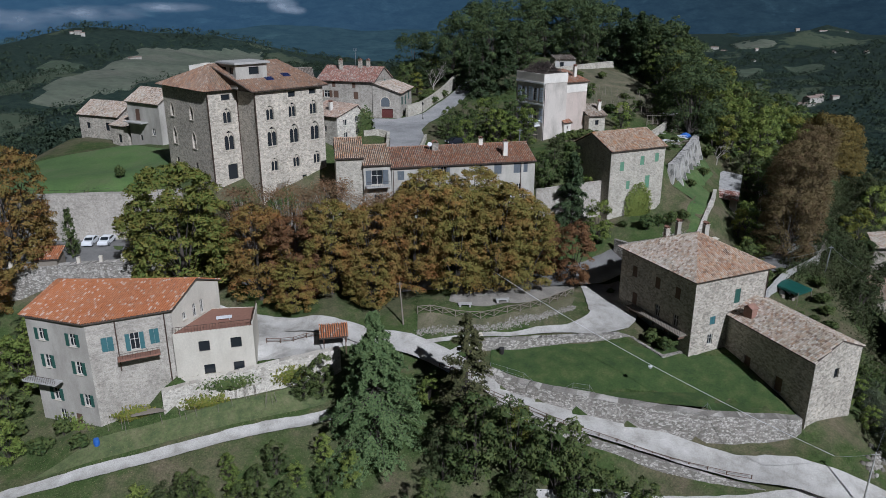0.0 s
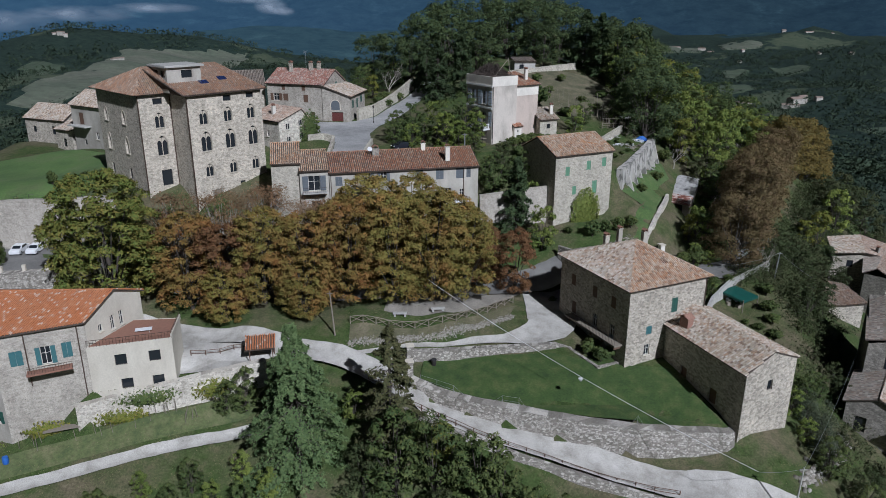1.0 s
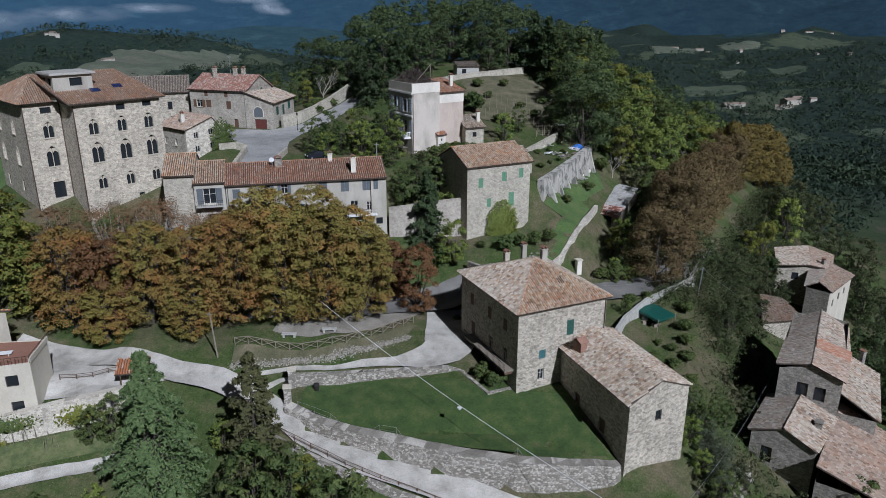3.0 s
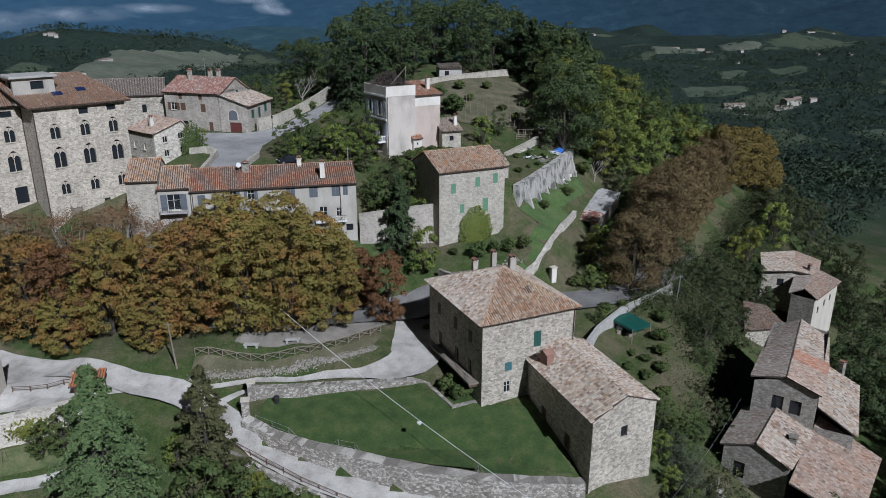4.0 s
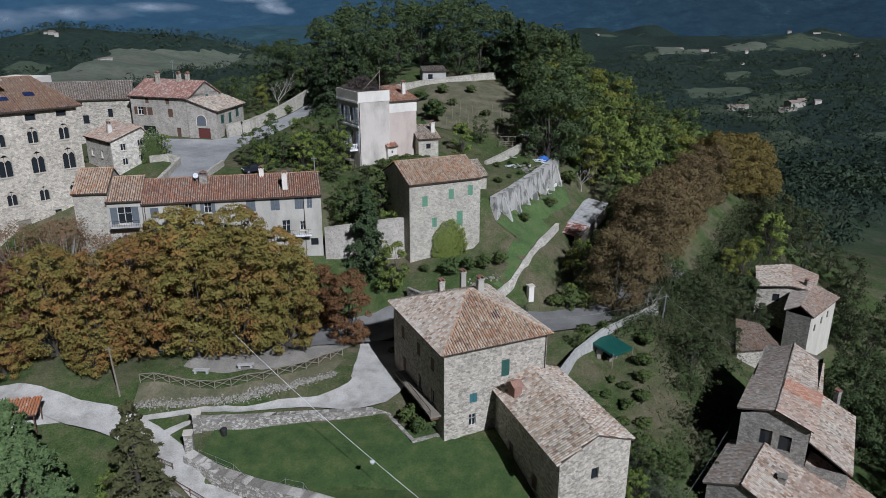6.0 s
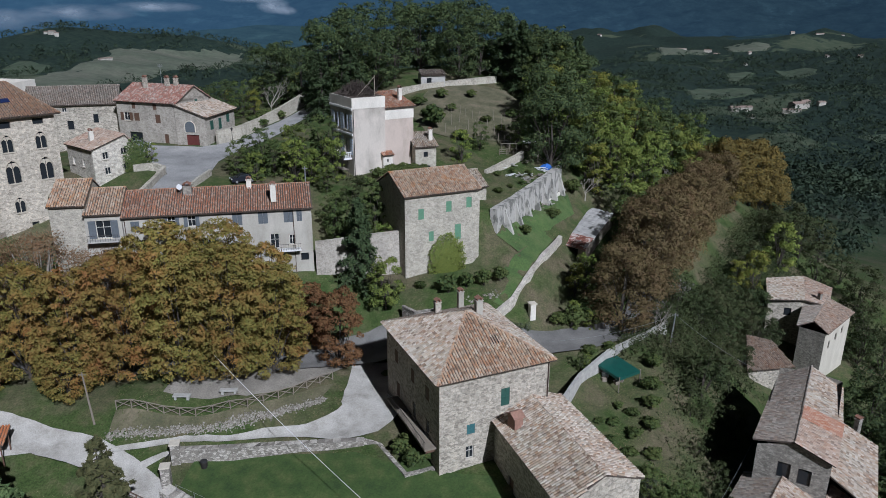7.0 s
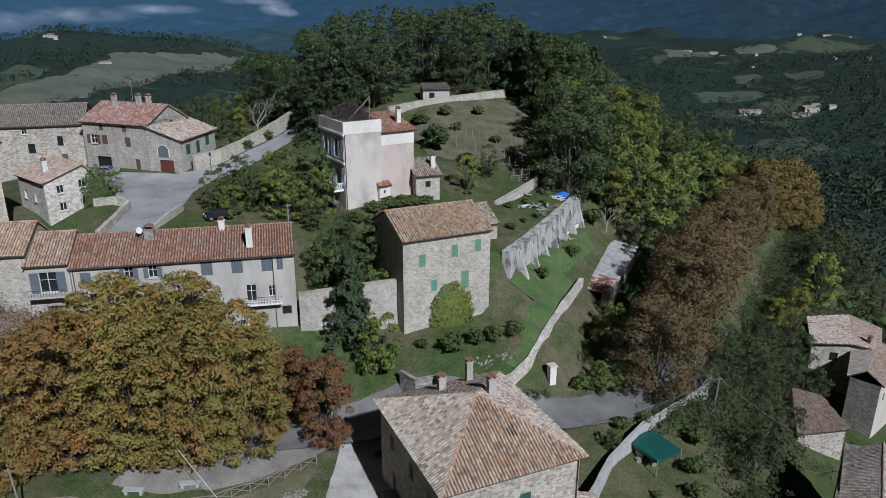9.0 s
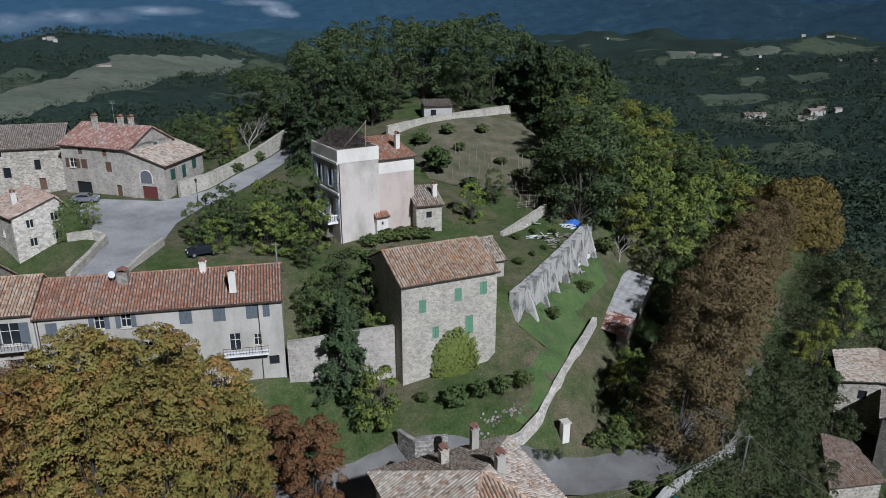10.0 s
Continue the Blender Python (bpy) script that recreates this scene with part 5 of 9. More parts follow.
def right_cluster():
    """The old houses down the slope, their roofs climbing over one another."""
    def along(o, ang):
        u = Vector((math.cos(radians(ang)), math.sin(radians(ang)), 0))
        n = Vector((u.y, -u.x, 0))
        return lambda a, w, z: Vector((o[0], o[1], 0)) + u * a + n * w + Vector((0, 0, z))

    def footprint(q, a0, a1, w0, w1):
        return [q(a0, w0, 0), q(a0, w1, 0), q(a1, w1, 0), q(a1, w0, 0)]

    # tall house: its ridge climbs the slope, the red slope newer than the rest
    b = thing("stone_house", (80, 104, 0), "old grey stone house with patched tile roofs", "house")
    q = along((78.66, 100.09), 60)
    walls(b, footprint(q, 0.3, 22.6, -4.0, 4.2), -10, 10.2, "grey rubble", {0: [(3.3, 6.4, 1.5, 2.2, "hole"), (5.6, 6.2, 1.5, 2.2, "hole")]}, {0: (11.7, 0.47), 2: (10.9, 0.5)})
    roof(b, [[q(23, -3.9, 8.9), q(-0.1, -4.5, 10.9), q(-0.1, 0, 11.9), q(23, 0, 11.3)]], [(q(-0.1, 0, 11.95), q(23, 0, 11.35))], "grey tiles", 31)
    roof(b, [[q(-0.2, 4.6, 10.25), q(9.7, 4.8, 10.45), q(9.7, 0, 11.75), q(-0.2, 0, 12.0)]], [(q(-0.2, 4.6, 10.25), q(-0.2, 0, 12.0))], "tan tiles", 32)
    red = thing("roof_patch", q(8, 2.4, 11.3), "strip of newer bright red tiles on the old roof", "roof")
    roof(red, [[q(6.2, 4.75, 10.50), q(9.65, 4.85, 10.56), q(9.65, 0.1, 11.86), q(6.2, 0.1, 11.95)]], [], "new red tiles", 46)
    roof(b, [[q(9.75, 4.8, 9.9), q(23, 4.3, 9.0), q(23, 0, 11.2), q(9.75, 0, 11.5)]], [], "old tiles", 33)
    # lean-to along its side
    s = thing("stone_house", (90, 106, 0), "narrow lean-to house of grey stone", "house")
    c = footprint(q, 1.2, 16.0, 4.3, 9.2)
    walls(s, c, -10, 4.7, "grey rubble")
    roof(s, [[q(1.0, 9.6, 4.8), q(16.4, 9.4, 5.0), q(16.4, 4.3, 7.4), q(2.8, 4.3, 7.0)]], [], "old tiles", 34)
    chimney(s, 93.4, 112.0, 5.4, 7.6, 0.8, 30, "grey rubble")
    # lower house in front, two slopes
    f = thing("stone_house", (76, 95, -4), "low stone house with a patched tile roof", "house")
    q = along((72.17, 92.58), 53.1)
    walls(f, footprint(q, 0.3, 11.2, -4.0, 4.2), -12, 4.5, "grey rubble", {0: [(2.2, 0.2, 1.5, 2.4, "hole")]}, {0: (6.1, 0.48), 2: (6.3, 0.5)})
    roof(f, [[q(11.4, -4.5, 4.5), q(0, -4.4, 4.6), q(0, 0, 6.2), q(11.4, 0, 6.4)]], [], "grey tiles", 35)
    roof(f, [[q(-0.1, 4.5, 4.25), q(11.4, 5.0, 4.2), q(11.4, 0, 6.45), q(-0.1, 0, 6.3)]], [(q(-0.1, 0, 6.32), q(11.4, 0, 6.47))], "old tiles", 36)
    sk = bmesh.new()
    p = q(5.4, 3.4, 5.1)
    box(sk, p + Vector((0, 0, 0.1)), (0.9, 0.9, 1.3), 53)
    box(sk, p + Vector((0, 0, 0.8)), (1.1, 1.1, 0.12), 53)
    part("chimney", sk, "grey rubble", f)
    # broad lean-to beside it
    g = thing("stone_house", (88, 94, -5), "stone house with a broad weathered tile roof", "house")
    walls(g, footprint(q, -1.6, 15.6, 4.9, 12.2), -14, 1.0, "grey rubble")
    roof(g, [[q(-2.0, 12.9, 1.3), q(14.6, 13.2, 1.3), q(16.4, 4.6, 3.9), q(-2.0, 4.7, 3.6)]], [], "tan tiles", 37)
    # upper pair
    h = thing("stone_house", (112, 170, -4), "weathered stone house with a shallow tile roof", "house")
    c = [Vector((104.2, 165.2, 0)), Vector((114.6, 162.4, 0)), Vector((119.0, 170.2, 0)), Vector((108.4, 174.4, 0))]
    walls(h, c, -14, 2.5, "house stone", {0: [(3.9, -0.6, 1.4, 1.7, "hole")]}, {0: (3.4, 0.62), 2: (3.6, 0.4)})
    rf, rb = Vector((110.4, 162.9, 3.4)), Vector((115.6, 174.6, 4.0))
    roof(h, [[Vector((107.6, 174.9, 3.4)), Vector((103.5, 164.3, 2.9)), rf, rb]], [(rf, rb)], "old tiles", 38)
    roof(h, [[Vector((114.9, 161.8, 2.6)), Vector((119.8, 170.4, 3.0)), rb, rf]], [], "tan tiles", 47)
    k = thing("stone_house", (112, 155, -6), "tall stone house with a pale side wall", "house")
    c = [Vector((105.9, 154.6, 0)), Vector((109.3, 151.2, 0)), Vector((119.0, 160.6, 0)), Vector((112.4, 164.6, 0))]
    walls(k, c, -16, 1.4, ["grey rubble", "cream plaster", "grey rubble", "grey rubble"], {1: [(3.0, -2.6, 1.0, 1.6, "hole"), (6.4, -2.0, 1.0, 1.6, "hole"), (9.6, -1.6, 1.0, 1.6, "hole")]})
    q0, q1 = Vector((108.4, 154.4, 2.6)), Vector((116.6, 165.3, 2.9))
    roof(k, [[Vector((109.5, 150.7, 1.6)), Vector((119.6, 160.4, 1.8)), q1, q0]], [(q0, q1)], "tan tiles", 39)
    roof(k, [[Vector((111.8, 165.4, 1.8)), Vector((105.3, 154.4, 1.7)), q0, q1]], [], "grey tiles", 40)
    chimney(k, 114.0, 164.0, 2, 4.2, 0.8, 30, "grey rubble")
    y = thing("stone_shed", (94, 143, 0), "low stone outbuilding with a tile roof", "shed")
    c = [Vector((89.9, 138.4, 0)), Vector((97.9, 140.0, 0)), Vector((97.6, 148.4, 0)), Vector((94.4, 150.4, 0))]
    walls(y, c, -12, 0.4, "house stone")
    roof(y, [[up(c[0] + Vector((-0.5, -0.5, 0)), 0.6), up(c[1] + Vector((0.5, -0.5, 0)), 0.6), up(c[2] + Vector((0.4, 0, 0)), 1.3), up(c[3] + Vector((-0.4, 0, 0)), 1.5)]], [], "tan tiles", 41)




right_cluster()


def garden_houses():
    # annex behind the green-shuttered house
    b = thing("stone_annex", (40, 142, 26), "lower stone annex with a tile roof", "house")
    c, u, v = rect((36.0, 143.0), 25.6, 9.0, 8.0)
    walls(b, c, 22, 31.2, "pale stone", {}, {1: (33.0, 0.5), 3: (33.0, 0.5)})
    gable_roof(b, c, 31.2, 1.9, 0, "old tiles", 42)
    # small house beside the tower
    s = thing("small_house", (32, 157, 31), "tiny stone house with a tile roof and chimney", "house")
    c, u, v = rect((31.6, 157.2), 20, 4.0, 5.0)
    walls(s, c, 27, 35.6, "pale stone", {0: [(2.0, 33.6, 0.9, 1.0, "hole"), (2.4, 30.6, 1.0, 1.4, "hole")]})
    roof(s, [[up(c[0] - v * 0.4 - u * 0.3, 35.5), up(c[1] - v * 0.4 + u * 0.3, 35.5), up(c[2] + u * 0.3, 37.4), up(c[3] - u * 0.3, 37.4)]], [], "old tiles", 43)
    chimney(s, 34.2, 160.2, 36, 38.2, 0.7, 20)
    # lean-to at the foot of the tower
    p = thing("privy", (26.4, 155.4, 31), "small white lean-to with a tile roof against the tower", "shed")
    c, u, v = rect((25.9, 154.9), 33, 1.9, 1.2)
    walls(p, c, 28, 34.4, "white plaster", {0: [(0.95, 33.2, 0.35, 0.5, "hole")]})
    roof(p, [[up(c[0] - v * 0.3 - u * 0.2, 34.4), up(c[1] - v * 0.3 + u * 0.2, 34.4), up(c[2] + u * 0.2, 35.1), up(c[3] - u * 0.2, 35.1)]], [], "red tiles", 44)
    # far barn above the slope
    f = thing("garden_shed", (40, 205, 40), "low rendered shed under the trees", "shed")
    c, u, v = rect((31, 206), 12, 6, 4)
    walls(f, c, 36, 43.6, "concrete", {0: [(2, 41.2, 1.2, 1.6, "hole")]})
    roof(f, [[up(c[0] - v * 0.4, 43.5), up(c[1] - v * 0.4, 43.5), up(c[2], 44.4), up(c[3], 44.4)]], [], "grey tiles", 45)


garden_houses()


def tower_trim():
    base = bpy.data.objects["tower_house"]
    c, u, v = rect((20.9, 152.4), 33, 6.4, 9.0)
    # white cornice band and parapet
    b = bmesh.new()
    box(b, up((c[0] + c[2]) / 2, 43.95), (6.52, 9.12, 1.9), 33)
    part("cornice", b, "white plaster", base)
    b = bmesh.new()
    m = c[0] + u * 9.4 + v * 4.3
    box(b, up(m, 41.65), (6.1, 8.1, 2.0), 33)
    part("cornice", b, "white plaster", base)
    # painted panels of the front
    for z0 in (39.0, 34.8):
        for s in (0.7, 4.25, 7.9):
            p = c[0] + v * s - u * 0.05
            for k in range(6):
                for j in range(2):
                    f = bmesh.new()
                    box(f, up(p + v * (j - 0.5) * 0.6, z0 + 0.35 + k * 0.5), (0.06, 0.48, 0.4), 33)
                    part("painted_panel", f, "blue white paint", base)
    for z in (38.6, 43.0):
        f = bmesh.new()
        box(f, up(c[0] + v * 4.5 - u * 0.08, z), (0.2, 9.1, 0.35), 33)
        part("string_course", f, "white paint", base)
    f = bmesh.new()
    box(f, up((c[0] + c[2]) / 2, 44.93), (6.0, 8.6, 0.06), 33)
    part("flat_roof", f, "roof felt", base)
    # balcony with a white balustrade
    b = bmesh.new()
    box(b, up(c[0] + v * 4.2 - u * 0.8, 34.3), (1.6, 7.0, 0.3), 33)
    bal = part("balcony", b, "white paint", base)
    r = bmesh.new()
    for k in range(20):
        q = c[0] + v * (0.9 + k * 0.35) - u * 1.5
        tube(r, [up(q, 34.4), up(q, 34.8), up(q, 35.3)], [0.06, 0.1, 0.06], 6)
    box(r, up(c[0] + v * 4.2 - u * 1.5, 35.38), (0.25, 7.0, 0.14), 33)
    for k in range(4):
        q = c[0] + v * 0.8 - u * (0.3 + k * 0.35)
        tube(r, [up(q, 34.4), up(q, 34.8), up(q, 35.3)], [0.06, 0.1, 0.06], 6)
    box(r, up(c[0] + v * 0.8 - u * 0.8, 35.38), (1.5, 0.25, 0.14), 33)
    part("balustrade", r, "white paint", bal)
    # scaffold under the balcony
    sc = thing("scaffold", (19, 156, 31), "rusty tube scaffold along the tower front", "scaffold")
    for k in range(4):
        for o in (0.9, 1.9):
            t = bmesh.new()
            q = c[0] + v * (0.6 + k * 2.5) - u * o
            tube(t, [up(q, gz(q.x, q.y) - 0.3), up(q, 37.0 if o > 1 else 34.0)], 0.05, 6)
            part("pole", t, "iron", sc)
    for z in (32.4, 33.6, 36.6):
        t = bmesh.new()
        tube(t, [up(c[0] + v * 0.4 - u * 1.9, z), up(c[0] + v * 8.4 - u * 1.9, z)], 0.05, 6)
        part("ledger", t, "iron", sc)
    t = bmesh.new()
    box(t, up(c[0] + v * 4.4 - u * 1.4, 32.5), (1.2, 8.0, 0.06), 33)
    part("deck", t, "weathered wood", sc)
    pipe(base, [up(c[0] + u * 0.15 - v * 0.1, 43), up(c[0] + u * 0.15 - v * 0.1, 30.5)], 0.07, "iron")
    # dead creeper and timbers on the flat roof
    rng = random.Random(7)
    d = bmesh.new()
    for k in range(700):
        a, w = rng.uniform(0, math.tau), rng.uniform(0, 1) ** 0.6
        q = c[0] + u * (3.2 + 3.0 * w * math.cos(a)) + v * (4.6 + 4.2 * w * math.sin(a))
        h = 2.4 * (1 - w * w) * rng.uniform(0.2, 1.0)
        e = Vector((rng.uniform(-1, 1), rng.uniform(-1, 1), rng.uniform(-0.2, 0.5))) * rng.uniform(0.7, 1.5)
        tube(d, [up(q, 45.0 + h * 0.6), up(q, 45.0 + h) + e * 0.5, up(q, 44.98 + h * 0.7) + Vector((e.x, e.y, 0))], [0.06, 0.05, 0.02], 3, False)
    part("creeper", d, "dead vine", base, "tangle of dead brown creeper")
    pl = thing("pole_tripod", (22.5, 155.5, 44.9), "leaning bare timber poles on the roof", "poles")
    for a, b2 in (((21.5, 154.5, 44.9), (24.5, 157.4, 48.2)), ((24.6, 154.8, 44.9), (24.4, 157.5, 48.3)), ((22.0, 158.5, 44.9), (24.5, 157.5, 48.2))):
        t = bmesh.new()
        tube(t, [a, b2], 0.06, 5)
        part("pole", t, "weathered wood", pl)
    chimney(base, 28.6, 161.0, 43.5, 45.6, 0.7, 33)


tower_trim()


def hip_details():
    base = bpy.data.objects["stone_house"]
    c, u, v = rect((36.6, 97.0), 24.5, 14.3, 17.0)
    chimney(base, 36.2, 111.6, 22.6, 24.6, 0.8, 24, "house stone")
    chimney(base, 41.3, 108.6, 24.2, 26.2, 0.85, 24, "grey render")
    chimney(base, 39.2, 115.2, 21.6, 24.6, 0.75, 24, "grey render")
    sk = bmesh.new()
    p = c[0] + u * 8.6 + v * 3.6
    box(sk, up(p, 23.25), (0.9, 1.2, 0.14), 24.5, Matrix.Rotation(radians(24), 4, "X"))
    part("skylight", sk, "window glass", base)
    # long balcony on the shady side
    b = bmesh.new()
    box(b, up(c[0] + v * 7.0 - u * 0.75, 12.4), (1.5, 12.5, 0.22), 24.5)
    bal = part("balcony", b, "weathered wood", base)
    for k in range(5):
        w = bmesh.new()
        box(w, up(c[0] + v * (1.3 + k * 2.8) - u * 0.6, 12.0), (1.2, 0.25, 0.6), 24.5)
        part("bracket", w, "brown wood", bal)
    r = bmesh.new()
    for k in range(36):
        q = c[0] + v * (0.8 + k * 0.35) - u * 1.45
        tube(r, [up(q, 12.5), up(q, 13.5)], 0.02, 4)
    tube(r, [up(c[0] + v * 0.75 - u * 1.45, 13.5), up(c[0] + v * 13.2 - u * 1.45, 13.5)], 0.035, 4)
    part("balcony_rail", r, "iron", bal)
    q = c[1] - v * 0.1 - u * 0.2
    pipe(base, [up(q, 21), up(q, 9)], 0.06)
    barn = bpy.data.objects["stone_barn"]
    c2, u2, v2 = rect((48.8, 84.6), 28.0, 9.7, 17.5)
    d = bmesh.new()
    p = Vector((45.2, 97.6, 0))
    box(d, up(p, 16.2), (1.1, 1.5, 1.5), 28)
    for k in (-1, 1):
        box(d, up(p + v2 * k * 0.42, 17.15), (1.5, 1.05, 0.1), 28, Matrix.Rotation(radians(-k * 28), 4, "X"))
    part("dormer", d, "brick", barn)


hip_details()


# ---- stone walls ----
def stone_wall(name, pts, thick, mat, label, drop=2.5, batter=0.12, cat="wall", cap=True, step=1.6, rel=None):
    """A free wall along (x, y, top); its foot goes below the ground and spreads by the batter."""
    P = [Vector(p) for p in pts] if rel is None else [Vector((p[0], p[1], gz(p[0], p[1]) + rel)) for p in pts]
    line = []
    for i in range(len(P) - 1):
        m = max(1, int((P[i + 1] - P[i]).length / step))
        line += [P[i] + (P[i + 1] - P[i]) * (k / m) for k in range(m)]
    line.append(P[-1])
    rng = random.Random(len(line))
    bm = bmesh.new()
    rows = []
    for i, p in enumerate(line):
        d = line[min(i + 1, len(line) - 1)] - line[max(i - 1, 0)]
        d.z = 0
        d.normalize()
        s = Vector((d.y, -d.x, 0))
        zt = p.z + rng.uniform(-0.06, 0.06)
        zb = min(gz(p.x + s.x * 1.5, p.y + s.y * 1.5), gz(p.x, p.y), gz(p.x - s.x * 1.5, p.y - s.y * 1.5)) - 0.6
        zb = min(zb, zt - 0.5)
        sp = thick / 2 + (zt - zb) * batter
        j = rng.uniform(-0.05, 0.05)
        rows.append([bm.verts.new(v) for v in (up(p + s * sp, zb), up(p + s * (thick / 2 + j), zt), up(p - s * (thick / 2 - j), zt), up(p - s * (thick / 2), zb))])
    for a, b in zip(rows, rows[1:]):
        for k in range(3):
            bm.faces.new((a[k], b[k], b[k + 1], a[k + 1]))
    bm.faces.new(rows[0])
    bm.faces.new(rows[-1][::-1])
    bmesh.ops.recalc_face_normals(bm, faces=bm.faces)
    ob = part(name, bm, mat)
    tagged(ob, label, cat, kind="structure")
    if cap:
        ORIGIN[ob.name] = Vector((0, 0, 0))
        lib = []
        for k in range(4):
            cb = bmesh.new()
            bmesh.ops.create_cube(cb, size=1.0)
            for v in cb.verts:
                v.co += Vector((rng.uniform(-0.08, 0.08), rng.uniform(-0.05, 0.05), rng.uniform(-0.1, 0.1)))
            me = bpy.data.meshes.new("capstone")
            cb.to_mesh(me)
            cb.free()
            me.materials.append(MATS[mat])
            lib.append(me)
        for i in range(len(line) - 1):
            a, b = line[i], line[i + 1]
            d = b - a
            n = max(1, round(d.length / 0.75))
            for k in range(n):
                o = new("capstone", rng.choice(lib))
                o.parent = ob
                q = a + d * ((k + 0.5) / n)
                o.matrix_basis = Matrix.LocRotScale(q + Vector((0, 0, 0.05)), Euler((0, -math.atan2(d.z, Vector((d.x, d.y)).length), math.atan2(d.y, d.x))), Vector((d.length / n * 0.96, thick * 1.12, rng.uniform(0.14, 0.24))))
    return ob


stone_wall("garden_wall", [(5.6, 94.9, 8.9), (9, 93.1, 8.1), (14, 91.2, 7.6), (20.5, 89.1, 7.4), (28, 86.7, 7.2), (35.7, 85.1, 7.0), (42, 84.9, 6.6), (48.4, 85.4, 6.2)], 1.5, "dry wall", "curved dry-stone wall holding up the lawn", batter=0.14, cap=False)
stone_wall("garden_wall", [(5.6, 99.6, 10.7), (12, 100.3, 10.6), (20, 101.2, 10.6), (27.4, 101.9, 10.6)], 0.7, "dry wall", "straight stone wall closing the lawn", batter=0.03)
stone_wall("garden_wall", [(27.4, 101.9, 10.6), (29.2, 102.0, 10.0), (31, 99.4, 9.6), (32.8, 96.9, 9.3), (36.0, 98.2, 9.3)], 0.45, "dry wall", "low stone planter wall beside the house", batter=0.02)
for px_, py_, h_ in ((5.4, 96.0, 2.6), (5.4, 99.4, 2.6)):
    g = thing("gate_pillar", (px_, py_, gz(px_, py_)), "square stone gate pillar at the lawn's entrance", "pillar", "gate pillars")
    b = bmesh.new()
    box(b, (px_, py_, gz(px_, py_) + h_ / 2 - 0.3), (1.0, 1.0, h_ + 0.6), 10)
    part("shaft", b, "dry wall", g)
    b = bmesh.new()
    box(b, (px_, py_, gz(px_, py_) + h_ + 0.06), (1.2, 1.2, 0.14), 10)
    part("capstone", b, "travertine", g)
gt = thing("iron_gate", (5.2, 97.7, 9.0), "dark iron gate leaf standing open", "gate")
b = bmesh.new()
for k in range(7):
    tube(b, [(5.0 - k * 0.05, 98.9 - k * 0.28, 9.0), (5.0 - k * 0.05, 98.9 - k * 0.28, 10.8)], 0.025, 4)
part("bars", b, "iron", gt)
b = bmesh.new()
for z in (9.2, 10.7):
    tube(b, [(5.0, 99.0, z), (4.65, 97.1, z)], 0.035, 4)
part("frame", b, "iron", gt)

stone_wall("retaining_wall", [(45.0, 140.4, 28.8), (48.3, 146.6, 28.8), (53.8, 157.6, 29.0), (60.1, 171.0, 29.2)], 1.3, "mossy render", "tall stained pale retaining wall of the kitchen garden", batter=0.02, cap=False)
for k in range(7):
    t = 0.14 + k * 0.135
    q = Vector((44.4, 138.8, 0)).lerp(Vector((60.3, 170.9, 0)), t)
    n_ = Vector((0.896, -0.444, 0))
    zb = 25.0 - 1.5 * t - 1.6
    bt = thing("buttress", (q.x, q.y, zb), "slanting rendered buttress of the garden wall", "buttress", "buttresses of the garden wall")
    b = bmesh.new()
    d_ = Vector((0.444, 0.896, 0)) * 0.32
    ft, tp = q + n_ * 2.5, q + n_ * 0.7
    for sgn in (-1, 1):
        f = [up(q + d_ * sgn, zb), up(ft + d_ * sgn, zb), up(tp + d_ * sgn, 28.0), up(q + d_ * sgn, 28.0)]
        bm_v = [b.verts.new(x) for x in (f if sgn > 0 else f[::-1])]
        b.faces.new(bm_v)
    quad(b, up(ft - d_, zb), up(ft + d_, zb), up(tp + d_, 28.0), up(tp - d_, 28.0))
    quad(b, up(tp - d_, 28.0), up(tp + d_, 28.0), up(q + d_, 28.0), up(q - d_, 28.0))
    part("body", b, "mossy render", bt)
stone_wall("garden_kerb", [(48.6, 146.2), (52, 153), (57, 163), (61.6, 171.4)], 0.4, "white plaster", "low pale kerb at the foot of the garden wall", batter=0.02, cap=False, rel=0.35)
stone_wall("garden_wall", [(44.6, 160.0, 30.6), (48.6, 165.6, 31.2), (52.7, 171.6, 31.9)], 0.6, "pale stone", "stone wall stepping up the kitchen garden", batter=0.04)
stone_wall("retaining_wall", [(17.3, 131.0, 26.2), (23, 132.3, 26.6), (30.6, 134.0, 27.2)], 0.6, "patched stone", "patched stone wall between the two houses", batter=0.02, cap=False)
stone_wall("path_wall", [(57.6, 149.0), (55.6, 144.2), (53.6, 139.6), (50.6, 134), (47.6, 128.6), (45.0, 125.4), (42.5, 124.2)], 0.7, "light stone", "pale low wall along the garden path", batter=0.05, cap=False, rel=1.15)
stone_wall("road_wall", [(51.5, 107.6, 12.0), (55.9, 115.4, 12.5), (61.0, 121.6, 12.9), (68.2, 127.2, 13.3), (72, 130.5, 13.5)], 0.45, "concrete", "low concrete parapet along the road", batter=0.02, cap=False)
stone_wall("lane_wall", [(-8.4, 169.6, 36.0), (-5.2, 174.5, 36.2), (-2.9, 181, 36.7), (-0.6, 187.5, 37.6), (1.4, 194, 38.6), (3.2, 202, 39.6)], 0.6, "pale stone", "stone wall along the climbing lane", batter=0.06)
stone_wall("plaza_wall", [(-16.2, 147.6, 34.0), (-13.2, 149.0, 34.1), (-11.2, 148.3, 33.7), (-10.9, 143, 33.1), (-10.8, 136.8, 32.5)], 0.55, "pale stone", "low stone wall round the small house's garden", batter=0.03)
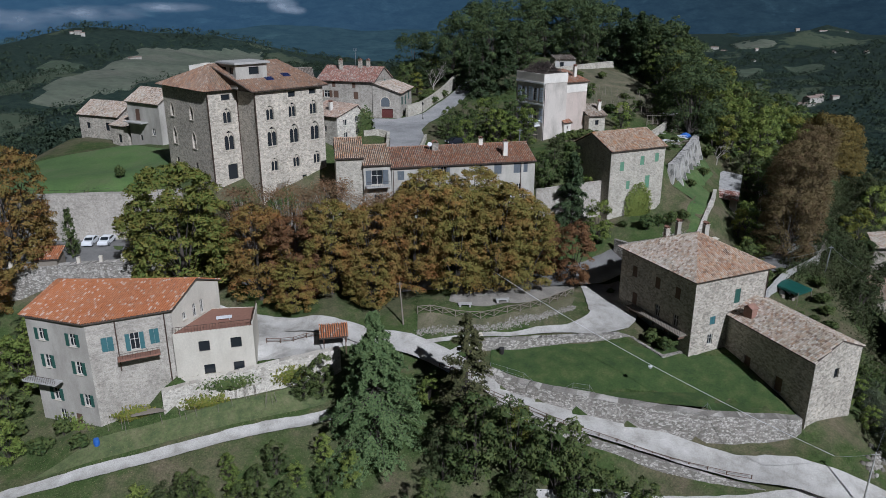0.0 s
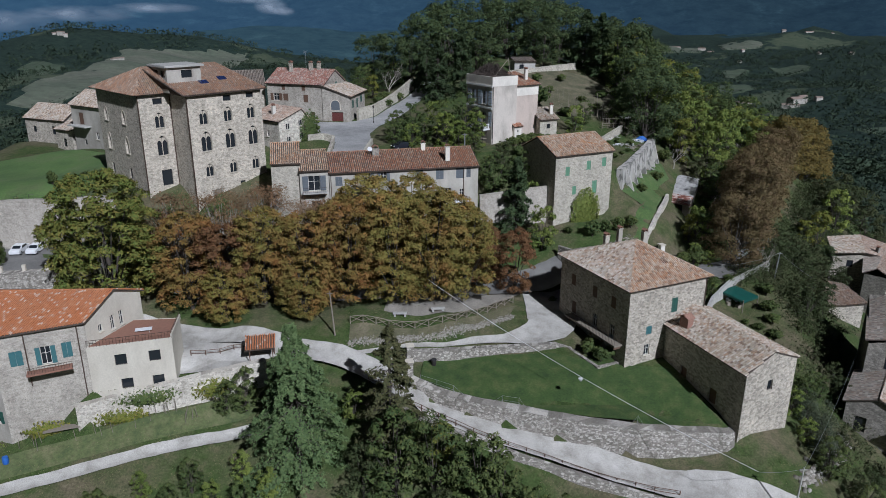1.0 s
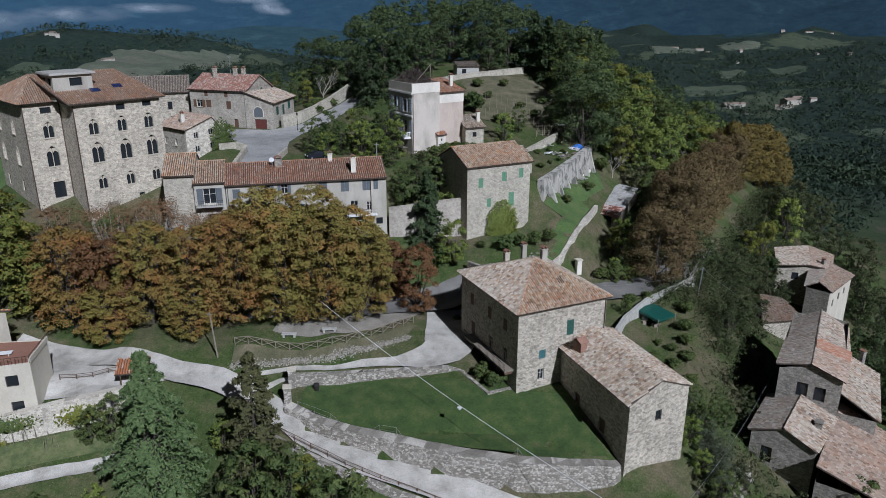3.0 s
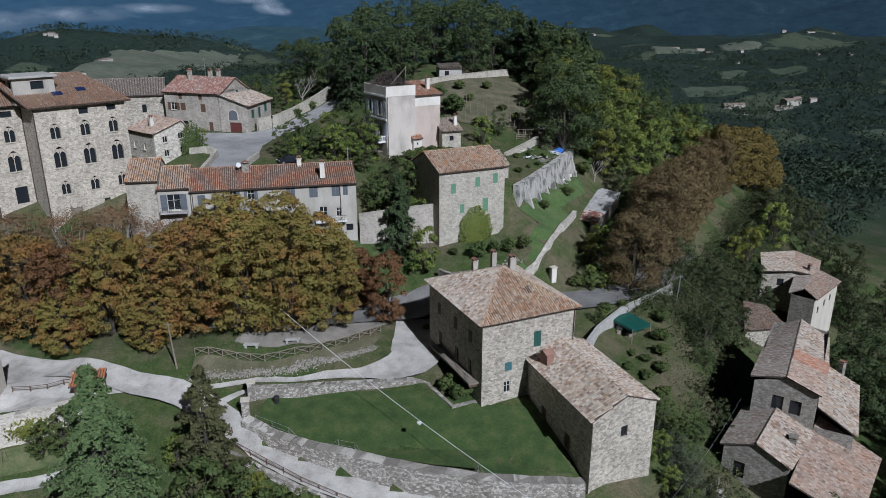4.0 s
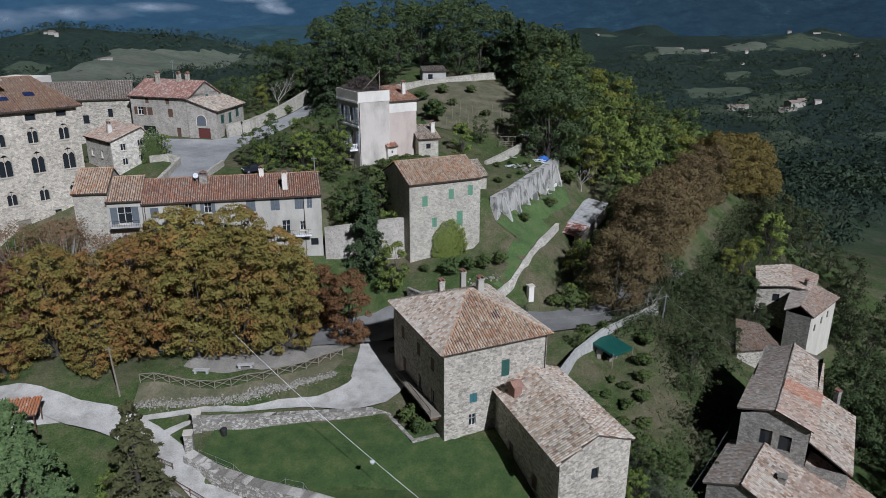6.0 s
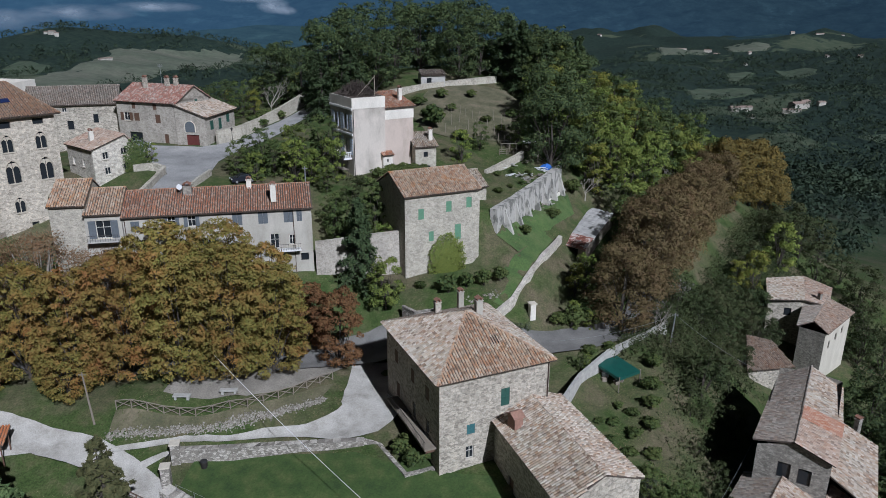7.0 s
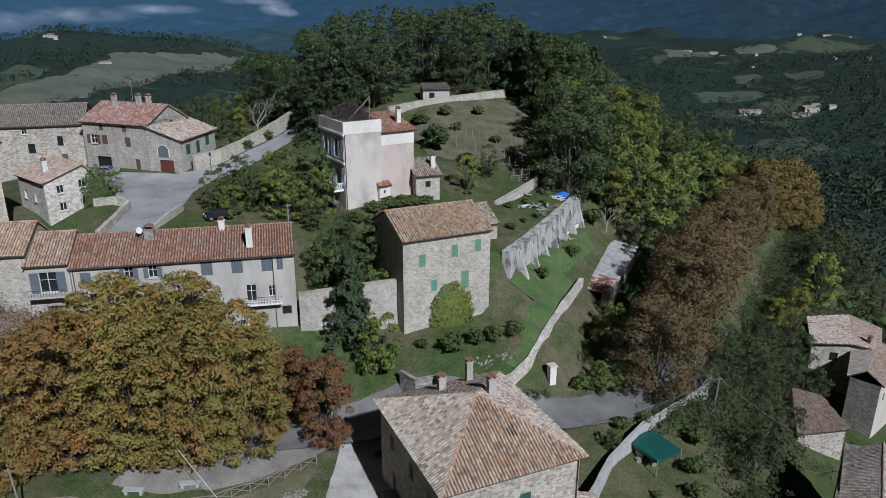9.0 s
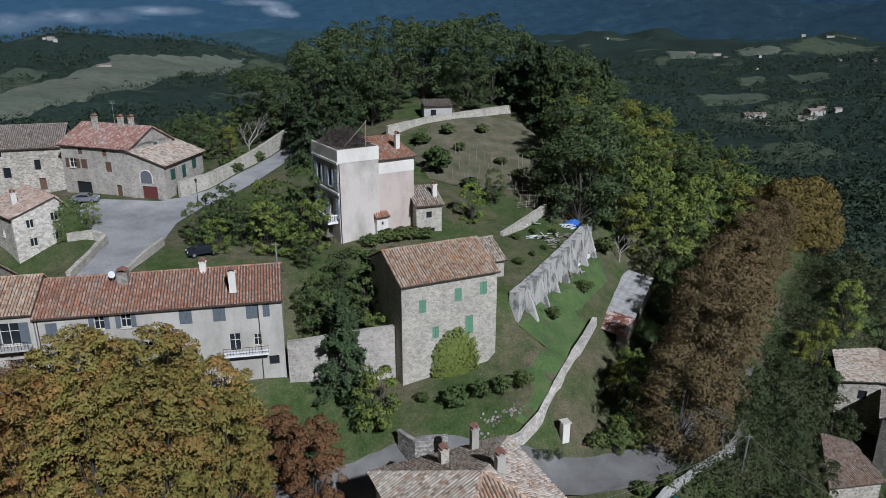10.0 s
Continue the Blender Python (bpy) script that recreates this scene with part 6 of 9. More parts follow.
stone_wall("plaza_wall", [(-4.9, 136.2), (-3.9, 143), (-3.5, 149)], 0.4, "pale stone", "low stone wall at the square's edge", batter=0.03, rel=0.9)
stone_wall("high_wall", [(-84, 124.5, 26.4), (-62, 125.6, 26.8), (-50, 126.3, 27.2), (-47, 126.8, 27.4)], 1.2, "patched stone", "high stone wall below the field", batter=0.04, cap=False)
stone_wall("parapet_wall", [(-78, 107.5, 18.6), (-62, 109.9, 19.0), (-46, 112.3, 19.3)], 1.1, "dry wall", "stone parapet of the parking terrace", batter=0.05)
for k in range(9):
    q = Vector((-76 + 3.4 * k, 107.8 + 0.51 * k, 18.7 + 0.07 * k))
    g = thing("parapet_post", q, "pale square post on the parking parapet", "post", "parapet posts")
    b = bmesh.new()
    box(b, q + Vector((0, 0, 0.55)), (0.5, 0.5, 1.2), 8)
    part("shaft", b, "travertine", g)
stone_wall("terrace_wall", [(-39.0, 88.5, 8.4), (-27, 92.4, 10.0), (-22, 94.4, 10.4), (-15.5, 97.4, 10.6)], 1.0, "light stone", "stone terrace wall above the kitchen garden", batter=0.05, cap=False)
stone_wall("hill_wall", [(24, 196, 41.0), (32, 204, 41.6), (44.2, 213.5, 42.0), (50, 219, 42.0)], 0.6, "pale stone", "old stone wall on the hilltop", batter=0.05)
stone_wall("road_bank_wall", [(4.6, 90.6, 6.8), (14, 85.7, 5.2), (23, 82.6, 3.4), (36.3, 78.0, 1.5), (41, 77.0, 0.9)], 0.5, "dry wall", "stone bank wall under the lane", batter=0.3, cap=False)
stone_wall("step_wall", [(36.5, 122.6, 18.9), (33, 121.8, 18.6), (31, 124, 18.6)], 0.4, "dry wall", "low dry-stone garden edging", batter=0.05)


# ---- trees ----
def leaf_set(name, stops, patch=None, amount=0.35, scale=0.35):
    dim = lambda st: [(p, tuple(0.72 * v for v in c)) for p, c in st] if st else None
    island_mat(name, dim(stops), 0.75, 0.35, scale, dim(patch), amount, 0.12)


leaf_set("chestnut brown", [(0, (0.232, 0.122, 0.045)), (0.3, (0.355, 0.175, 0.054)), (0.55, (0.273, 0.201, 0.054)), (0.8, (0.465, 0.228, 0.073)), (1, (0.178, 0.189, 0.045))], [(0.35, (0.355, 0.146, 0.050)), (0.5, (0.273, 0.214, 0.054)), (0.65, (0.204, 0.228, 0.050))], 0.5)
leaf_set("chestnut olive", [(0, (0.211, 0.173, 0.047)), (0.35, (0.365, 0.253, 0.065)), (0.6, (0.448, 0.243, 0.070)), (0.8, (0.262, 0.262, 0.061)), (1, (0.538, 0.352, 0.096))], [(0.36, (0.448, 0.211, 0.065)), (0.48, (0.301, 0.262, 0.064)), (0.62, (0.237, 0.282, 0.061))], 0.5)
leaf_set("chestnut thin", [(0, (0.22, 0.14, 0.08)), (0.4, (0.30, 0.17, 0.09)), (0.7, (0.24, 0.17, 0.09)), (1, (0.36, 0.24, 0.15))], [(0.4, (0.32, 0.16, 0.08)), (0.6, (0.24, 0.19, 0.09))], 0.4)
leaf_set("chestnut green", [(0, (0.114, 0.161, 0.034)), (0.4, (0.189, 0.250, 0.048)), (0.75, (0.277, 0.265, 0.053)), (1, (0.352, 0.292, 0.071))], [(0.4, (0.151, 0.206, 0.044)), (0.65, (0.302, 0.218, 0.048))], 0.35)
leaf_set("russet leaves", [(0, (0.156, 0.077, 0.035)), (0.4, (0.257, 0.122, 0.050)), (0.75, (0.183, 0.112, 0.050)), (1, (0.348, 0.189, 0.077))])
leaf_set("linden brown", [(0, (0.161, 0.111, 0.055)), (0.3, (0.210, 0.142, 0.065)), (0.55, (0.172, 0.136, 0.055)), (0.8, (0.232, 0.147, 0.065)), (1, (0.161, 0.142, 0.045))], [(0.38, (0.232, 0.147, 0.084)), (0.5, (0.172, 0.147, 0.055)), (0.65, (0.245, 0.185, 0.099))], 0.45)
leaf_set("golden leaves", [(0, (0.180, 0.130, 0.035)), (0.5, (0.264, 0.191, 0.042)), (1, (0.166, 0.156, 0.057))])
leaf_set("oak dark", [(0, (0.052, 0.084, 0.035)), (0.4, (0.081, 0.122, 0.045)), (0.8, (0.118, 0.158, 0.053)), (1, (0.155, 0.185, 0.062))])
leaf_set("wood green", [(0, (0.054, 0.098, 0.030)), (0.4, (0.093, 0.140, 0.040)), (0.8, (0.140, 0.185, 0.048)), (1, (0.202, 0.213, 0.065))], [(0.4, (0.067, 0.112, 0.034)), (0.6, (0.157, 0.179, 0.051))], 0.4, 0.09)
leaf_set("bright green", [(0, (0.127, 0.193, 0.040)), (0.5, (0.215, 0.292, 0.055)), (1, (0.314, 0.358, 0.083))], [(0.4, (0.143, 0.209, 0.044)), (0.62, (0.297, 0.319, 0.066))], 0.35, 0.12)
leaf_set("scrub leaves", [(0, (0.040, 0.066, 0.022)), (0.35, (0.070, 0.095, 0.031)), (0.6, (0.098, 0.108, 0.040)), (0.85, (0.060, 0.088, 0.031)), (1, (0.135, 0.120, 0.066))], [(0.36, (0.040, 0.068, 0.022)), (0.54, (0.085, 0.100, 0.035)), (0.70, (0.130, 0.112, 0.062))], 0.45, 0.11)
leaf_set("yellow green", [(0, (0.150, 0.185, 0.032)), (0.5, (0.229, 0.255, 0.042)), (1, (0.299, 0.264, 0.053))])
leaf_set("olive leaves", [(0, (0.075, 0.10, 0.055)), (0.5, (0.12, 0.15, 0.085)), (1, (0.17, 0.19, 0.12))])
leaf_set("conifer needles", [(0, (0.050, 0.084, 0.036)), (0.5, (0.079, 0.121, 0.048)), (1, (0.116, 0.157, 0.063))])
leaf_set("cedar needles", [(0, (0.101, 0.164, 0.063)), (0.5, (0.156, 0.232, 0.086)), (1, (0.216, 0.288, 0.111))])
leaf_set("olive needles", [(0, (0.094, 0.106, 0.043)), (0.5, (0.144, 0.150, 0.060)), (1, (0.200, 0.188, 0.081))])
leaf_set("grass tufts", [(0, (0.085, 0.135, 0.034)), (0.4, (0.135, 0.186, 0.051)), (0.7, (0.237, 0.220, 0.101)), (1, (0.304, 0.254, 0.152))])
island_mat("loose stones", [(0, (0.13, 0.12, 0.095)), (0.5, (0.24, 0.22, 0.185)), (1, (0.36, 0.34, 0.30))], 0.9, 0.1)


def leaf_quads(r, pos, out, size, droop=0.0, long=1.25, three=False):
    """Pointed leaf sprays at positions, loosely facing out."""
    n = len(pos)
    nr = out * 0.7 + r.normal(size=(n, 3)) * 0.55 + np.array([0, 0, 0.35])
    nr *= np.where((nr * out).sum(1, keepdims=True) < 0, -1.0, 1.0)
    nr /= np.linalg.norm(nr, axis=1, keepdims=True) + 1e-9
    t = r.normal(size=(n, 3)) + np.array([0, 0, -droop])
    t -= nr * (t * nr).sum(1, keepdims=True)
    t /= np.linalg.norm(t, axis=1, keepdims=True) + 1e-9
    b = np.cross(nr, t)
    s = (size * r.uniform(0.6, 1.35, n))[:, None]
    V = np.stack([pos - t * s * 0.5 * long, pos - b * s * 0.42 - t * s * 0.05, pos + t * s * 0.5 * long, pos + b * s * 0.42 - t * s * 0.05], 1)
    V[:, 1] += nr * s * 0.08
    V[:, 3] += nr * s * 0.08
    if three:
        V = np.stack([V[:, 0], V[:, 1] * 0.7 + V[:, 2] * 0.3, V[:, 2] * 0.4 + V[:, 3] * 0.6], 1)
        return V.reshape(-1, 3), np.arange(3 * n).reshape(n, 3)
    return V.reshape(-1, 3), np.arange(4 * n).reshape(n, 4)


def softened(V, out, k=0.6):
    """Shading normals of leaf sprays that lean to the round of their clump."""
    m = len(V) // len(out)
    q = V.reshape(-1, m, 3)
    g = np.cross(q[:, 1] - q[:, 0], q[:, 2] - q[:, 0])
    g /= np.linalg.norm(g, axis=1, keepdims=True) + 1e-9
    n = out / (np.linalg.norm(out, axis=1, keepdims=True) + 1e-9) * k + g * (1 - k)
    n /= np.linalg.norm(n, axis=1, keepdims=True) + 1e-9
    return np.repeat(n, m, 0)


def crown_points(r, blobs, n, loose=False):
    c = np.array([b[:3] for b in blobs])
    rad = np.array([b[3] for b in blobs])
    k = r.choice(len(blobs), n, p=rad ** 2 / (rad ** 2).sum())
    d = r.normal(size=(n, 3))
    d /= np.linalg.norm(d, axis=1, keepdims=True)
    d[:, 2] = np.where(d[:, 2] < -0.35, -d[:, 2] * 0.6, d[:, 2])
    rr = rad[k] * ((0.25 + 0.95 * r.uniform(0, 1, n)) if loose else (0.55 + 0.5 * r.uniform(0, 1, n) ** 0.6))
    p = c[k] + d * rr[:, None] * np.array([1, 1, 0.85])
    return p, d


def broadleaf(name, h, rad, base, n, size, mat, seed, label, cat="tree", blobs_n=24, bark="bark", squash=1.0, full=False, loose=False, three=False, clump=(0.26, 0.42), skin=(0.25, 0.8)):
    """A tree at the origin: trunk and limbs, and a crown of leaf sprays in uneven clumps."""
    r = np.random.RandomState(seed)
    ob = thing(name, (0, 0, 0), label, cat)
    mid, half = (base + h) / 2, (h - base) / 2
    blobs = []
    for k in range(blobs_n):
        d = r.normal(size=3)
        d /= np.linalg.norm(d)
        q = r.uniform(0.35, 0.78)
        b = rad * r.uniform(*clump)
        if full:
            z = r.uniform(base + b * 0.5, h - b * 0.8)
            w = math.sqrt(max(0.05, 1 - abs((z - mid * 0.9) / (h - mid * 0.9)) ** 2.6)) * rad * r.uniform(*skin) ** 0.7
            a = r.uniform(0, math.tau)
            blobs.append((math.cos(a) * w, math.sin(a) * w, z, b))
        else:
            blobs.append((d[0] * rad * q, d[1] * rad * q, mid + d[2] * half * q * squash + 0.1 * half, b))
    bm = bmesh.new()
    j = r.uniform(-0.3, 0.3, 4)
    tube(bm, [(0, 0, -0.8), (j[0] * 0.3, j[1] * 0.3, base * 0.6), (j[0], j[1], base + half * 0.5), (j[2], j[3], base + half * 1.2)], [0.028 * h, 0.021 * h, 0.014 * h, 0.004 * h], 8)
    for b in (blobs if loose else blobs[::max(2, len(blobs) // 12)]):
        z0 = base * r.uniform(0.7, 1.2)
        tube(bm, [(j[0] * 0.4, j[1] * 0.4, z0), (b[0] * 0.5, b[1] * 0.5, z0 + (b[2] - z0) * 0.6), b[:3]], [0.007 * h, 0.005 * h, 0.0015 * h], 4, False)
    part("trunk", bm, bark, ob, smooth=True)
    p, d = crown_points(r, blobs, n, loose)
    V, F = leaf_quads(r, p, d, size, three=three)
    whole = (p - np.array([0, 0, mid])) / np.array([rad, rad, half])
    mesh_np("crown", V, F, mat, ob, soft=softened(V, d + 0.45 * whole, 0.5))
    return ob


def conifer(name, h, rad, base, n, size, mat, seed, label, droop=0.35, tiers=16, power=0.85):
    r = np.random.RandomState(seed)
    ob = thing(name, (0, 0, 0), label, "tree")
    bm = bmesh.new()
    tube(bm, [(0, 0, -0.8), (0, 0, h * 0.5), (0, 0, h * 0.98)], [0.018 * h, 0.011 * h, 0.002 * h], 8)
    P, D = [], []
    per = n // (tiers * 7)
    for i in range(tiers):
        z = base + (h - base) * (i / tiers) ** 0.9
        ln = rad * (1 - (z - base) / (h - base)) ** power * r.uniform(0.8, 1.1) + 0.25
        for k in range(7):
            a = r.uniform(0, math.tau)
            l2 = ln * r.uniform(0.7, 1.12)
            e = np.array([math.cos(a) * l2, math.sin(a) * l2, z - droop * l2 * r.uniform(0.5, 1.2)])
            s = np.array([0, 0, z + 0.1 * l2])
            tube(bm, [s, e], [0.004 * h, 0.001 * h], 3, False)
            t = r.uniform(0.15, 1.0, per) ** 0.7
            side = np.array([-math.sin(a), math.cos(a), 0])
            q = s + (e - s) * t[:, None] + side * (r.normal(size=per) * 0.22 * l2 * (1.1 - t))[:, None] + np.array([0, 0, 1]) * (r.normal(size=per) * 0.16)[:, None]
            P.append(q)
            D.append(np.tile(np.array([math.cos(a) * 0.4, math.sin(a) * 0.4, 0.8]), (per, 1)))
    part("trunk", bm, "bark", ob)
    V, F = leaf_quads(r, np.concatenate(P), np.concatenate(D), size, 0.9, 1.7, True)
    mesh_np("crown", V, F, mat, ob, soft=softened(V, np.concatenate(D), 0.4))
    return ob


def bare_tree(name, h, seed, label, bark="pale bark"):
    r = random.Random(seed)
    ob = thing(name, (0, 0, 0), label, "tree")
    bm = bmesh.new()

    def grow(p, d, ln, rd, depth):
        e = p + d * ln
        tube(bm, [p, p + d * ln * 0.5 + Vector((r.uniform(-1, 1), r.uniform(-1, 1), 0)) * ln * 0.06, e], [rd, rd * 0.85, rd * 0.6], 5 if depth > 2 else 3, False)
        if depth:
            for k in range(3 if depth > 1 else 4):
                q = (d + Vector((r.uniform(-1, 1), r.uniform(-1, 1), r.uniform(-0.2, 0.8))) * 0.75).normalized()
                grow(p + d * ln * r.uniform(0.55, 1.0), q, ln * r.uniform(0.55, 0.78), rd * 0.55, depth - 1)
    grow(Vector((0, 0, -0.5)), Vector((0.03, 0.02, 1)), h * 0.36, 0.018 * h, 5)
    part("trunk", bm, bark, ob)
    return ob


def place(ob, x, y, s=1.0, turn=0.0, sz=None, dz=0.0, label="", group=""):
    m = pose(x, y, gz(x, y) - 0.15 + dz, 0, 0, turn) @ Matrix.Diagonal((s, s, sz or s, 1))
    ob.matrix_basis = m
    return tagged(ob, label, group=group)


def again(ob, x, y, s=1.0, turn=0.0, sz=None, dz=0.0, label=""):
    o = copy_thing(ob, pose(0, 0, 0))
    o.matrix_basis = pose(x, y, gz(x, y) - 0.15 + dz, 0, 0, turn) @ Matrix.Diagonal((s, s, sz or s, 1))
    return tagged(o, label)


# chestnuts on the terrace
G = "chestnuts on the terrace"
ca = broadleaf("chestnut_tree", 18.5, 6.0, 0.7, 23500, 0.40, "chestnut brown", 1, "broad chestnut tree in brown autumn leaf", blobs_n=330, full=True, three=True, clump=(0.09, 0.18), skin=(0.5, 1.0))
cb = broadleaf("chestnut_tree", 18.5, 6.0, 0.7, 23500, 0.40, "chestnut olive", 2, "broad chestnut tree turning olive and rust", blobs_n=330, full=True, three=True, clump=(0.09, 0.18), skin=(0.5, 1.0))
cc = broadleaf("chestnut_tree", 18.5, 6.2, 0.7, 34000, 0.42, "chestnut green", 3, "broad chestnut tree still half green", blobs_n=330, full=True, three=True, clump=(0.09, 0.18), skin=(0.5, 1.0))
cd = broadleaf("chestnut_tree", 15.0, 4.8, 0.8, 13000, 0.40, "russet leaves", 4, "chestnut tree in deep russet leaf", blobs_n=110, full=True, three=True, clump=(0.13, 0.24), skin=(0.45, 0.95))
ct = broadleaf("chestnut_tree", 18.5, 5.8, 1.0, 9000, 0.36, "chestnut thin", 5, "chestnut tree gone thin, its pale twigs showing", blobs_n=110, full=True, loose=True, three=True, bark="pale bark")
place(ct, -26.5, 119.8, 0.9, 250, 0.86, group=G)
place(cc, -42.8, 111.5, 1.34, 20, 1.2, group=G)
place(ca, -30.5, 112.5, 0.92, 50, 0.90, group=G)
place(cd, -24.5, 111.0, 1.0, 10, 1.03, group=G)
place(cb, 9.0, 112.5, 1.0, 130, 0.99, group=G)
for ob, x, y, s, t, z in ((cb, -18.5, 112.8, 0.9, 80, 0.88), (ca, -11.5, 112.0, 0.92, 150, 0.90), (ca, -4.8, 113.0, 0.95, 210, 0.97), (cb, 2.4, 112.0, 0.97, 290, 0.99), (cb, 14.0, 114.0, 0.82, 30, 0.84),
                          (ct, -33.5, 119.0, 0.9, 200, 0.86), (ct, -19.0, 119.6, 0.9, 20, 0.84), (ct, -11.0, 119.6, 0.92, 330, 0.82), (cb, -2.5, 120.4, 0.95, 100, 0.93), (cb, 5.5, 120.2, 0.98, 60, 0.98), (cb, 12.0, 119.0, 0.85, 170, 0.86), (cd, 17.0, 119.5, 0.85, 300, 0.7), (cd, 22.6, 117.2, 0.72, 200, 0.78), (cb, -11.5, 109.2, 0.6, 200, 0.5), (cb, -24.0, 108.8, 0.6, 90, 0.5)):
    again(ob, x, y, s, t, z)
again(ca, -69.5, 110.5, 1.1, 40, 1.15)
again(ca, -72.5, 104.0, 0.9, 140, 0.9)

# linden row beside the right-hand road
la = broadleaf("linden_tree", 17.0, 5.8, 1.2, 15000, 0.42, "linden brown", 11, "large linden with thinning brown leaves", blobs_n=120, full=True, three=True, clump=(0.16, 0.30), skin=(0.4, 0.98))
lb = broadleaf("linden_tree", 16.0, 5.0, 0.8, 9000, 0.55, "golden leaves", 12, "linden in golden autumn leaf", blobs_n=44, full=True, three=True)
place(la, 64.3, 128.5, 0.92, 0, 0.86)
for x, y, s, t in ((69.5, 137, 1.05, 60), (74, 147, 1.1, 130), (79.5, 157, 1.08, 200), (85, 168, 1.05, 270), (91.5, 179, 1.0, 320), (98.5, 189.5, 1.0, 40), (94.5, 184, 0.9, 100), (88, 173, 0.9, 190)):
    again(la, x, y, s, t)
place(lb, 105, 199, 1.12, 0)
for x, y, s, t in ((111.5, 207, 1.1, 80), (118.5, 215.5, 1.15, 160), (126, 225, 1.2, 230), (133, 235, 1.15, 300)):
    again(lb, x, y, s, t)

# conifers
ce = conifer("cedar_tree", 20.5, 8.4, 1.0, 30000, 0.40, "cedar needles", 21, "large blue-green cedar with drooping boughs", 0.42, 20, 0.75)
place(ce, -9.0, 85.5, 1.0, 0)
cf = conifer("fir_tree", 14.0, 4.8, 0.5, 10000, 0.42, "conifer needles", 22, "dark green fir tree", 0.3, 16, 0.8)
place(cf, 24.0, 130.4, 1.0, 0, 1.02)
cg = conifer("spruce_tree", 18.5, 5.2, 1.2, 9500, 0.42, "olive needles", 23, "thin olive spruce beside the lane", 0.2, 15, 0.75)
place(cg, 3.2, 86.5, 1.0, 0, 0.95)
for x, y, s, t in ((10, 187, 1.05, 50), (16, 190, 1.15, 200), (7, 197, 0.95, 100), (56, 214, 1.3, 10), (61, 206, 1.15, 70), (72, 224, 1.4, 150), (53, 221, 1.25, 250)):
    again(cf, x, y, s, t)

# oaks and mixed woods of the hill
oa = broadleaf("oak_tree", 17.0, 6.8, 0.9, 7500, 0.56, "oak dark", 31, "dark evergreen oak in the hilltop wood", blobs_n=90, three=True, full=True, clump=(0.14, 0.27), skin=(0.4, 0.95))
ob_ = broadleaf("oak_tree", 15.0, 5.4, 0.9, 6500, 0.54, "oak dark", 32, "dark evergreen oak with a ragged crown", blobs_n=80, three=True, full=True, clump=(0.15, 0.28), skin=(0.4, 0.95))
wa = broadleaf("wood_tree", 15.0, 4.6, 0.5, 2900, 0.67, "wood green", 33, "green broadleaf tree on the wooded slope", blobs_n=70, three=True, full=True, clump=(0.15, 0.28), skin=(0.4, 0.95))
wb = broadleaf("wood_tree", 13.0, 4.2, 0.4, 2500, 0.62, "bright green", 34, "fresh green broadleaf tree on the slope", blobs_n=64, three=True, full=True, clump=(0.15, 0.28), skin=(0.4, 0.95))
ws = broadleaf("wood_tree", 13.0, 4.8, 0.3, 2000, 0.62, "scrub leaves", 38, "low green tree in the scrub of the slope", blobs_n=36, three=True, full=True, clump=(0.18, 0.32), skin=(0.35, 0.95))
place(ws, 78.0, 150.0, 0.5, 0)
wc = broadleaf("wood_tree", 14.0, 3.4, 0.6, 2600, 0.54, "yellow green", 35, "yellowing slender tree on the slope", blobs_n=26, three=True, full=True)
og = broadleaf("olive_tree", 13.0, 4.8, 0.5, 3600, 0.46, "olive leaves", 37, "grey-green olive tree beside the stone house", blobs_n=34, three=True, full=True)
place(og, 62.2, 87.5, 0.42, 0)
wd = bare_tree("bare_tree", 11.0, 36, "leafless grey tree among the woods")
place(oa, 12, 206, 1.0, 0), place(ob_, 24, 214, 1.05, 0), place(wa, 66, 196, 1.0, 0), place(wb, 62, 182, 0.9, 0), place(wc, 62, 199, 1.0, 0), place(wd, -2.5, 192, 1.0, 0)
rw = random.Random(5)
for x, y, s in ((3, 203, 0.95), (20, 204, 1.0), (30, 222, 1.05), (38, 224, 1.1), (47, 226, 1.0), (15, 216, 1.05), (34, 234, 1.15), (44, 238, 1.15), (24, 230, 1.1), (54, 232, 1.05), (6, 216, 1.0), (-2, 208, 0.85), (14, 228, 1.1), (28, 242, 1.1), (50, 244, 1.1), (63, 240, 1.1), (4, 230, 1.0), (-8, 218, 0.85), (40, 216, 0.8)):
    again(rw.choice((oa, oa, ob_)), x + rw.uniform(-1, 1), y + rw.uniform(-1, 1), s, rw.uniform(0, 360))


def wood(x0, x1, y0, y1, step, kinds, s0, s1, keep=None):
    """Trees on a jittered grid over a stretch of slope."""
    y = y0
    while y < y1:
        x = x0
        while x < x1:
            px, py = x + rw.uniform(-0.45, 0.45) * step, y + rw.uniform(-0.45, 0.45) * step
            if keep is None or keep(px, py):
                s = rw.uniform(s0, s1)
                again(rw.choice(kinds), px, py, s, rw.uniform(0, 360), s * rw.uniform(0.85, 1.1))
            x += step
        y += step


def clear_of_row(x, y):
    return abs(x - (64.3 + (y - 128.5) * 0.64)) > 8.5


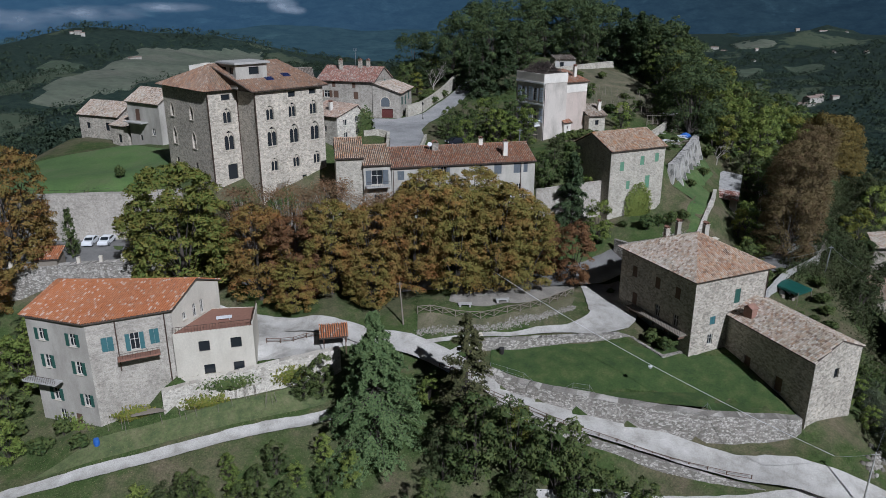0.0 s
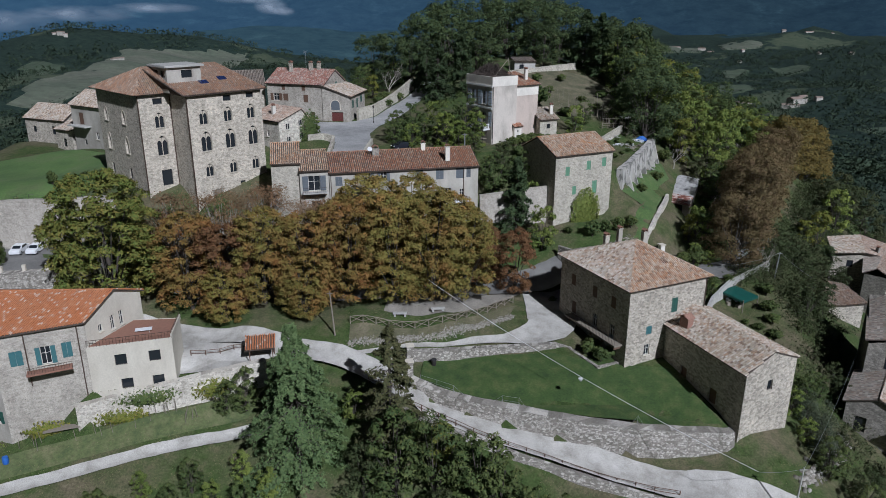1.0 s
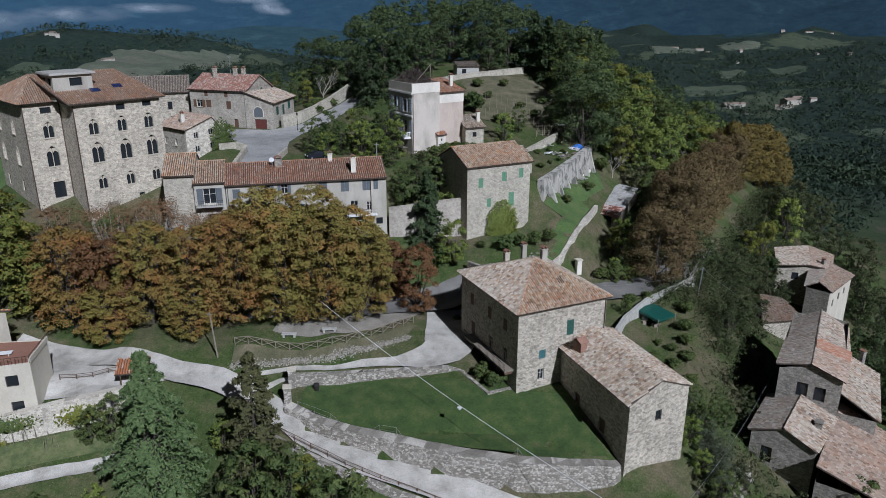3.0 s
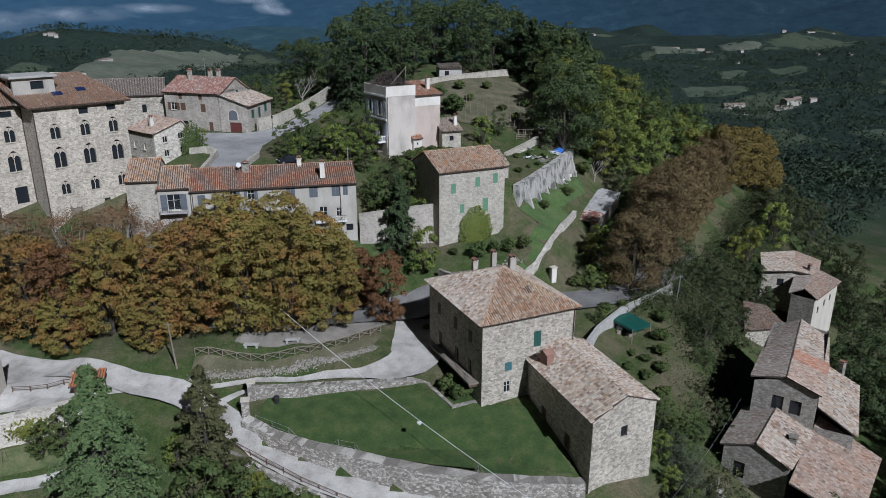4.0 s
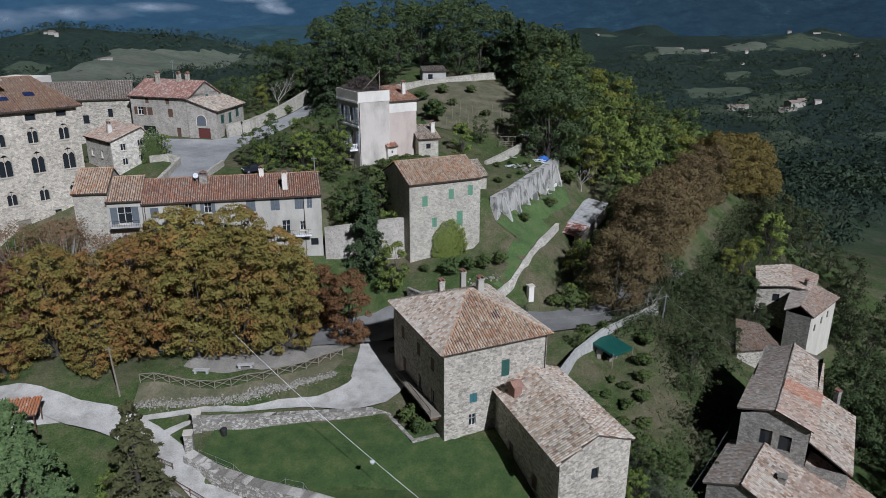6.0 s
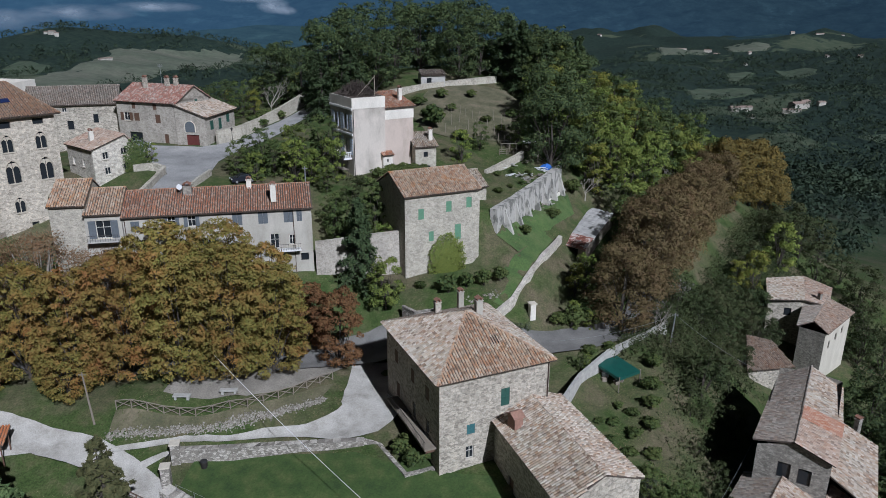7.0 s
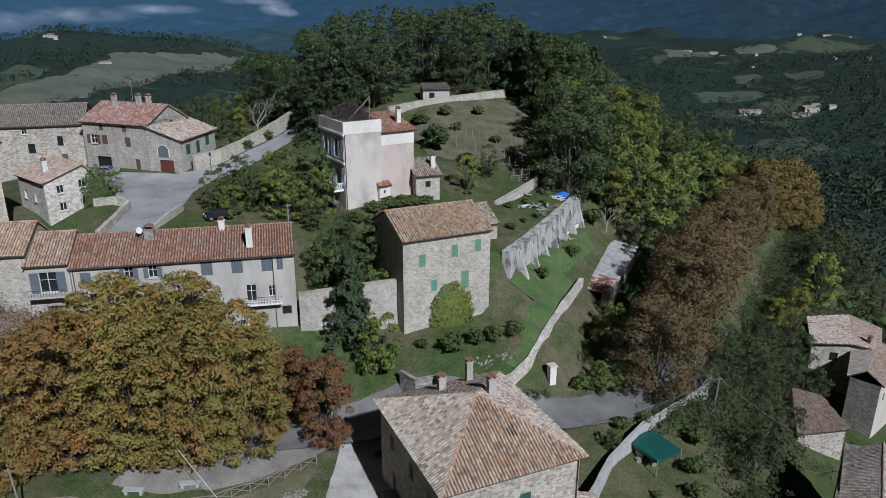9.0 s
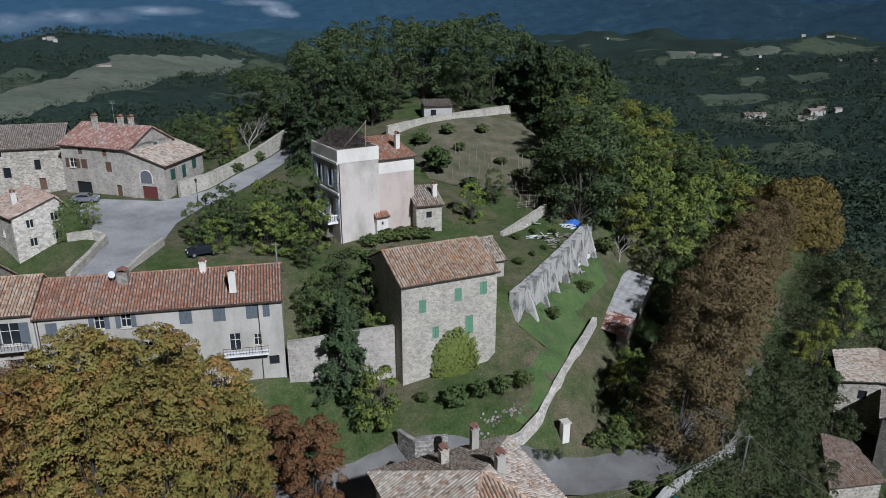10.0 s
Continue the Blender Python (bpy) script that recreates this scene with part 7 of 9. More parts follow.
wood(61, 108, 174, 250, 7.4, (wa, wb, wb, oa, wa, wc), 0.85, 1.15, lambda x, y: x > 58 + max(0, (y - 205)) * 0.1 and clear_of_row(x, y))
wood(72, 92, 156, 176, 6.4, (wa, wb, ws, wa), 0.55, 0.8, clear_of_row)
wood(74, 106, 120, 200, 5.8, (ws, ws, oa, ws, ws, wc), 0.45, 0.78, lambda x, y: 5.0 < x - (64.3 + (y - 128.5) * 0.64) < 26 and not (y > 134 and x > 90 and y < 150) and not (x > 84 and y < 133) and not (x > 102 and y < 186))
wood(121, 146, 150, 215, 9.5, (ws, ws, ws), 0.75, 1.0, lambda x, y: x > 123 and clear_of_row(x, y))
wood(98, 122, 186, 240, 9.0, (ws, ws, wb), 0.7, 0.95, lambda x, y: x > 100 and y > 184 and clear_of_row(x, y))
wood(60.5, 69, 84, 100, 3.6, (og, wa, og), 0.26, 0.38, lambda x, y: x < 62.5 + (y - 84) * 0.3)
wood(66, 74, 100, 120, 3.8, (ws, ws, ws), 0.2, 0.34, lambda x, y: x > 67.5 + (y - 100) * 0.25)
wood(97, 118, 104, 138, 6.0, (oa, ws, oa), 0.6, 0.9, lambda x, y: x > 98.5 + (y - 104) * 0.25)
wood(90, 118, 82, 105, 6.2, (oa, ws), 0.55, 0.8, lambda x, y: x > 93.5 + (y - 84) * 0.3)
wood(-26, -4, 194, 226, 7.0, (wa, wc, ob_), 0.42, 0.6)
wood(-86, -57, 68, 101, 5.0, (wa, ws, wb), 0.5, 0.7, lambda x, y: x < -59.5 or (x < -57 and y < 82))
wood(-36, 28, 58, 76, 5.2, (wa, ws, wa, wb), 0.38, 0.55)
for x, y, s, k in ((4, 80, 0.82, wa), (14.5, 78, 0.78, wa), (17, 77, 0.62, wa), (10, 82.5, 0.55, wc), (0, 80, 0.6, ws), (21, 75, 0.5, wa), (-17.5, 92.5, 0.45, wa), (-20, 91.8, 0.35, wa), (24, 73, 0.5, wb), (-2, 90, 0.35, wb),
                   (80, 86, 0.6, wa), (86, 81, 0.65, ws), (92, 80, 0.7, wa), (72, 84, 0.5, ws), (99, 86, 0.7, ws), (104, 96, 0.75, wa), (66, 88, 0.4, ws),
                   (1.0, 150, 0.42, wa), (4.5, 148, 0.42, wb), (9.5, 157, 0.62, wb), (12, 153, 0.62, wa), (14, 149, 0.5, wb), (7, 152, 0.45, wa), (17, 146, 0.35, wa), (22, 141, 0.5, ws), (25.5, 140, 0.5, wa), (19, 138, 0.42, wa), (28.4, 126.0, 0.64, wb), (15.5, 155, 0.7, wa), (11, 149.5, 0.6, wb), (5, 153.5, 0.55, wa), (17.5, 150.5, 0.6, wb), (1.5, 156, 0.4, wa), (48.2, 124.9, 0.14, og), (49.6, 125.6, 0.12, og), (46.9, 124.6, 0.12, og), (56.5, 117.8, 0.2, wa), (57.6, 119.6, 0.16, wb),
                   (40, 163, 0.5, wb), (44, 172, 0.4, wa), (52, 176, 0.45, wa), (-16, 155, 0.3, wb), (58.5, 136.5, 0.45, wc), (60.5, 138.5, 0.5, wb), (57, 129.0, 0.3, wb), (66, 139, 0.4, ws), (70, 149, 0.4, wb), (64, 141.5, 0.3, wb), (9, 79.5, 0.85, wa), (-35, 74.5, 0.34, wa), (-30, 75.5, 0.3, wb), (-24, 78, 0.32, wa), (-19, 79.5, 0.3, wb), (-38, 75, 0.36, wb), (-43, 72, 0.36, wa), (-20, 76, 0.36, wa), (-15, 78.5, 0.34, wa), (-29, 72.5, 0.4, wa), (61, 83, 0.42, wa), (65, 81, 0.45, ws), (59.5, 92, 0.36, wb), (61, 97, 0.4, wa), (64, 78, 0.4, wa), (60, 88, 0.3, wb), (20.5, 135.5, 0.5, wa), (27.5, 136.6, 0.5, wb), (-28, 80, 0.3, wb), (-22, 81, 0.34, wa), (-16, 83, 0.34, wb), (-33, 77, 0.3, wa), (-12, 80, 0.4, wb), (-26, 76.5, 0.36, wb), (-60, 87, 0.62, wa), (-61, 93, 0.7, wb), (-58, 82.5, 0.5, wb), (56.5, 127.5, 0.28, wa), (59.5, 128.0, 0.25, wb)):
    again(k, x, y, s, rw.uniform(0, 360))
for k in range(19):
    y = 140 + 5.4 * k + rw.uniform(-1.5, 1.5)
    again(ws, 64.3 + (y - 128.5) * 0.64 + rw.uniform(7.5, 12.5), y, rw.uniform(0.4, 0.66), rw.uniform(0, 360))
for x, y, s in ((78, 170, 0.8), (72, 158, 0.7), (88, 190, 0.9), (66, 172, 0.7), (70, 128, 0.6)):
    again(wd, x, y, s, rw.uniform(0, 360))

# clipped bushes, shrubs and creepers
bu = broadleaf("round_bush", 2.4, 1.25, 0.05, 1100, 0.24, "wood green", 41, "round clipped evergreen bush", "bush", 20)
place(bu, 37.6, 128.0, 1.5, 0, 1.35)
for x, y, s, z in ((40.5, 129.8, 1.1, 1.1), (43.2, 131.2, 1.15, 1.25), (45.8, 132.4, 1.1, 1.1), (33.4, 128.6, 0.8, 0.6), (-6, 178, 1.3, 0.9), (-5, 184, 1.4, 1.0), (-3.2, 190, 1.5, 1.0), (-7.6, 173, 1.2, 0.8), (34.6, 180.5, 2.4, 2.2), (40, 176, 1.5, 1.0), (53, 178, 1.6, 1.1), (49, 183, 1.2, 0.8), (57.5, 128.6, 1.7, 1.3), (54.5, 127.6, 1.3, 1.0), (58.2, 121.6, 1.1, 0.8), (-59, 86, 1.6, 1.3), (-54, 83.4, 1.5, 1.1), (-48.6, 83.2, 1.2, 1.0), (-52, 85.8, 1.1, 1.1), (61.5, 122.9, 0.95, 0.7), (29.0, 116.2, 0.6, 0.5), (-4, 188, 1.5, 1.0), (-2.5, 182, 1.4, 0.9), (0, 189, 1.3, 0.9), (-10.3, 172, 0.8, 0.7), (33.6, 98.6, 1.15, 1.0), (32.0, 100.2, 1.1, 0.9), (35.0, 99.4, 1.1, 0.8), (33.0, 101.6, 1.0, 0.8), (26, 147.6, 1.5, 1.0), (29, 149.5, 1.5, 0.9), (23.5, 148.5, 1.2, 0.8), (51, 145, 1.1, 0.8), (57, 155, 1.3, 0.9), (63, 171, 1.6, 1.3), (-62, 168, 1.4, 0.9), (-66, 171, 1.5, 0.9), (-60, 132, 0.8, 1.2), (25.4, 152.0, 1.3, 0.9), (27.4, 153.2, 1.5, 1.0), (29.4, 154.0, 1.5, 1.0), (31.2, 154.9, 1.4, 0.9), (33, 155.8, 1.3, 0.8), (33, 186, 1.4, 0.9), (38.5, 191, 1.2, 0.8), (31, 192, 1.6, 1.1), (46, 187, 1.1, 0.7), (55, 183, 1.7, 1.2), (43, 201, 1.3, 0.9), (36, 198, 1.5, 1.0), (52, 192, 1.5, 1.0), (57, 190, 2.0, 1.6), (47, 160, 0.8, 0.5), (50, 164, 0.7, 0.5), (53.5, 166, 0.8, 0.5), (46.5, 152, 0.8, 0.5), (49, 155.5, 0.6, 0.4), (51.5, 159, 0.7, 0.4), (57.2, 103, 0.9, 0.5), (58.6, 106, 0.8, 0.45), (60.4, 104.2, 1.0, 0.5), (59.6, 109.4, 0.9, 0.5), (61.8, 107.6, 1.1, 0.6), (62.4, 111.4, 0.9, 0.5), (57.6, 109.2, 0.7, 0.4), (63.8, 104.8, 1.2, 0.7), (64.4, 109.6, 1.2, 0.7), (59.0, 100.6, 1.1, 0.6), (61.6, 100.8, 1.2, 0.7), (65.6, 113.0, 1.2, 0.8), (60.8, 112.6, 0.7, 0.4), (66.2, 116.6, 1.3, 0.9), (67.4, 121.0, 1.3, 0.9)):
    again(bu, x, y, s, rw.uniform(0, 360), z)
cy = conifer("cypress_tree", 8.0, 1.3, 0.3, 2600, 0.3, "wood green", 42, "narrow dark cypress beside the parked cars", -0.6, 14, 0.5)
place(cy, -63.0, 116.5, 1.0, 0, 1.1)


def creeper(name, x, y, z, wx, wz, ang, n, mat, label, seed):
    """Leaves hugging a wall."""
    r = np.random.RandomState(seed)
    ob = thing(name, (x, y, z - wz), label, "climbing plant")
    a = radians(ang)
    u, nrm = np.array([math.cos(a), math.sin(a), 0]), np.array([math.sin(a), -math.cos(a), 0])
    q = r.normal(size=(n, 2)) * 0.42
    lim = np.hypot(q[:, 0], q[:, 1])
    q = q[lim < 1.0]
    m = len(q)
    bulge = (1 - np.hypot(q[:, 0], q[:, 1])) * 0.5 + r.uniform(0, 0.3, m)
    p = np.array([x, y, z]) + u * (q[:, 0] * wx)[:, None] + np.array([0, 0, 1]) * (q[:, 1] * wz - 0.12 * wz)[:, None] + nrm * (0.1 + bulge)[:, None]
    o2 = nrm + u * (q[:, 0] * 0.9)[:, None] + np.array([0, 0, 0.9]) * q[:, 1][:, None]
    V, F = leaf_quads(r, p, o2, 0.3)
    mesh_np("leaves", V, F, mat, ob, soft=softened(V, o2))
    bm = bmesh.new()
    for k in range(4):
        e = np.array([x, y, z]) + u * (wx * (k - 1.5) * 0.35) + nrm * 0.15
        tube(bm, [tuple(np.array([x, y, z - wz]) + nrm * 0.2), tuple(e)], [0.06, 0.02], 4, False)
    part("stem", bm, "bark", ob)


creeper("ivy", 37.4, 134.4, 22.3, 3.4, 5.0, 25.6, 5200, "bright green", "bright green ivy climbing the house front", 51)
creeper("ivy", -16.0, 149.0, 35.0, 2.6, 4.6, 50, 2600, "wood green", "dark ivy on the corner of the small house", 52)
creeper("ivy", 41.5, 85.3, 4.6, 2.4, 1.0, 2, 700, "wood green", "ivy hanging over the lawn wall", 53)
creeper("vine", -33.5, 89.6, 6.2, 4.0, 1.4, 16, 700, "yellow green", "yellowing vine along the terrace wall", 54)
creeper("vine", -30.5, 91.0, 8.4, 5.0, 1.6, 18, 700, "wood green", "green vine along the terrace wall", 56)
creeper("vine", -22.0, 94.0, 8.2, 3.4, 1.8, 25, 600, "yellow green", "yellowing vine along the terrace wall", 57)
creeper("vine", -51.0, 87.0, 3.0, 4.0, 3.4, -15, 1400, "bright green", "green creeper at the foot of the house", 58)
creeper("vine", -43.0, 87.6, 5.6, 3.0, 1.4, 20, 600, "yellow green", "yellowing vine at the foot of the house", 55)


# ---- loose growth: tufts, stones, far woods ----
def tufts():
    r = np.random.RandomState(61)
    areas = ((-60, 0, 74, 96, 15000), (-5, 26, 100, 112, 6000), (40, 66, 120, 150, 4000), (42, 64, 140, 172, 5000), (54, 68, 96, 120, 6000), (18, 34, 122, 132, 1500), (34, 64, 160, 215, 7000), (0, 40, 138, 165, 5000), (-86, -52, 127, 160, 2500), (10, 60, 66, 84, 5000), (58, 80, 84, 126, 5000))
    P = []
    for x0, x1, y0, y1, n in areas:
        P.append(np.column_stack([r.uniform(x0, x1, n), r.uniform(y0, y1, n)]))
    P = np.concatenate(P)
    keep = waves(P[:, 0], P[:, 1], 8, 7.0) > -0.15
    P = P[keep]
    z = ground_z(P[:, 0], P[:, 1])
    pos = np.column_stack([P, z + 0.07])
    o3 = np.tile(np.array([0, 0, 1.6]), (len(pos), 1))
    V, F = leaf_quads(r, pos, o3, 0.2, three=True)
    tagged(mesh_np("grass_tufts", V, F, "grass tufts", soft=softened(V, o3, 0.8)), "rough tufts of grass and weeds on the banks", "grass", kind="stuff")


tufts()


def rubble(name, line, width, n, s0, s1, label, seed):
    r = np.random.RandomState(seed)
    L = np.array(line, float)
    t = r.uniform(0, len(L) - 1.001, n)
    i = t.astype(int)
    p = L[i] + (L[i + 1] - L[i]) * (t - i)[:, None]
    p = p + r.normal(size=(n, 2)) * width * np.array([0.35, 0.5])
    z = ground_z(p[:, 0], p[:, 1])
    base = np.array([(-1, -1, -1), (1, -1, -1), (1, 1, -1), (-1, 1, -1), (-0.6, -0.7, 1), (0.7, -0.6, 1), (0.6, 0.7, 1), (-0.7, 0.6, 1)], float) * 0.5
    fc = np.array([(4, 5, 6, 7), (0, 1, 5, 4), (1, 2, 6, 5), (2, 3, 7, 6), (3, 0, 4, 7)])
    s = r.uniform(s0, s1, (n, 1, 1)) * np.array([1.3, 1.0, 0.7])
    a = r.uniform(0, math.tau, n)
    B = (base[None] + r.uniform(-0.12, 0.12, (n, 8, 3))) * s
    rot = np.stack([np.stack([np.cos(a), -np.sin(a), 0 * a], 1), np.stack([np.sin(a), np.cos(a), 0 * a], 1), np.stack([0 * a, 0 * a, 0 * a + 1], 1)], 1)
    V = np.einsum("nij,nkj->nki", rot, B) + np.column_stack([p, z + 0.06])[:, None, :]
    F = (fc[None] + (np.arange(n) * 8)[:, None, None]).reshape(-1, 4)
    tagged(mesh_np(name, V.reshape(-1, 3), F, "loose stones"), label, "stones", kind="stuff")


def undergrowth():
    """Brambles and saplings that hide the ground of the slopes."""
    r = np.random.RandomState(91)
    n = 4600
    x, y = r.uniform(58, 124, n), r.uniform(84, 215, n)
    row = x - (64.3 + (y - 128.5) * 0.64)
    ok = (row > 3.0) & (row < 34) & ~((x > 72) & (x < 100) & (y > 88) & (y < 132) & (x > 66 + (y - 88) * 0.42)) & ~((x > 89) & (x < 123) & (y > 134) & (y < 184) & (x > 88 + (y - 134) * 0.25))
    ok |= (row < -9) & (row > -22) & (y > 172)
    ok &= ~((y < 126) & (x < 66.5 + (y - 104) * 0.15) & (y > 98)) & ~((y <= 98) & (x < 59))
    x, y = x[ok], y[ok]
    n = len(x)
    ey = r.uniform(122, 240, 2400)
    ex = 64.3 + (ey - 128.5) * 0.64 + r.uniform(1.0, 15.0, 2400)
    x, y = np.concatenate([x, ex]), np.concatenate([y, ey])
    n = len(x)
    h = r.uniform(0.7, 2.6, n)
    per = 44
    z = ground_z(x, y)
    dr = r.normal(size=(n * per, 3))
    dr /= np.linalg.norm(dr, axis=1, keepdims=True)
    hh = np.repeat(h, per)
    pos = np.repeat(np.column_stack([x, y, z + h * 0.35]), per, 0) + dr * hh[:, None] * np.array([1.0, 1.0, 0.6])
    V, F = leaf_quads(r, pos, dr, 0.36, three=True)
    tagged(mesh_np("undergrowth", V, F, "scrub leaves", soft=softened(V, dr + np.array([0, 0, 0.5]))), "tangled green undergrowth on the wooded slope", "shrubs", kind="stuff")


undergrowth()
rubble("loose_stones", [(-4, 102.4), (3, 103.4), (10, 104.2), (15, 105.6), (21.5, 109.2)], 0.6, 1700, 0.08, 0.22, "loose pale stones spilling down the bank", 71)
rubble("loose_stones", [(40, 125.4), (46, 130)], 0.9, 60, 0.12, 0.3, "rocks among the garden bushes", 72)
rubble("loose_stones", [(56, 80.5), (63, 86.5), (68, 92)], 1.2, 220, 0.2, 0.6, "stones at the lane's edge", 73)


def far_woods():
    """Woods of the valley and the near hills, too many to count."""
    r = np.random.RandomState(81)
    n = 12500
    d = 90 + 700 * r.uniform(0, 1, n) ** 1.25
    a = np.radians(r.uniform(50, 128, n))
    x, y = 10 + np.cos(a) * d, 60 + np.sin(a) * d
    field = waves(x, y, 15, 330) + 0.3 * waves(x, y, 16, 90)
    keep = ((field > -0.5) | (x > 60)) & (np.hypot((x - 8) * 0.95, (y - 150) * 0.9) > 100) & ~((x > 52) & (x < 120) & (y < 250)) & ~((x > 119) & (x < 147) & (y > 148) & (y < 217)) & ~((np.abs(x - (64.3 + (y - 128.5) * 0.64)) < 9) & (y < 245))
    keep &= ~((x < 10) & (d < 300)) & ~in_fields(x, y)
    x, y, d = x[keep], y[keep], d[keep]
    h = r.uniform(4.5, 9.0, len(x))
    # the wooded side valley, and the ridge across the valley, go on for a mile
    m2 = 13000
    d2, a2 = 380 + 1500 * r.uniform(0, 1, m2) ** 1.3, np.radians(r.uniform(50, 125, m2))
    x2, y2 = 10 + np.cos(a2) * d2, 60 + np.sin(a2) * d2
    k2 = (waves(x2, y2, 25, 420) + 0.3 * waves(x2, y2, 26, 120) > np.where(x2 > 0, -0.85, -0.2)) & ~in_fields(x2, y2)
    x, y, d = np.concatenate([x, x2[k2]]), np.concatenate([y, y2[k2]]), np.concatenate([d, d2[k2]])
    h = np.concatenate([h, r.uniform(5, 10, int(k2.sum())) * (1 + d2[k2] / 2400)])
    # hedgerows along the field edges
    for _, poly in FIELDS:
        for (ax, ay), (bx, by) in zip(poly, poly[1:] + poly[:1]):
            m = int(math.hypot(bx - ax, by - ay) / 9)
            t = r.uniform(0, 1, m)
            x, y = np.concatenate([x, ax + (bx - ax) * t + r.normal(size=m) * 2]), np.concatenate([y, ay + (by - ay) * t + r.normal(size=m) * 2])
            d, h = np.concatenate([d, np.full(m, 1000.0)]), np.concatenate([h, r.uniform(4, 9, m)])
    z = ground_z(x, y)
    for lo, hi, per, size in ((0, 360, 28, 0.22), (360, 3000, 18, 0.26)):
        k = (d >= lo) & (d < hi)
        m = int(k.sum())
        dr = r.normal(size=(m * per, 3))
        dr /= np.linalg.norm(dr, axis=1, keepdims=True)
        dr[:, 2] = np.abs(dr[:, 2]) - 0.25
        hh = np.repeat(h[k], per)
        pos = np.repeat(np.column_stack([x[k], y[k], z[k] + h[k] * 0.4]), per, 0) + dr * (hh * 0.46)[:, None] * np.array([1, 1, 1.15])
        V, F = leaf_quads(r, pos, dr, 1.0, three=True)
        V = V.reshape(-1, 3, 3)
        c = V.mean(1, keepdims=True)
        V = (c + (V - c) * (hh * size)[:, None, None]).reshape(-1, 3)
        ob = mesh_np("far_woods", V, F, "far leaves", soft=softened(V, dr + np.array([0, 0, 0.3]), 0.8))
        tagged(ob, "dense woods filling the valley below", "woods", kind="stuff")


leaf_set("far leaves", [(0, (0.034, 0.056, 0.038)), (0.5, (0.048, 0.075, 0.045)), (0.85, (0.062, 0.090, 0.050)), (1, (0.085, 0.100, 0.052))], [(0.4, (0.034, 0.062, 0.038)), (0.65, (0.073, 0.108, 0.051))], 0.45, 0.012)
far_woods()


# ---- sheds, fences, cars, poles and small things ----
def tin_shed():
    s = thing("tin_shed", (62, 157, 17.5), "long low shed with a grey sheet roof and rusty front", "shed")
    c = [Vector((56.4, 152.6, 0)), Vector((61.8, 147.2, 0)), Vector((71.4, 169.4, 0)), Vector((67.0, 172.6, 0))]
    walls(s, c, 14.5, 19.4, "weathered wood", {0: [(3.6, 17.0, 5.0, 2.2, "hole")]})
    for k in range(10):
        a, b = c[0].lerp(c[3], 0.22 + 0.078 * k), c[1].lerp(c[2], 0.22 + 0.078 * k)
        a2, b2 = c[0].lerp(c[3], 0.22 + 0.078 * (k + 1) - 0.003), c[1].lerp(c[2], 0.22 + 0.078 * (k + 1) - 0.003)
        bm = bmesh.new()
        n = 12
        lo, hi = [], []
        for i in range(n + 1):
            w = 0.05 * (i % 2) + 0.02 * (k % 2)
            lo.append(bm.verts.new(up(a.lerp(b, -0.04 + 1.08 * i / n), 19.7 + w + 0.5 * (1 - i / n))))
            hi.append(bm.verts.new(up(a2.lerp(b2, -0.04 + 1.08 * i / n), 19.72 + w + 0.5 * (1 - i / n))))
        for i in range(n):
            bm.faces.new((lo[i], lo[i + 1], hi[i + 1], hi[i]))
        part("roof_sheet", bm, "grey sheet", s)
    for k in range(5):
        a, b = c[0].lerp(c[3], -0.05), c[1].lerp(c[2], -0.05)
        a2, b2 = c[0].lerp(c[3], 0.225), c[1].lerp(c[2], 0.225)
        bm = bmesh.new()
        t0, t1 = -0.05 + 0.22 * k, -0.05 + 0.22 * (k + 1) - 0.01
        quad(bm, up(a.lerp(b, t0), 19.75 - 0.03 * (k % 2)), up(a.lerp(b, t1), 19.7), up(a2.lerp(b2, t1), 20.0), up(a2.lerp(b2, t0), 20.05 - 0.04 * (k % 2)))
        part("rusty_sheet", bm, "rusty sheet", s)


def stained(name, stops, scale):
    m, nt, b = nodes_of(name)
    n = noise_tex(nt, scale, 7, 0.7, world_coords(nt))
    nt.links.new(ramp(nt, n, stops), b.inputs["Base Color"])
    b.inputs["Roughness"].default_value = 0.7
    MATS[name] = m


stained("grey sheet", [(0.3, (0.24, 0.23, 0.22)), (0.5, (0.40, 0.39, 0.37)), (0.7, (0.50, 0.48, 0.46)), (0.8, (0.28, 0.24, 0.21))], 0.5)
stained("rusty sheet", [(0.35, (0.14, 0.05, 0.035)), (0.5, (0.24, 0.09, 0.06)), (0.56, (0.6, 0.55, 0.5)), (0.75, (0.20, 0.08, 0.06))], 0.7)
tin_shed()


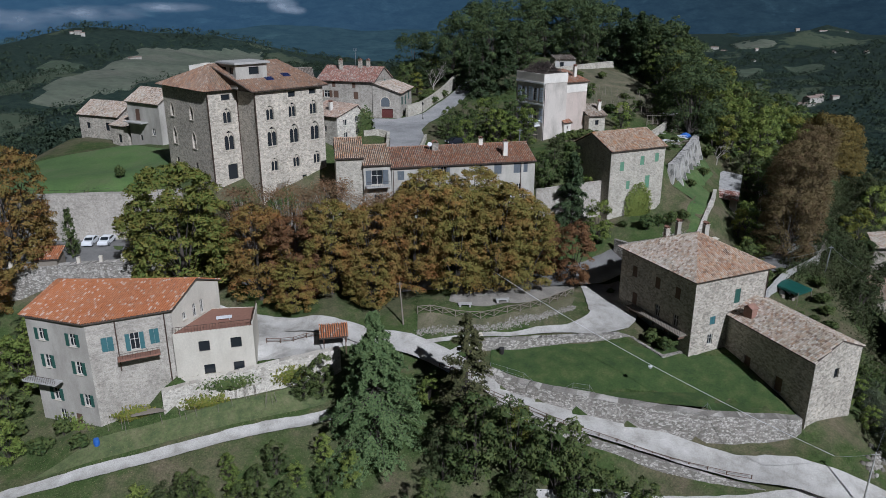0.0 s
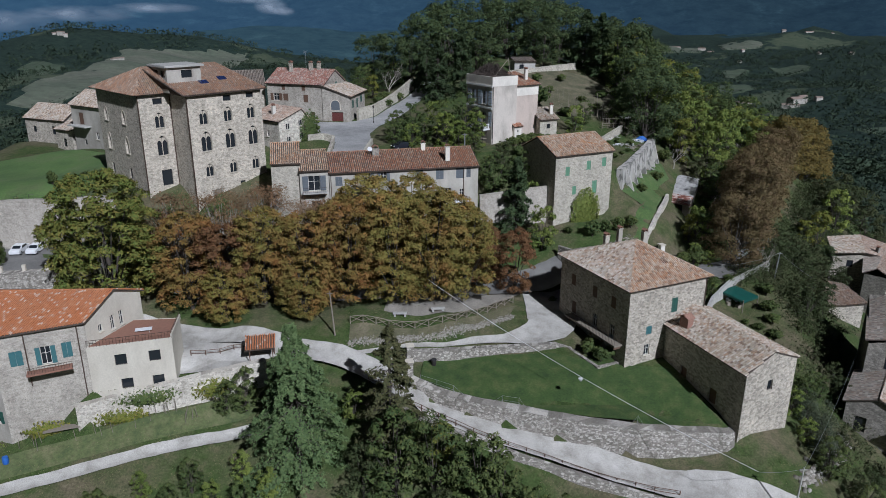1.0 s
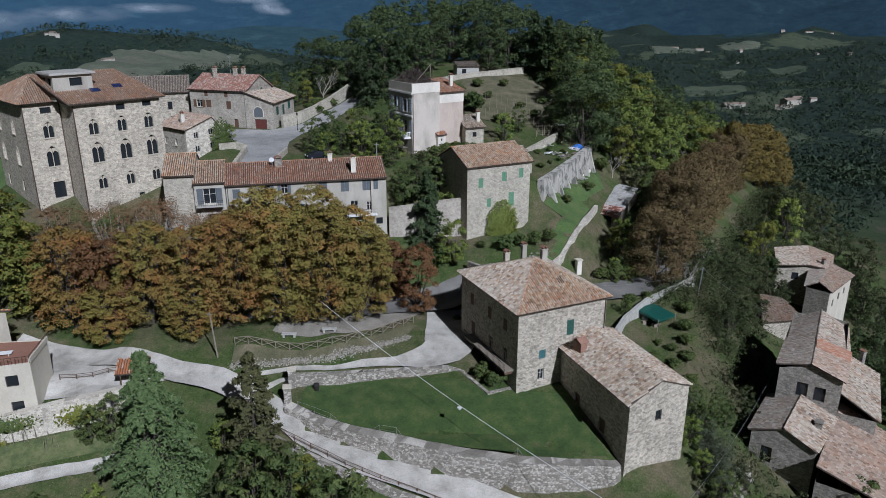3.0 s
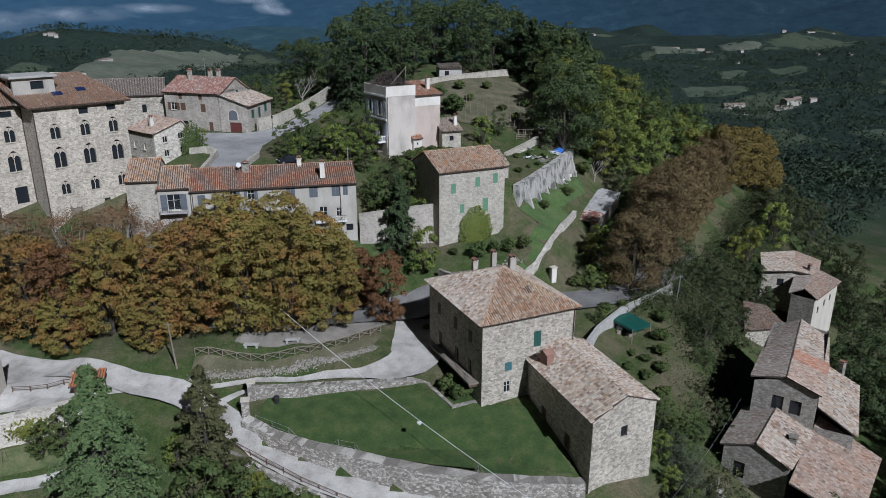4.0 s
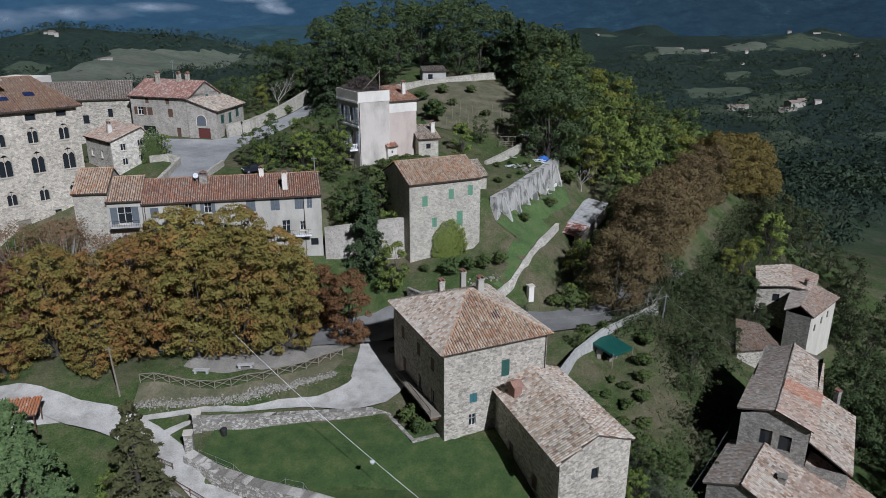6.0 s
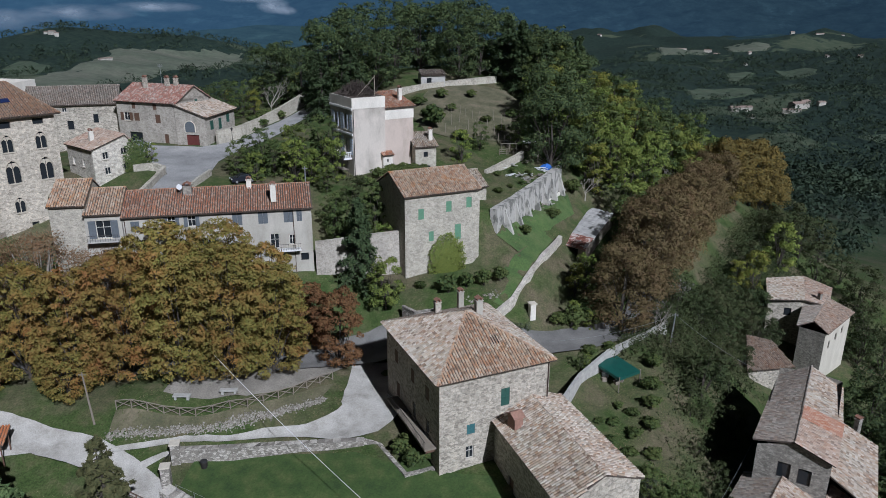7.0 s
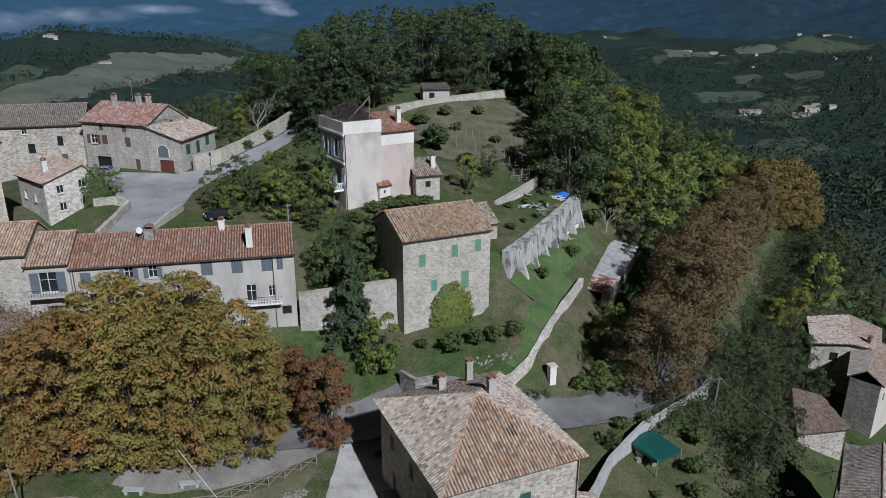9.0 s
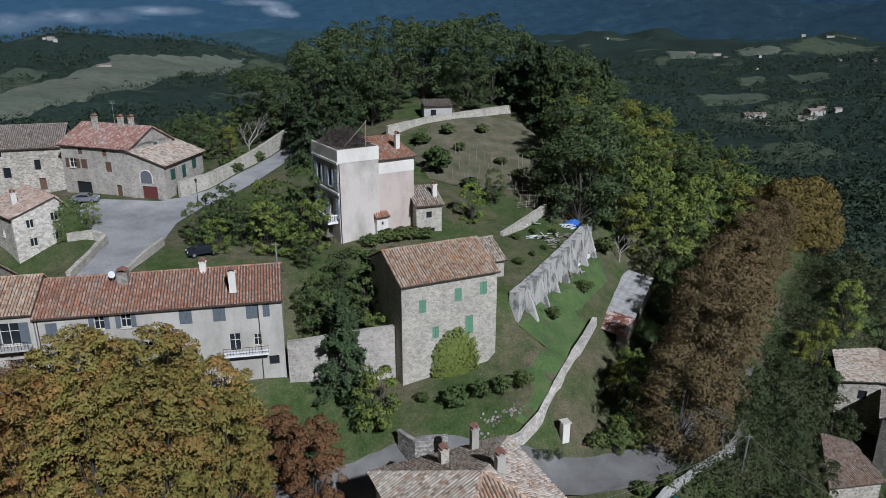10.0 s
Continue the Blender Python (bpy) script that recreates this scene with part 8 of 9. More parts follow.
def green_shed():
    s = thing("green_shelter", (61, 118, 9), "open shelter under a dark green canvas cover", "shelter")
    c = [Vector((58.7, 119.6, 0)), Vector((61.5, 115.9, 0)), Vector((65.0, 118.2, 0)), Vector((62.4, 121.8, 0))]
    for p in c:
        b = bmesh.new()
        tube(b, [up(p, gz(p.x, p.y) - 0.3), up(p, 11.6)], 0.07, 6)
        part("post", b, "weathered wood", s)
    b = bmesh.new()
    n = 14
    g = [[b.verts.new(up(c[0].lerp(c[1], i / n).lerp(c[3].lerp(c[2], i / n), j / n), 11.9 - 0.5 * i / n + 0.03 * (j % 2))) for i in range(n + 1)] for j in range(n + 1)]
    for j in range(n):
        for i in range(n):
            b.faces.new((g[j][i], g[j][i + 1], g[j + 1][i + 1], g[j + 1][i]))
    for p, q in ((c[1], c[2]), (c[0], c[1])):
        za, zb = (11.4, 11.4) if p is c[1] else (11.9, 11.4)
        quad(b, up(p, za - 0.4), up(q, zb - 0.4), up(q, zb), up(p, za))
    part("canvas", b, "green cover", s, smooth=True)
    r = random.Random(3)
    for k in range(7):
        b = bmesh.new()
        x, y = 60.5 + r.uniform(-0.8, 2.2), 118.8 + r.uniform(-0.8, 1.2)
        z = gz(x, y)
        box(b, (x, y, z + 0.3), (r.uniform(0.4, 0.9), r.uniform(0.3, 0.8), 0.7), r.uniform(0, 90))
        part("crate", b, "white metal" if k % 3 == 0 else "weathered wood", s)


green_shed()


def rail_fence(name, pts, h, spacing, label, mat, cross=True, rails=(0.95, 0.5), thin=1.0):
    """Posts along (x, y), with rails; cross: crossed poles between the posts."""
    P = [Vector((p[0], p[1], 0)) for p in pts]
    f = thing(name, (P[0].x, P[0].y, gz(P[0].x, P[0].y)), label, "fence")
    line = []
    for a, b in zip(P, P[1:]):
        n = max(1, round((b - a).length / spacing))
        line += [a + (b - a) * (k / n) for k in range(n)]
    line.append(P[-1])
    z = [gz(p.x, p.y) for p in line]
    for p, h0 in zip(line, z):
        b = bmesh.new()
        tube(b, [up(p, h0 - 0.4), up(p, h0 + h)], 0.07 * thin, 6)
        part("post", b, mat, f)
    for i in range(len(line) - 1):
        a, b2 = line[i], line[i + 1]
        if cross:
            for u0, u1 in ((0.15, 0.95), (0.95, 0.15)):
                b = bmesh.new()
                tube(b, [up(a, z[i] + u0 * h), up(b2, z[i + 1] + u1 * h)], 0.05, 5)
                part("brace", b, mat, f)
            b = bmesh.new()
            tube(b, [up(a, z[i] + 0.98 * h), up(b2, z[i + 1] + 0.98 * h)], 0.06, 5)
            part("rail", b, mat, f)
        else:
            for k in rails:
                b = bmesh.new()
                tube(b, [up(a, z[i] + k * h), up(b2, z[i + 1] + k * h)], 0.045 * thin, 5)
                part("rail", b, mat, f)
    return f


rail_fence("wooden_fence", [(-4, 105.6), (0, 105.4), (6, 105.3), (12.4, 106.0), (17.5, 109.4), (22.0, 113.4)], 1.25, 2.1, "rustic crossed-pole wooden fence along the bank", "weathered wood")
rail_fence("lane_railing", [(4.9, 91.2), (14.2, 86.3), (23.3, 83.2), (36.5, 78.6), (39.5, 78.0)], 1.1, 2.4, "dark timber railing along the gravel lane", "brown wood", False)
rail_fence("lane_railing", [(-27, 92.3), (-22, 94.7), (-15.8, 97.8)], 1.0, 1.6, "dark iron railing on the terrace wall", "iron", False, (0.95, 0.65, 0.35))
rail_fence("lane_railing", [(-26.5, 98.5), (-21, 101.2), (-17, 101.4)], 1.0, 1.8, "dark timber railing beside the lane", "brown wood", False)
rail_fence("gate_fence", [(-0.5, 95.6), (4.2, 93.2)], 1.1, 1.7, "short dark railing at the lane's bend", "brown wood", False)
rail_fence("wire_fence", [(7, 94.6), (14, 91.6), (20.5, 89.5), (28, 87.1), (35.7, 85.5), (42, 85.2), (47.6, 85.6)], 1.5, 2.2, "thin wire fence on the lawn wall", "galvanised", False, (0.95, 0.5), 0.35)
rail_fence("field_fence", [(-78, 127), (-62, 127), (-54, 129.5)], 1.1, 2.5, "low wire fence at the field's edge", "iron", False, (0.95, 0.5), 0.5)
rail_fence("garden_fence", [(48, 171), (54, 174), (60, 173), (62, 171)], 1.3, 1.8, "patched garden fence of grey stakes", "weathered wood", False, (0.9, 0.55, 0.25))


def terrace_rail():
    t = bpy.data.objects["terrace_house"]
    c = [Vector((-37.1, 90.2, 0)), Vector((-26.9, 93.2, 0)), Vector((-27.9, 99.6, 0))]
    b = bmesh.new()
    for a, d in zip(c, c[1:]):
        n = int((d - a).length / 0.4)
        for k in range(n + 1):
            p = a.lerp(d, k / n)
            tube(b, [up(p, 16.1), up(p, 17.1)], 0.025, 4)
        tube(b, [up(a, 17.1), up(d, 17.1)], 0.04, 4)
    part("terrace_rail", b, "copper pipe", t)
    b = bmesh.new()
    for a, d, h in ((c[1], c[2], 1.0),):
        m = (a + d) / 2
        box(b, up(m, 16.4), ((d - a).length, 0.25, 0.7), math.degrees(math.atan2((d - a).y, (d - a).x)))
    part("parapet", b, "cream plaster", t)
    tb = thing("garden_table", (-31.5, 95.4, 15.6), "white garden table on the roof terrace", "table")
    b = bmesh.new()
    box(b, (-31.5, 95.4, 16.4), (2.2, 1.0, 0.06), 15)
    part("tabletop", b, "white metal", tb)
    for sx in (-1, 1):
        for sy in (-1, 1):
            b = bmesh.new()
            tube(b, [(-31.5 + sx * 0.9, 95.4 + sy * 0.35, 15.6), (-31.5 + sx * 0.9, 95.4 + sy * 0.35, 16.4)], 0.04, 5)
            part("leg", b, "white metal", tb)
    w = bpy.data.objects["white_house"]
    # balconies and pipes of the tall house
    for p, q, z, m in ((Vector((-43.6, 87.0, 0)), Vector((-38.8, 89.3, 0)), 14.3, "terracotta"), (Vector((-56.6, 88.2, 0)), Vector((-51.4, 86.7, 0)), 10.9, "concrete")):
        b = bmesh.new()
        a = math.degrees(math.atan2((q - p).y, (q - p).x))
        n = Vector(((q - p).y, -(q - p).x, 0)).normalized()
        box(b, up((p + q) / 2 + n * 0.7, z), ((q - p).length, 1.4, 0.22), a)
        bal = part("balcony", b, m, w)
        b = bmesh.new()
        k_n = int((q - p).length / 0.3)
        for k in range(k_n + 1):
            o = p.lerp(q, k / k_n) + n * 1.35
            tube(b, [up(o, z), up(o, z + 1.0)], 0.02, 4)
        tube(b, [up(p + n * 1.35, z + 1.0), up(q + n * 1.35, z + 1.0)], 0.035, 4)
        part("balcony_rail", b, "copper pipe", bal)
    for x, y in ((-38.0, 90.2), (-43.6, 87.6)):
        pipe(w, [(x, y, 19.3), (x, y, 6 if x > -40 else 12)], 0.08)
    b = bmesh.new()
    box(b, (-41.0, 88.0, 5.6), (4.5, 2.0, 0.15), 20)
    part("lean_to_roof", b, "weathered wood", w)
    hut = thing("garden_hut", (-63, 110, 17.6), "small hut with a bright tile roof by the parking", "shed")
    hc, hu, hv_ = rect((-65.4, 108.9), 8, 3.4, 3.6)
    walls(hut, hc, 16.6, 20.2, "weathered wood")
    roof(hut, [[up(hc[0] - hv_ * 0.3 - hu * 0.3, 20.2), up(hc[1] - hv_ * 0.3 + hu * 0.3, 20.2), up(hc[2] + hu * 0.3, 21.2), up(hc[3] - hu * 0.3, 21.2)]], [], "orange tiles", 62)
    pr = thing("porch_roof", (-16.2, 98.8, 9.4), "small red-tiled shelter beside the lane", "shelter")
    for dx, dy in ((-1.6, -1.0), (1.6, -0.4), (-1.9, 1.2), (1.4, 1.6)):
        b = bmesh.new()
        tube(b, [(-16.2 + dx, 98.8 + dy, gz(-16.2 + dx, 98.8 + dy) - 0.3), (-16.2 + dx, 98.8 + dy, 12.0)], 0.08, 6)
        part("post", b, "brown wood", pr)
    roof(pr, [[Vector((-18.4, 97.4, 11.9)), Vector((-14.2, 98.2, 11.9)), Vector((-14.6, 101.0, 12.9)), Vector((-18.8, 100.2, 12.9))]], [], "orange tiles", 61)


terrace_rail()


def car(x, y, z, rot, paint, label, s=1.0):
    """A parked hatchback: shaped body, glasshouse, lamps and four wheels."""
    ob = thing("car", (0, 0, 0), label, "car", "parked cars")
    prof = [(-2.1, 0.35), (-2.1, 0.75), (-1.9, 0.95), (-1.15, 1.02), (-0.55, 1.42), (0.75, 1.45), (1.5, 1.05), (2.0, 0.95), (2.1, 0.7), (2.08, 0.35)]
    b = bmesh.new()
    rows = []
    for k, (yy, inset) in enumerate(((-0.86, 0.0), (-0.80, 0.0), (0.80, 0.0), (0.86, 0.0))):
        rows.append([b.verts.new((px, yy * (0.86 if pz > 1.1 else 1.0), pz)) for px, pz in prof])
    for a, c in zip(rows, rows[1:]):
        for i in range(len(prof)):
            j = (i + 1) % len(prof)
            b.faces.new((a[i], a[j], c[j], c[i]))
    b.faces.new(rows[0][::-1])
    b.faces.new(rows[-1])
    bmesh.ops.recalc_face_normals(b, faces=b.faces)
    part("body", b, paint, ob)
    panes = [[(x_, y_ * sy + sy * 0.02, z_) for x_, y_, z_ in ((-1.0, 0.85, 1.03), (-0.52, 0.76, 1.36), (0.70, 0.76, 1.38), (1.3, 0.85, 1.06))] for sy in (-1, 1)]
    panes += [[(-1.17, -0.7, 1.06), (-0.57, -0.64, 1.41), (-0.57, 0.64, 1.41), (-1.17, 0.7, 1.06)], [(1.47, -0.7, 1.10), (0.79, -0.64, 1.45), (0.79, 0.64, 1.45), (1.47, 0.7, 1.10)]]
    for f in panes:
        g = bmesh.new()
        quad(g, *f)
        part("window", g, "window glass", ob)
    for sx in (-1.3, 1.32):
        for sy in (-0.8, 0.8):
            w = bmesh.new()
            tube(w, [(sx, sy - 0.1, 0.32), (sx, sy + 0.1, 0.32)], 0.32, 14)
            wh = part("wheel", w, "rubber", ob)
            w = bmesh.new()
            tube(w, [(sx, sy - 0.115, 0.32), (sx, sy + 0.115, 0.32)], 0.19, 10)
            part("rim", w, "galvanised", wh)
    for sy in (-0.6, 0.6):
        w = bmesh.new()
        box(w, (-2.06, sy, 0.78), (0.12, 0.34, 0.16))
        part("headlight", w, "white metal", ob)
        w = bmesh.new()
        box(w, (2.06, sy, 0.82), (0.1, 0.28, 0.16))
        part("tail_light", w, "red door", ob)
    ob.matrix_basis = pose(x, y, z, 0, 0, rot) @ Matrix.Diagonal((s, s, s, 1))
    return ob


def on(x, y, d=0.12):
    return gz(x, y) + d


car(-22.8, 166.6, on(-22.8, 166.6, 0.22), 190, "silver paint", "grey-blue car parked on the square")
for x, y, r_, p_, l_ in ((-62.8, 122.6, 95, "white car paint", "white car parked against the high wall"), (-60.0, 122.8, 92, "white car paint", "pale car parked against the high wall"), (-73, 121.2, 80, "dark car paint", "dark car parked near the cypress"), (-70.4, 121.6, 86, "white car paint", "white car beside the dark one"), (2.6, 147.0, 30, "dark car paint", "dark car under the garden trees")):
    car(x, y, on(x, y), r_, p_, l_)


def pole(x, y, h, label, mat="weathered wood", lean=0.0, lamp=False):
    z = gz(x, y)
    ob = thing("utility_pole", (x, y, z), label, "pole", "utility poles")
    b = bmesh.new()
    tube(b, [(x, y, z - 0.5), (x + lean, y, z + h)], [0.14, 0.09], 8)
    part("post", b, mat, ob)
    b = bmesh.new()
    box(b, (x + lean, y, z + h - 0.3), (0.9, 0.08, 0.1))
    part("crossarm", b, mat, ob)
    return Vector((x + lean, y, z + h - 0.2))


def wire(a, b, sag, label, r=0.018, mat="galvanised"):
    a, b = Vector(a), Vector(b)
    bm = bmesh.new()
    pts = [a.lerp(b, t / 24) - Vector((0, 0, sag * 4 * (t / 24) * (1 - t / 24))) for t in range(25)]
    tube(bm, pts, r, 4)
    tagged(part("cable", bm, mat), label, "cable")
    return pts


top_l = pole(-6.2, 104.0, 7.2, "grey wooden utility pole on the bank", "weathered wood", -0.5)
top_r = pole(71.9, 127.4, 5.4, "pale utility pole below the road wall", "galvanised", 0.3)
top_c = pole(52.4, 75.0, 8.5, "pale concrete utility pole at the lane's end", "concrete", 0.2)
top_g = pole(14.8, 139.0, 9.0, "grey utility pole behind the long house", "galvanised")
pts_w = wire((8.0, 108.5, 18.5), (46, 72.5, 9.0), 1.2, "pale cable slung over the lawn", 0.028, "white metal")
wire((46, 72.5, 9.0), top_c, 0.2, "short cable to the pole")
wire(top_c, (77, 107, 7.0), 2.0, "pale cable to the old houses")
wire(top_r, (51, 111, 19.5), 0.8, "thin cable to the stone house")
wire(top_r, (90, 124, 6.0), 1.2, "thin cable down the slope")
lp = pts_w[13]
hl = thing("hanging_lamp", (lp.x, lp.y, lp.z - 0.45), "small white street lamp hanging on the cable", "lamp")
b = bmesh.new()
tube(b, [lp, lp - Vector((0, 0, 0.2)), lp - Vector((0, 0, 0.25)), lp - Vector((0, 0, 0.5))], [0.04, 0.06, 0.32, 0.2], 10)
part("shade", b, "white metal", hl)
b = bmesh.new()
bmesh.ops.create_icosphere(b, subdivisions=2, radius=0.13, matrix=Matrix.Translation(lp - Vector((0, 0, 0.55))))
part("bulb", b, "white paint", hl)


def street_lamp(x, y):
    z = gz(x, y)
    ob = thing("street_lamp", (x, y, z), "black iron lantern post on the square", "street lamp")
    b = bmesh.new()
    tube(b, [(x, y, z - 0.2), (x, y, z + 0.5), (x, y, z + 0.6), (x, y, z + 3.4)], [0.14, 0.12, 0.06, 0.05], 8)
    part("post", b, "iron", ob)
    b = bmesh.new()
    tube(b, [(x, y, z + 3.4), (x, y, z + 3.9), (x, y, z + 4.1)], [0.14, 0.24, 0.05], 6)
    part("lantern", b, "iron", ob)


street_lamp(-4.6, 167.2)


def bench(x, y, rot):
    z = gz(x, y)
    ob = thing("stone_bench", (x, y, z), "pale stone bench with a planter under the trees", "bench")
    m = Matrix.Translation((x, y, z)) @ Matrix.Rotation(radians(rot), 4, "Z")
    b = bmesh.new()
    box(b, m @ Vector((0, 0, 0.5)), (2.2, 0.7, 0.16), rot)
    part("seat", b, "concrete", ob)
    for k in (-0.8, 0.8):
        b = bmesh.new()
        box(b, m @ Vector((k, 0, 0.2)), (0.3, 0.6, 0.5), rot)
        part("leg", b, "concrete", ob)


bench(3.6, 107.6, 0)
bench(9.6, 107.9, 4)


def waste_bin(x, y):
    z = gz(x, y)
    ob = thing("garden_bin", (x, y, z), "dark round bin standing on the lawn", "bin")
    b = bmesh.new()
    tube(b, [(x, y, z), (x, y, z + 0.9), (x, y, z + 1.0)], [0.34, 0.42, 0.40], 12)
    part("body", b, "iron", ob)
    b = bmesh.new()
    tube(b, [(x, y, z + 1.0), (x, y, z + 1.08), (x, y, z + 1.16)], [0.44, 0.40, 0.1], 12)
    part("lid", b, "rubber", ob)


waste_bin(8.9, 98.6)


def gate_post(x, y, z, h):
    ob = thing("gate_post", (x, y, z), "white rendered gate post with a flat cap", "pillar")
    b = bmesh.new()
    box(b, (x, y, z + h / 2 - 0.2), (0.9, 0.9, h + 0.4), 20)
    part("shaft", b, "white plaster", ob)
    b = bmesh.new()
    box(b, (x, y, z + h + 0.08), (1.15, 1.15, 0.16), 20)
    part("cap", b, "travertine", ob)


gate_post(50.4, 127.6, gz(50.4, 127.6), 2.2)


def garden_clutter():
    r = random.Random(9)
    for k in range(16):
        x, y = r.uniform(48, 58), r.uniform(158, 171)
        z = gz(x, y)
        ob = thing("timber_stack", (x, y, z), "heap of grey boards in the kitchen garden", "boards", "garden lumber")
        mt = r.choice(["weathered wood", "concrete", "white metal", "weathered wood"])
        for j in range(5):
            b = bmesh.new()
            box(b, (x + r.uniform(-0.4, 0.4), y + r.uniform(-0.4, 0.4), z + 0.1 + j * 0.09), (r.uniform(1.2, 2.4), 0.25, 0.07), r.uniform(0, 180))
            part("board", b, mt, ob)
    t = thing("blue_tarpaulin", (57.5, 171.5, gz(57.5, 171.5)), "crumpled bright blue tarpaulin in the garden", "tarpaulin")
    b = bmesh.new()
    n = 9
    g = [[b.verts.new((56 + 3.2 * i / n, 170.4 + 2.2 * j / n, gz(57.5, 171.5) + 0.2 + 0.9 * math.sin(i / n * 3.1) * math.sin(j / n * 3.1) + r.uniform(-0.15, 0.15))) for i in range(n + 1)] for j in range(n + 1)]
    for j in range(n):
        for i in range(n):
            b.faces.new((g[j][i], g[j][i + 1], g[j + 1][i + 1], g[j + 1][i]))
    part("sheet", b, "blue cloth", t)
    c = thing("garden_cage", (52, 172, gz(52, 172)), "ramshackle frame shed of poles and netting", "shed")
    for k in range(6):
        for j in range(2):
            b = bmesh.new()
            x, y = 48.5 + k * 1.5, 172.5 + j * 3
            tube(b, [(x, y, gz(x, y) - 0.3), (x, y, gz(52, 172) + 2.6)], 0.06, 5)
            part("post", b, "weathered wood", c)
    for j in range(2):
        b = bmesh.new()
        tube(b, [(48.3, 172.5 + j * 3, gz(52, 172) + 2.6), (56.2, 172.5 + j * 3, gz(52, 172) + 2.6)], 0.06, 5)
        part("beam", b, "weathered wood", c)
    b = bmesh.new()
    box(b, (54.5, 174, gz(52, 172) + 2.75), (3.4, 3.6, 0.08), 4)
    part("sheet_roof", b, "grey sheet", c)
    for k in range(33):
        x = 37 + (k % 11) * 1.5 + r.uniform(-0.6, 0.6)
        y = 179.5 + (k // 11) * 5.0 - (k % 11) * 0.35 + r.uniform(-1.4, 1.4)
        z = gz(x, y)
        ob = thing("vine_stake", (x, y, z), "tall grey vine stake on the dry slope", "stake", "vine stakes")
        b = bmesh.new()
        tube(b, [(x, y, z - 0.2), (x + r.uniform(-0.15, 0.15), y, z + r.uniform(1.8, 2.6))], 0.06, 4)
        part("stick", b, "weathered wood", ob)
    # bean rows and stakes below the white house
    for k in range(26):
        x = r.uniform(-46, -20)
        y = 84.5 + (x + 46) * 0.24 + r.uniform(0, 2.4)
        z = gz(x, y)
        ob = thing("garden_stake", (x, y, z), "thin wooden stake in the kitchen garden", "stake", "garden stakes")
        b = bmesh.new()
        tube(b, [(x, y, z - 0.2), (x + r.uniform(-0.3, 0.3), y, z + r.uniform(1.2, 2.2))], 0.035, 4)
        part("stick", b, "weathered wood", ob)
    w = thing("water_butt", (-46.6, 83.6, gz(-46.6, 83.6)), "bright blue plastic water butt", "barrel")
    b = bmesh.new()
    z = gz(-46.6, 83.6)
    tube(b, [(-46.6, 83.6, z), (-46.6, 83.6, z + 0.4), (-46.6, 83.6, z + 1.0)], [0.35, 0.42, 0.36], 12)
    part("body", b, "blue cloth", w)


garden_clutter()


def antenna(x, y, z0, h, label):
    ob = thing("antenna", (x, y, z0), label, "antenna")
    b = bmesh.new()
    tube(b, [(x, y, z0 - 0.3), (x, y, z0 + h)], 0.035, 5)
    part("mast", b, "galvanised", ob)
    for k in range(4):
        b = bmesh.new()
        tube(b, [(x - 0.5, y, z0 + h - 0.15 * k), (x + 0.5, y, z0 + h - 0.15 * k)], 0.02, 4)
        part("rod", b, "galvanised", ob)


antenna(-20.6, 176.2, 44.4, 4.0, "thin television mast on the inn roof")
INN = bpy.data.objects["inn"]
for x in (-24.2, -19.5, -17.6):
    chimney(INN, x, 176.6 - (x + 24) * 0.12, 43.6, 45.6, 0.8, -18, "house stone")


def dish(x, y, z):
    ob = thing("satellite_dish", (x, y, z - 0.7), "small white satellite dish on the roof", "dish")
    b = bmesh.new()
    tube(b, [(x, y, z), (x, y - 0.06, z), (x, y - 0.16, z + 0.02)], [0.08, 0.3, 0.42], 14)
    part("bowl", b, "white metal", ob)
    b = bmesh.new()
    tube(b, [(x, y + 0.05, z - 0.9), (x, y, z)], 0.03, 5)
    part("bracket", b, "galvanised", ob)


dish(-2.4, 131.0, 34.6)


# ---- distance ----
def far_farms():
    r = random.Random(12)
    for k in range(16):
        a = radians(r.uniform(60, 126))
        d = r.uniform(1500, 2500)
        x, y = 20 + math.cos(a) * d, 40 + math.sin(a) * d
        z = gz(x, y)
        ob = thing("farmhouse", (x, y, z), "distant farmhouse with pale walls and a tile roof", "house", "far farmhouses")
        w, l, h, rot = r.uniform(5, 8), r.uniform(8, 15), r.uniform(2.5, 4), r.uniform(0, 180)
        b = bmesh.new()
        box(b, (x, y, z + h / 2), (l, w, h + 2), rot)
        part("wall", b, "worn render", ob)
        b = bmesh.new()
        m = Matrix.Translation((x, y, z + h + 1)) @ Matrix.Rotation(radians(rot), 4, "Z")
        A = [m @ Vector(p) for p in ((-l / 2 - 0.5, -w / 2 - 0.5, 0), (l / 2 + 0.5, -w / 2 - 0.5, 0), (l / 2 + 0.5, 0, 2.4), (-l / 2 - 0.5, 0, 2.4), (l / 2 + 0.5, w / 2 + 0.5, 0), (-l / 2 - 0.5, w / 2 + 0.5, 0))]
        quad(b, A[0], A[1], A[2], A[3])
        quad(b, A[4], A[5], A[3], A[2])
        part("roof", b, "old clay", ob)


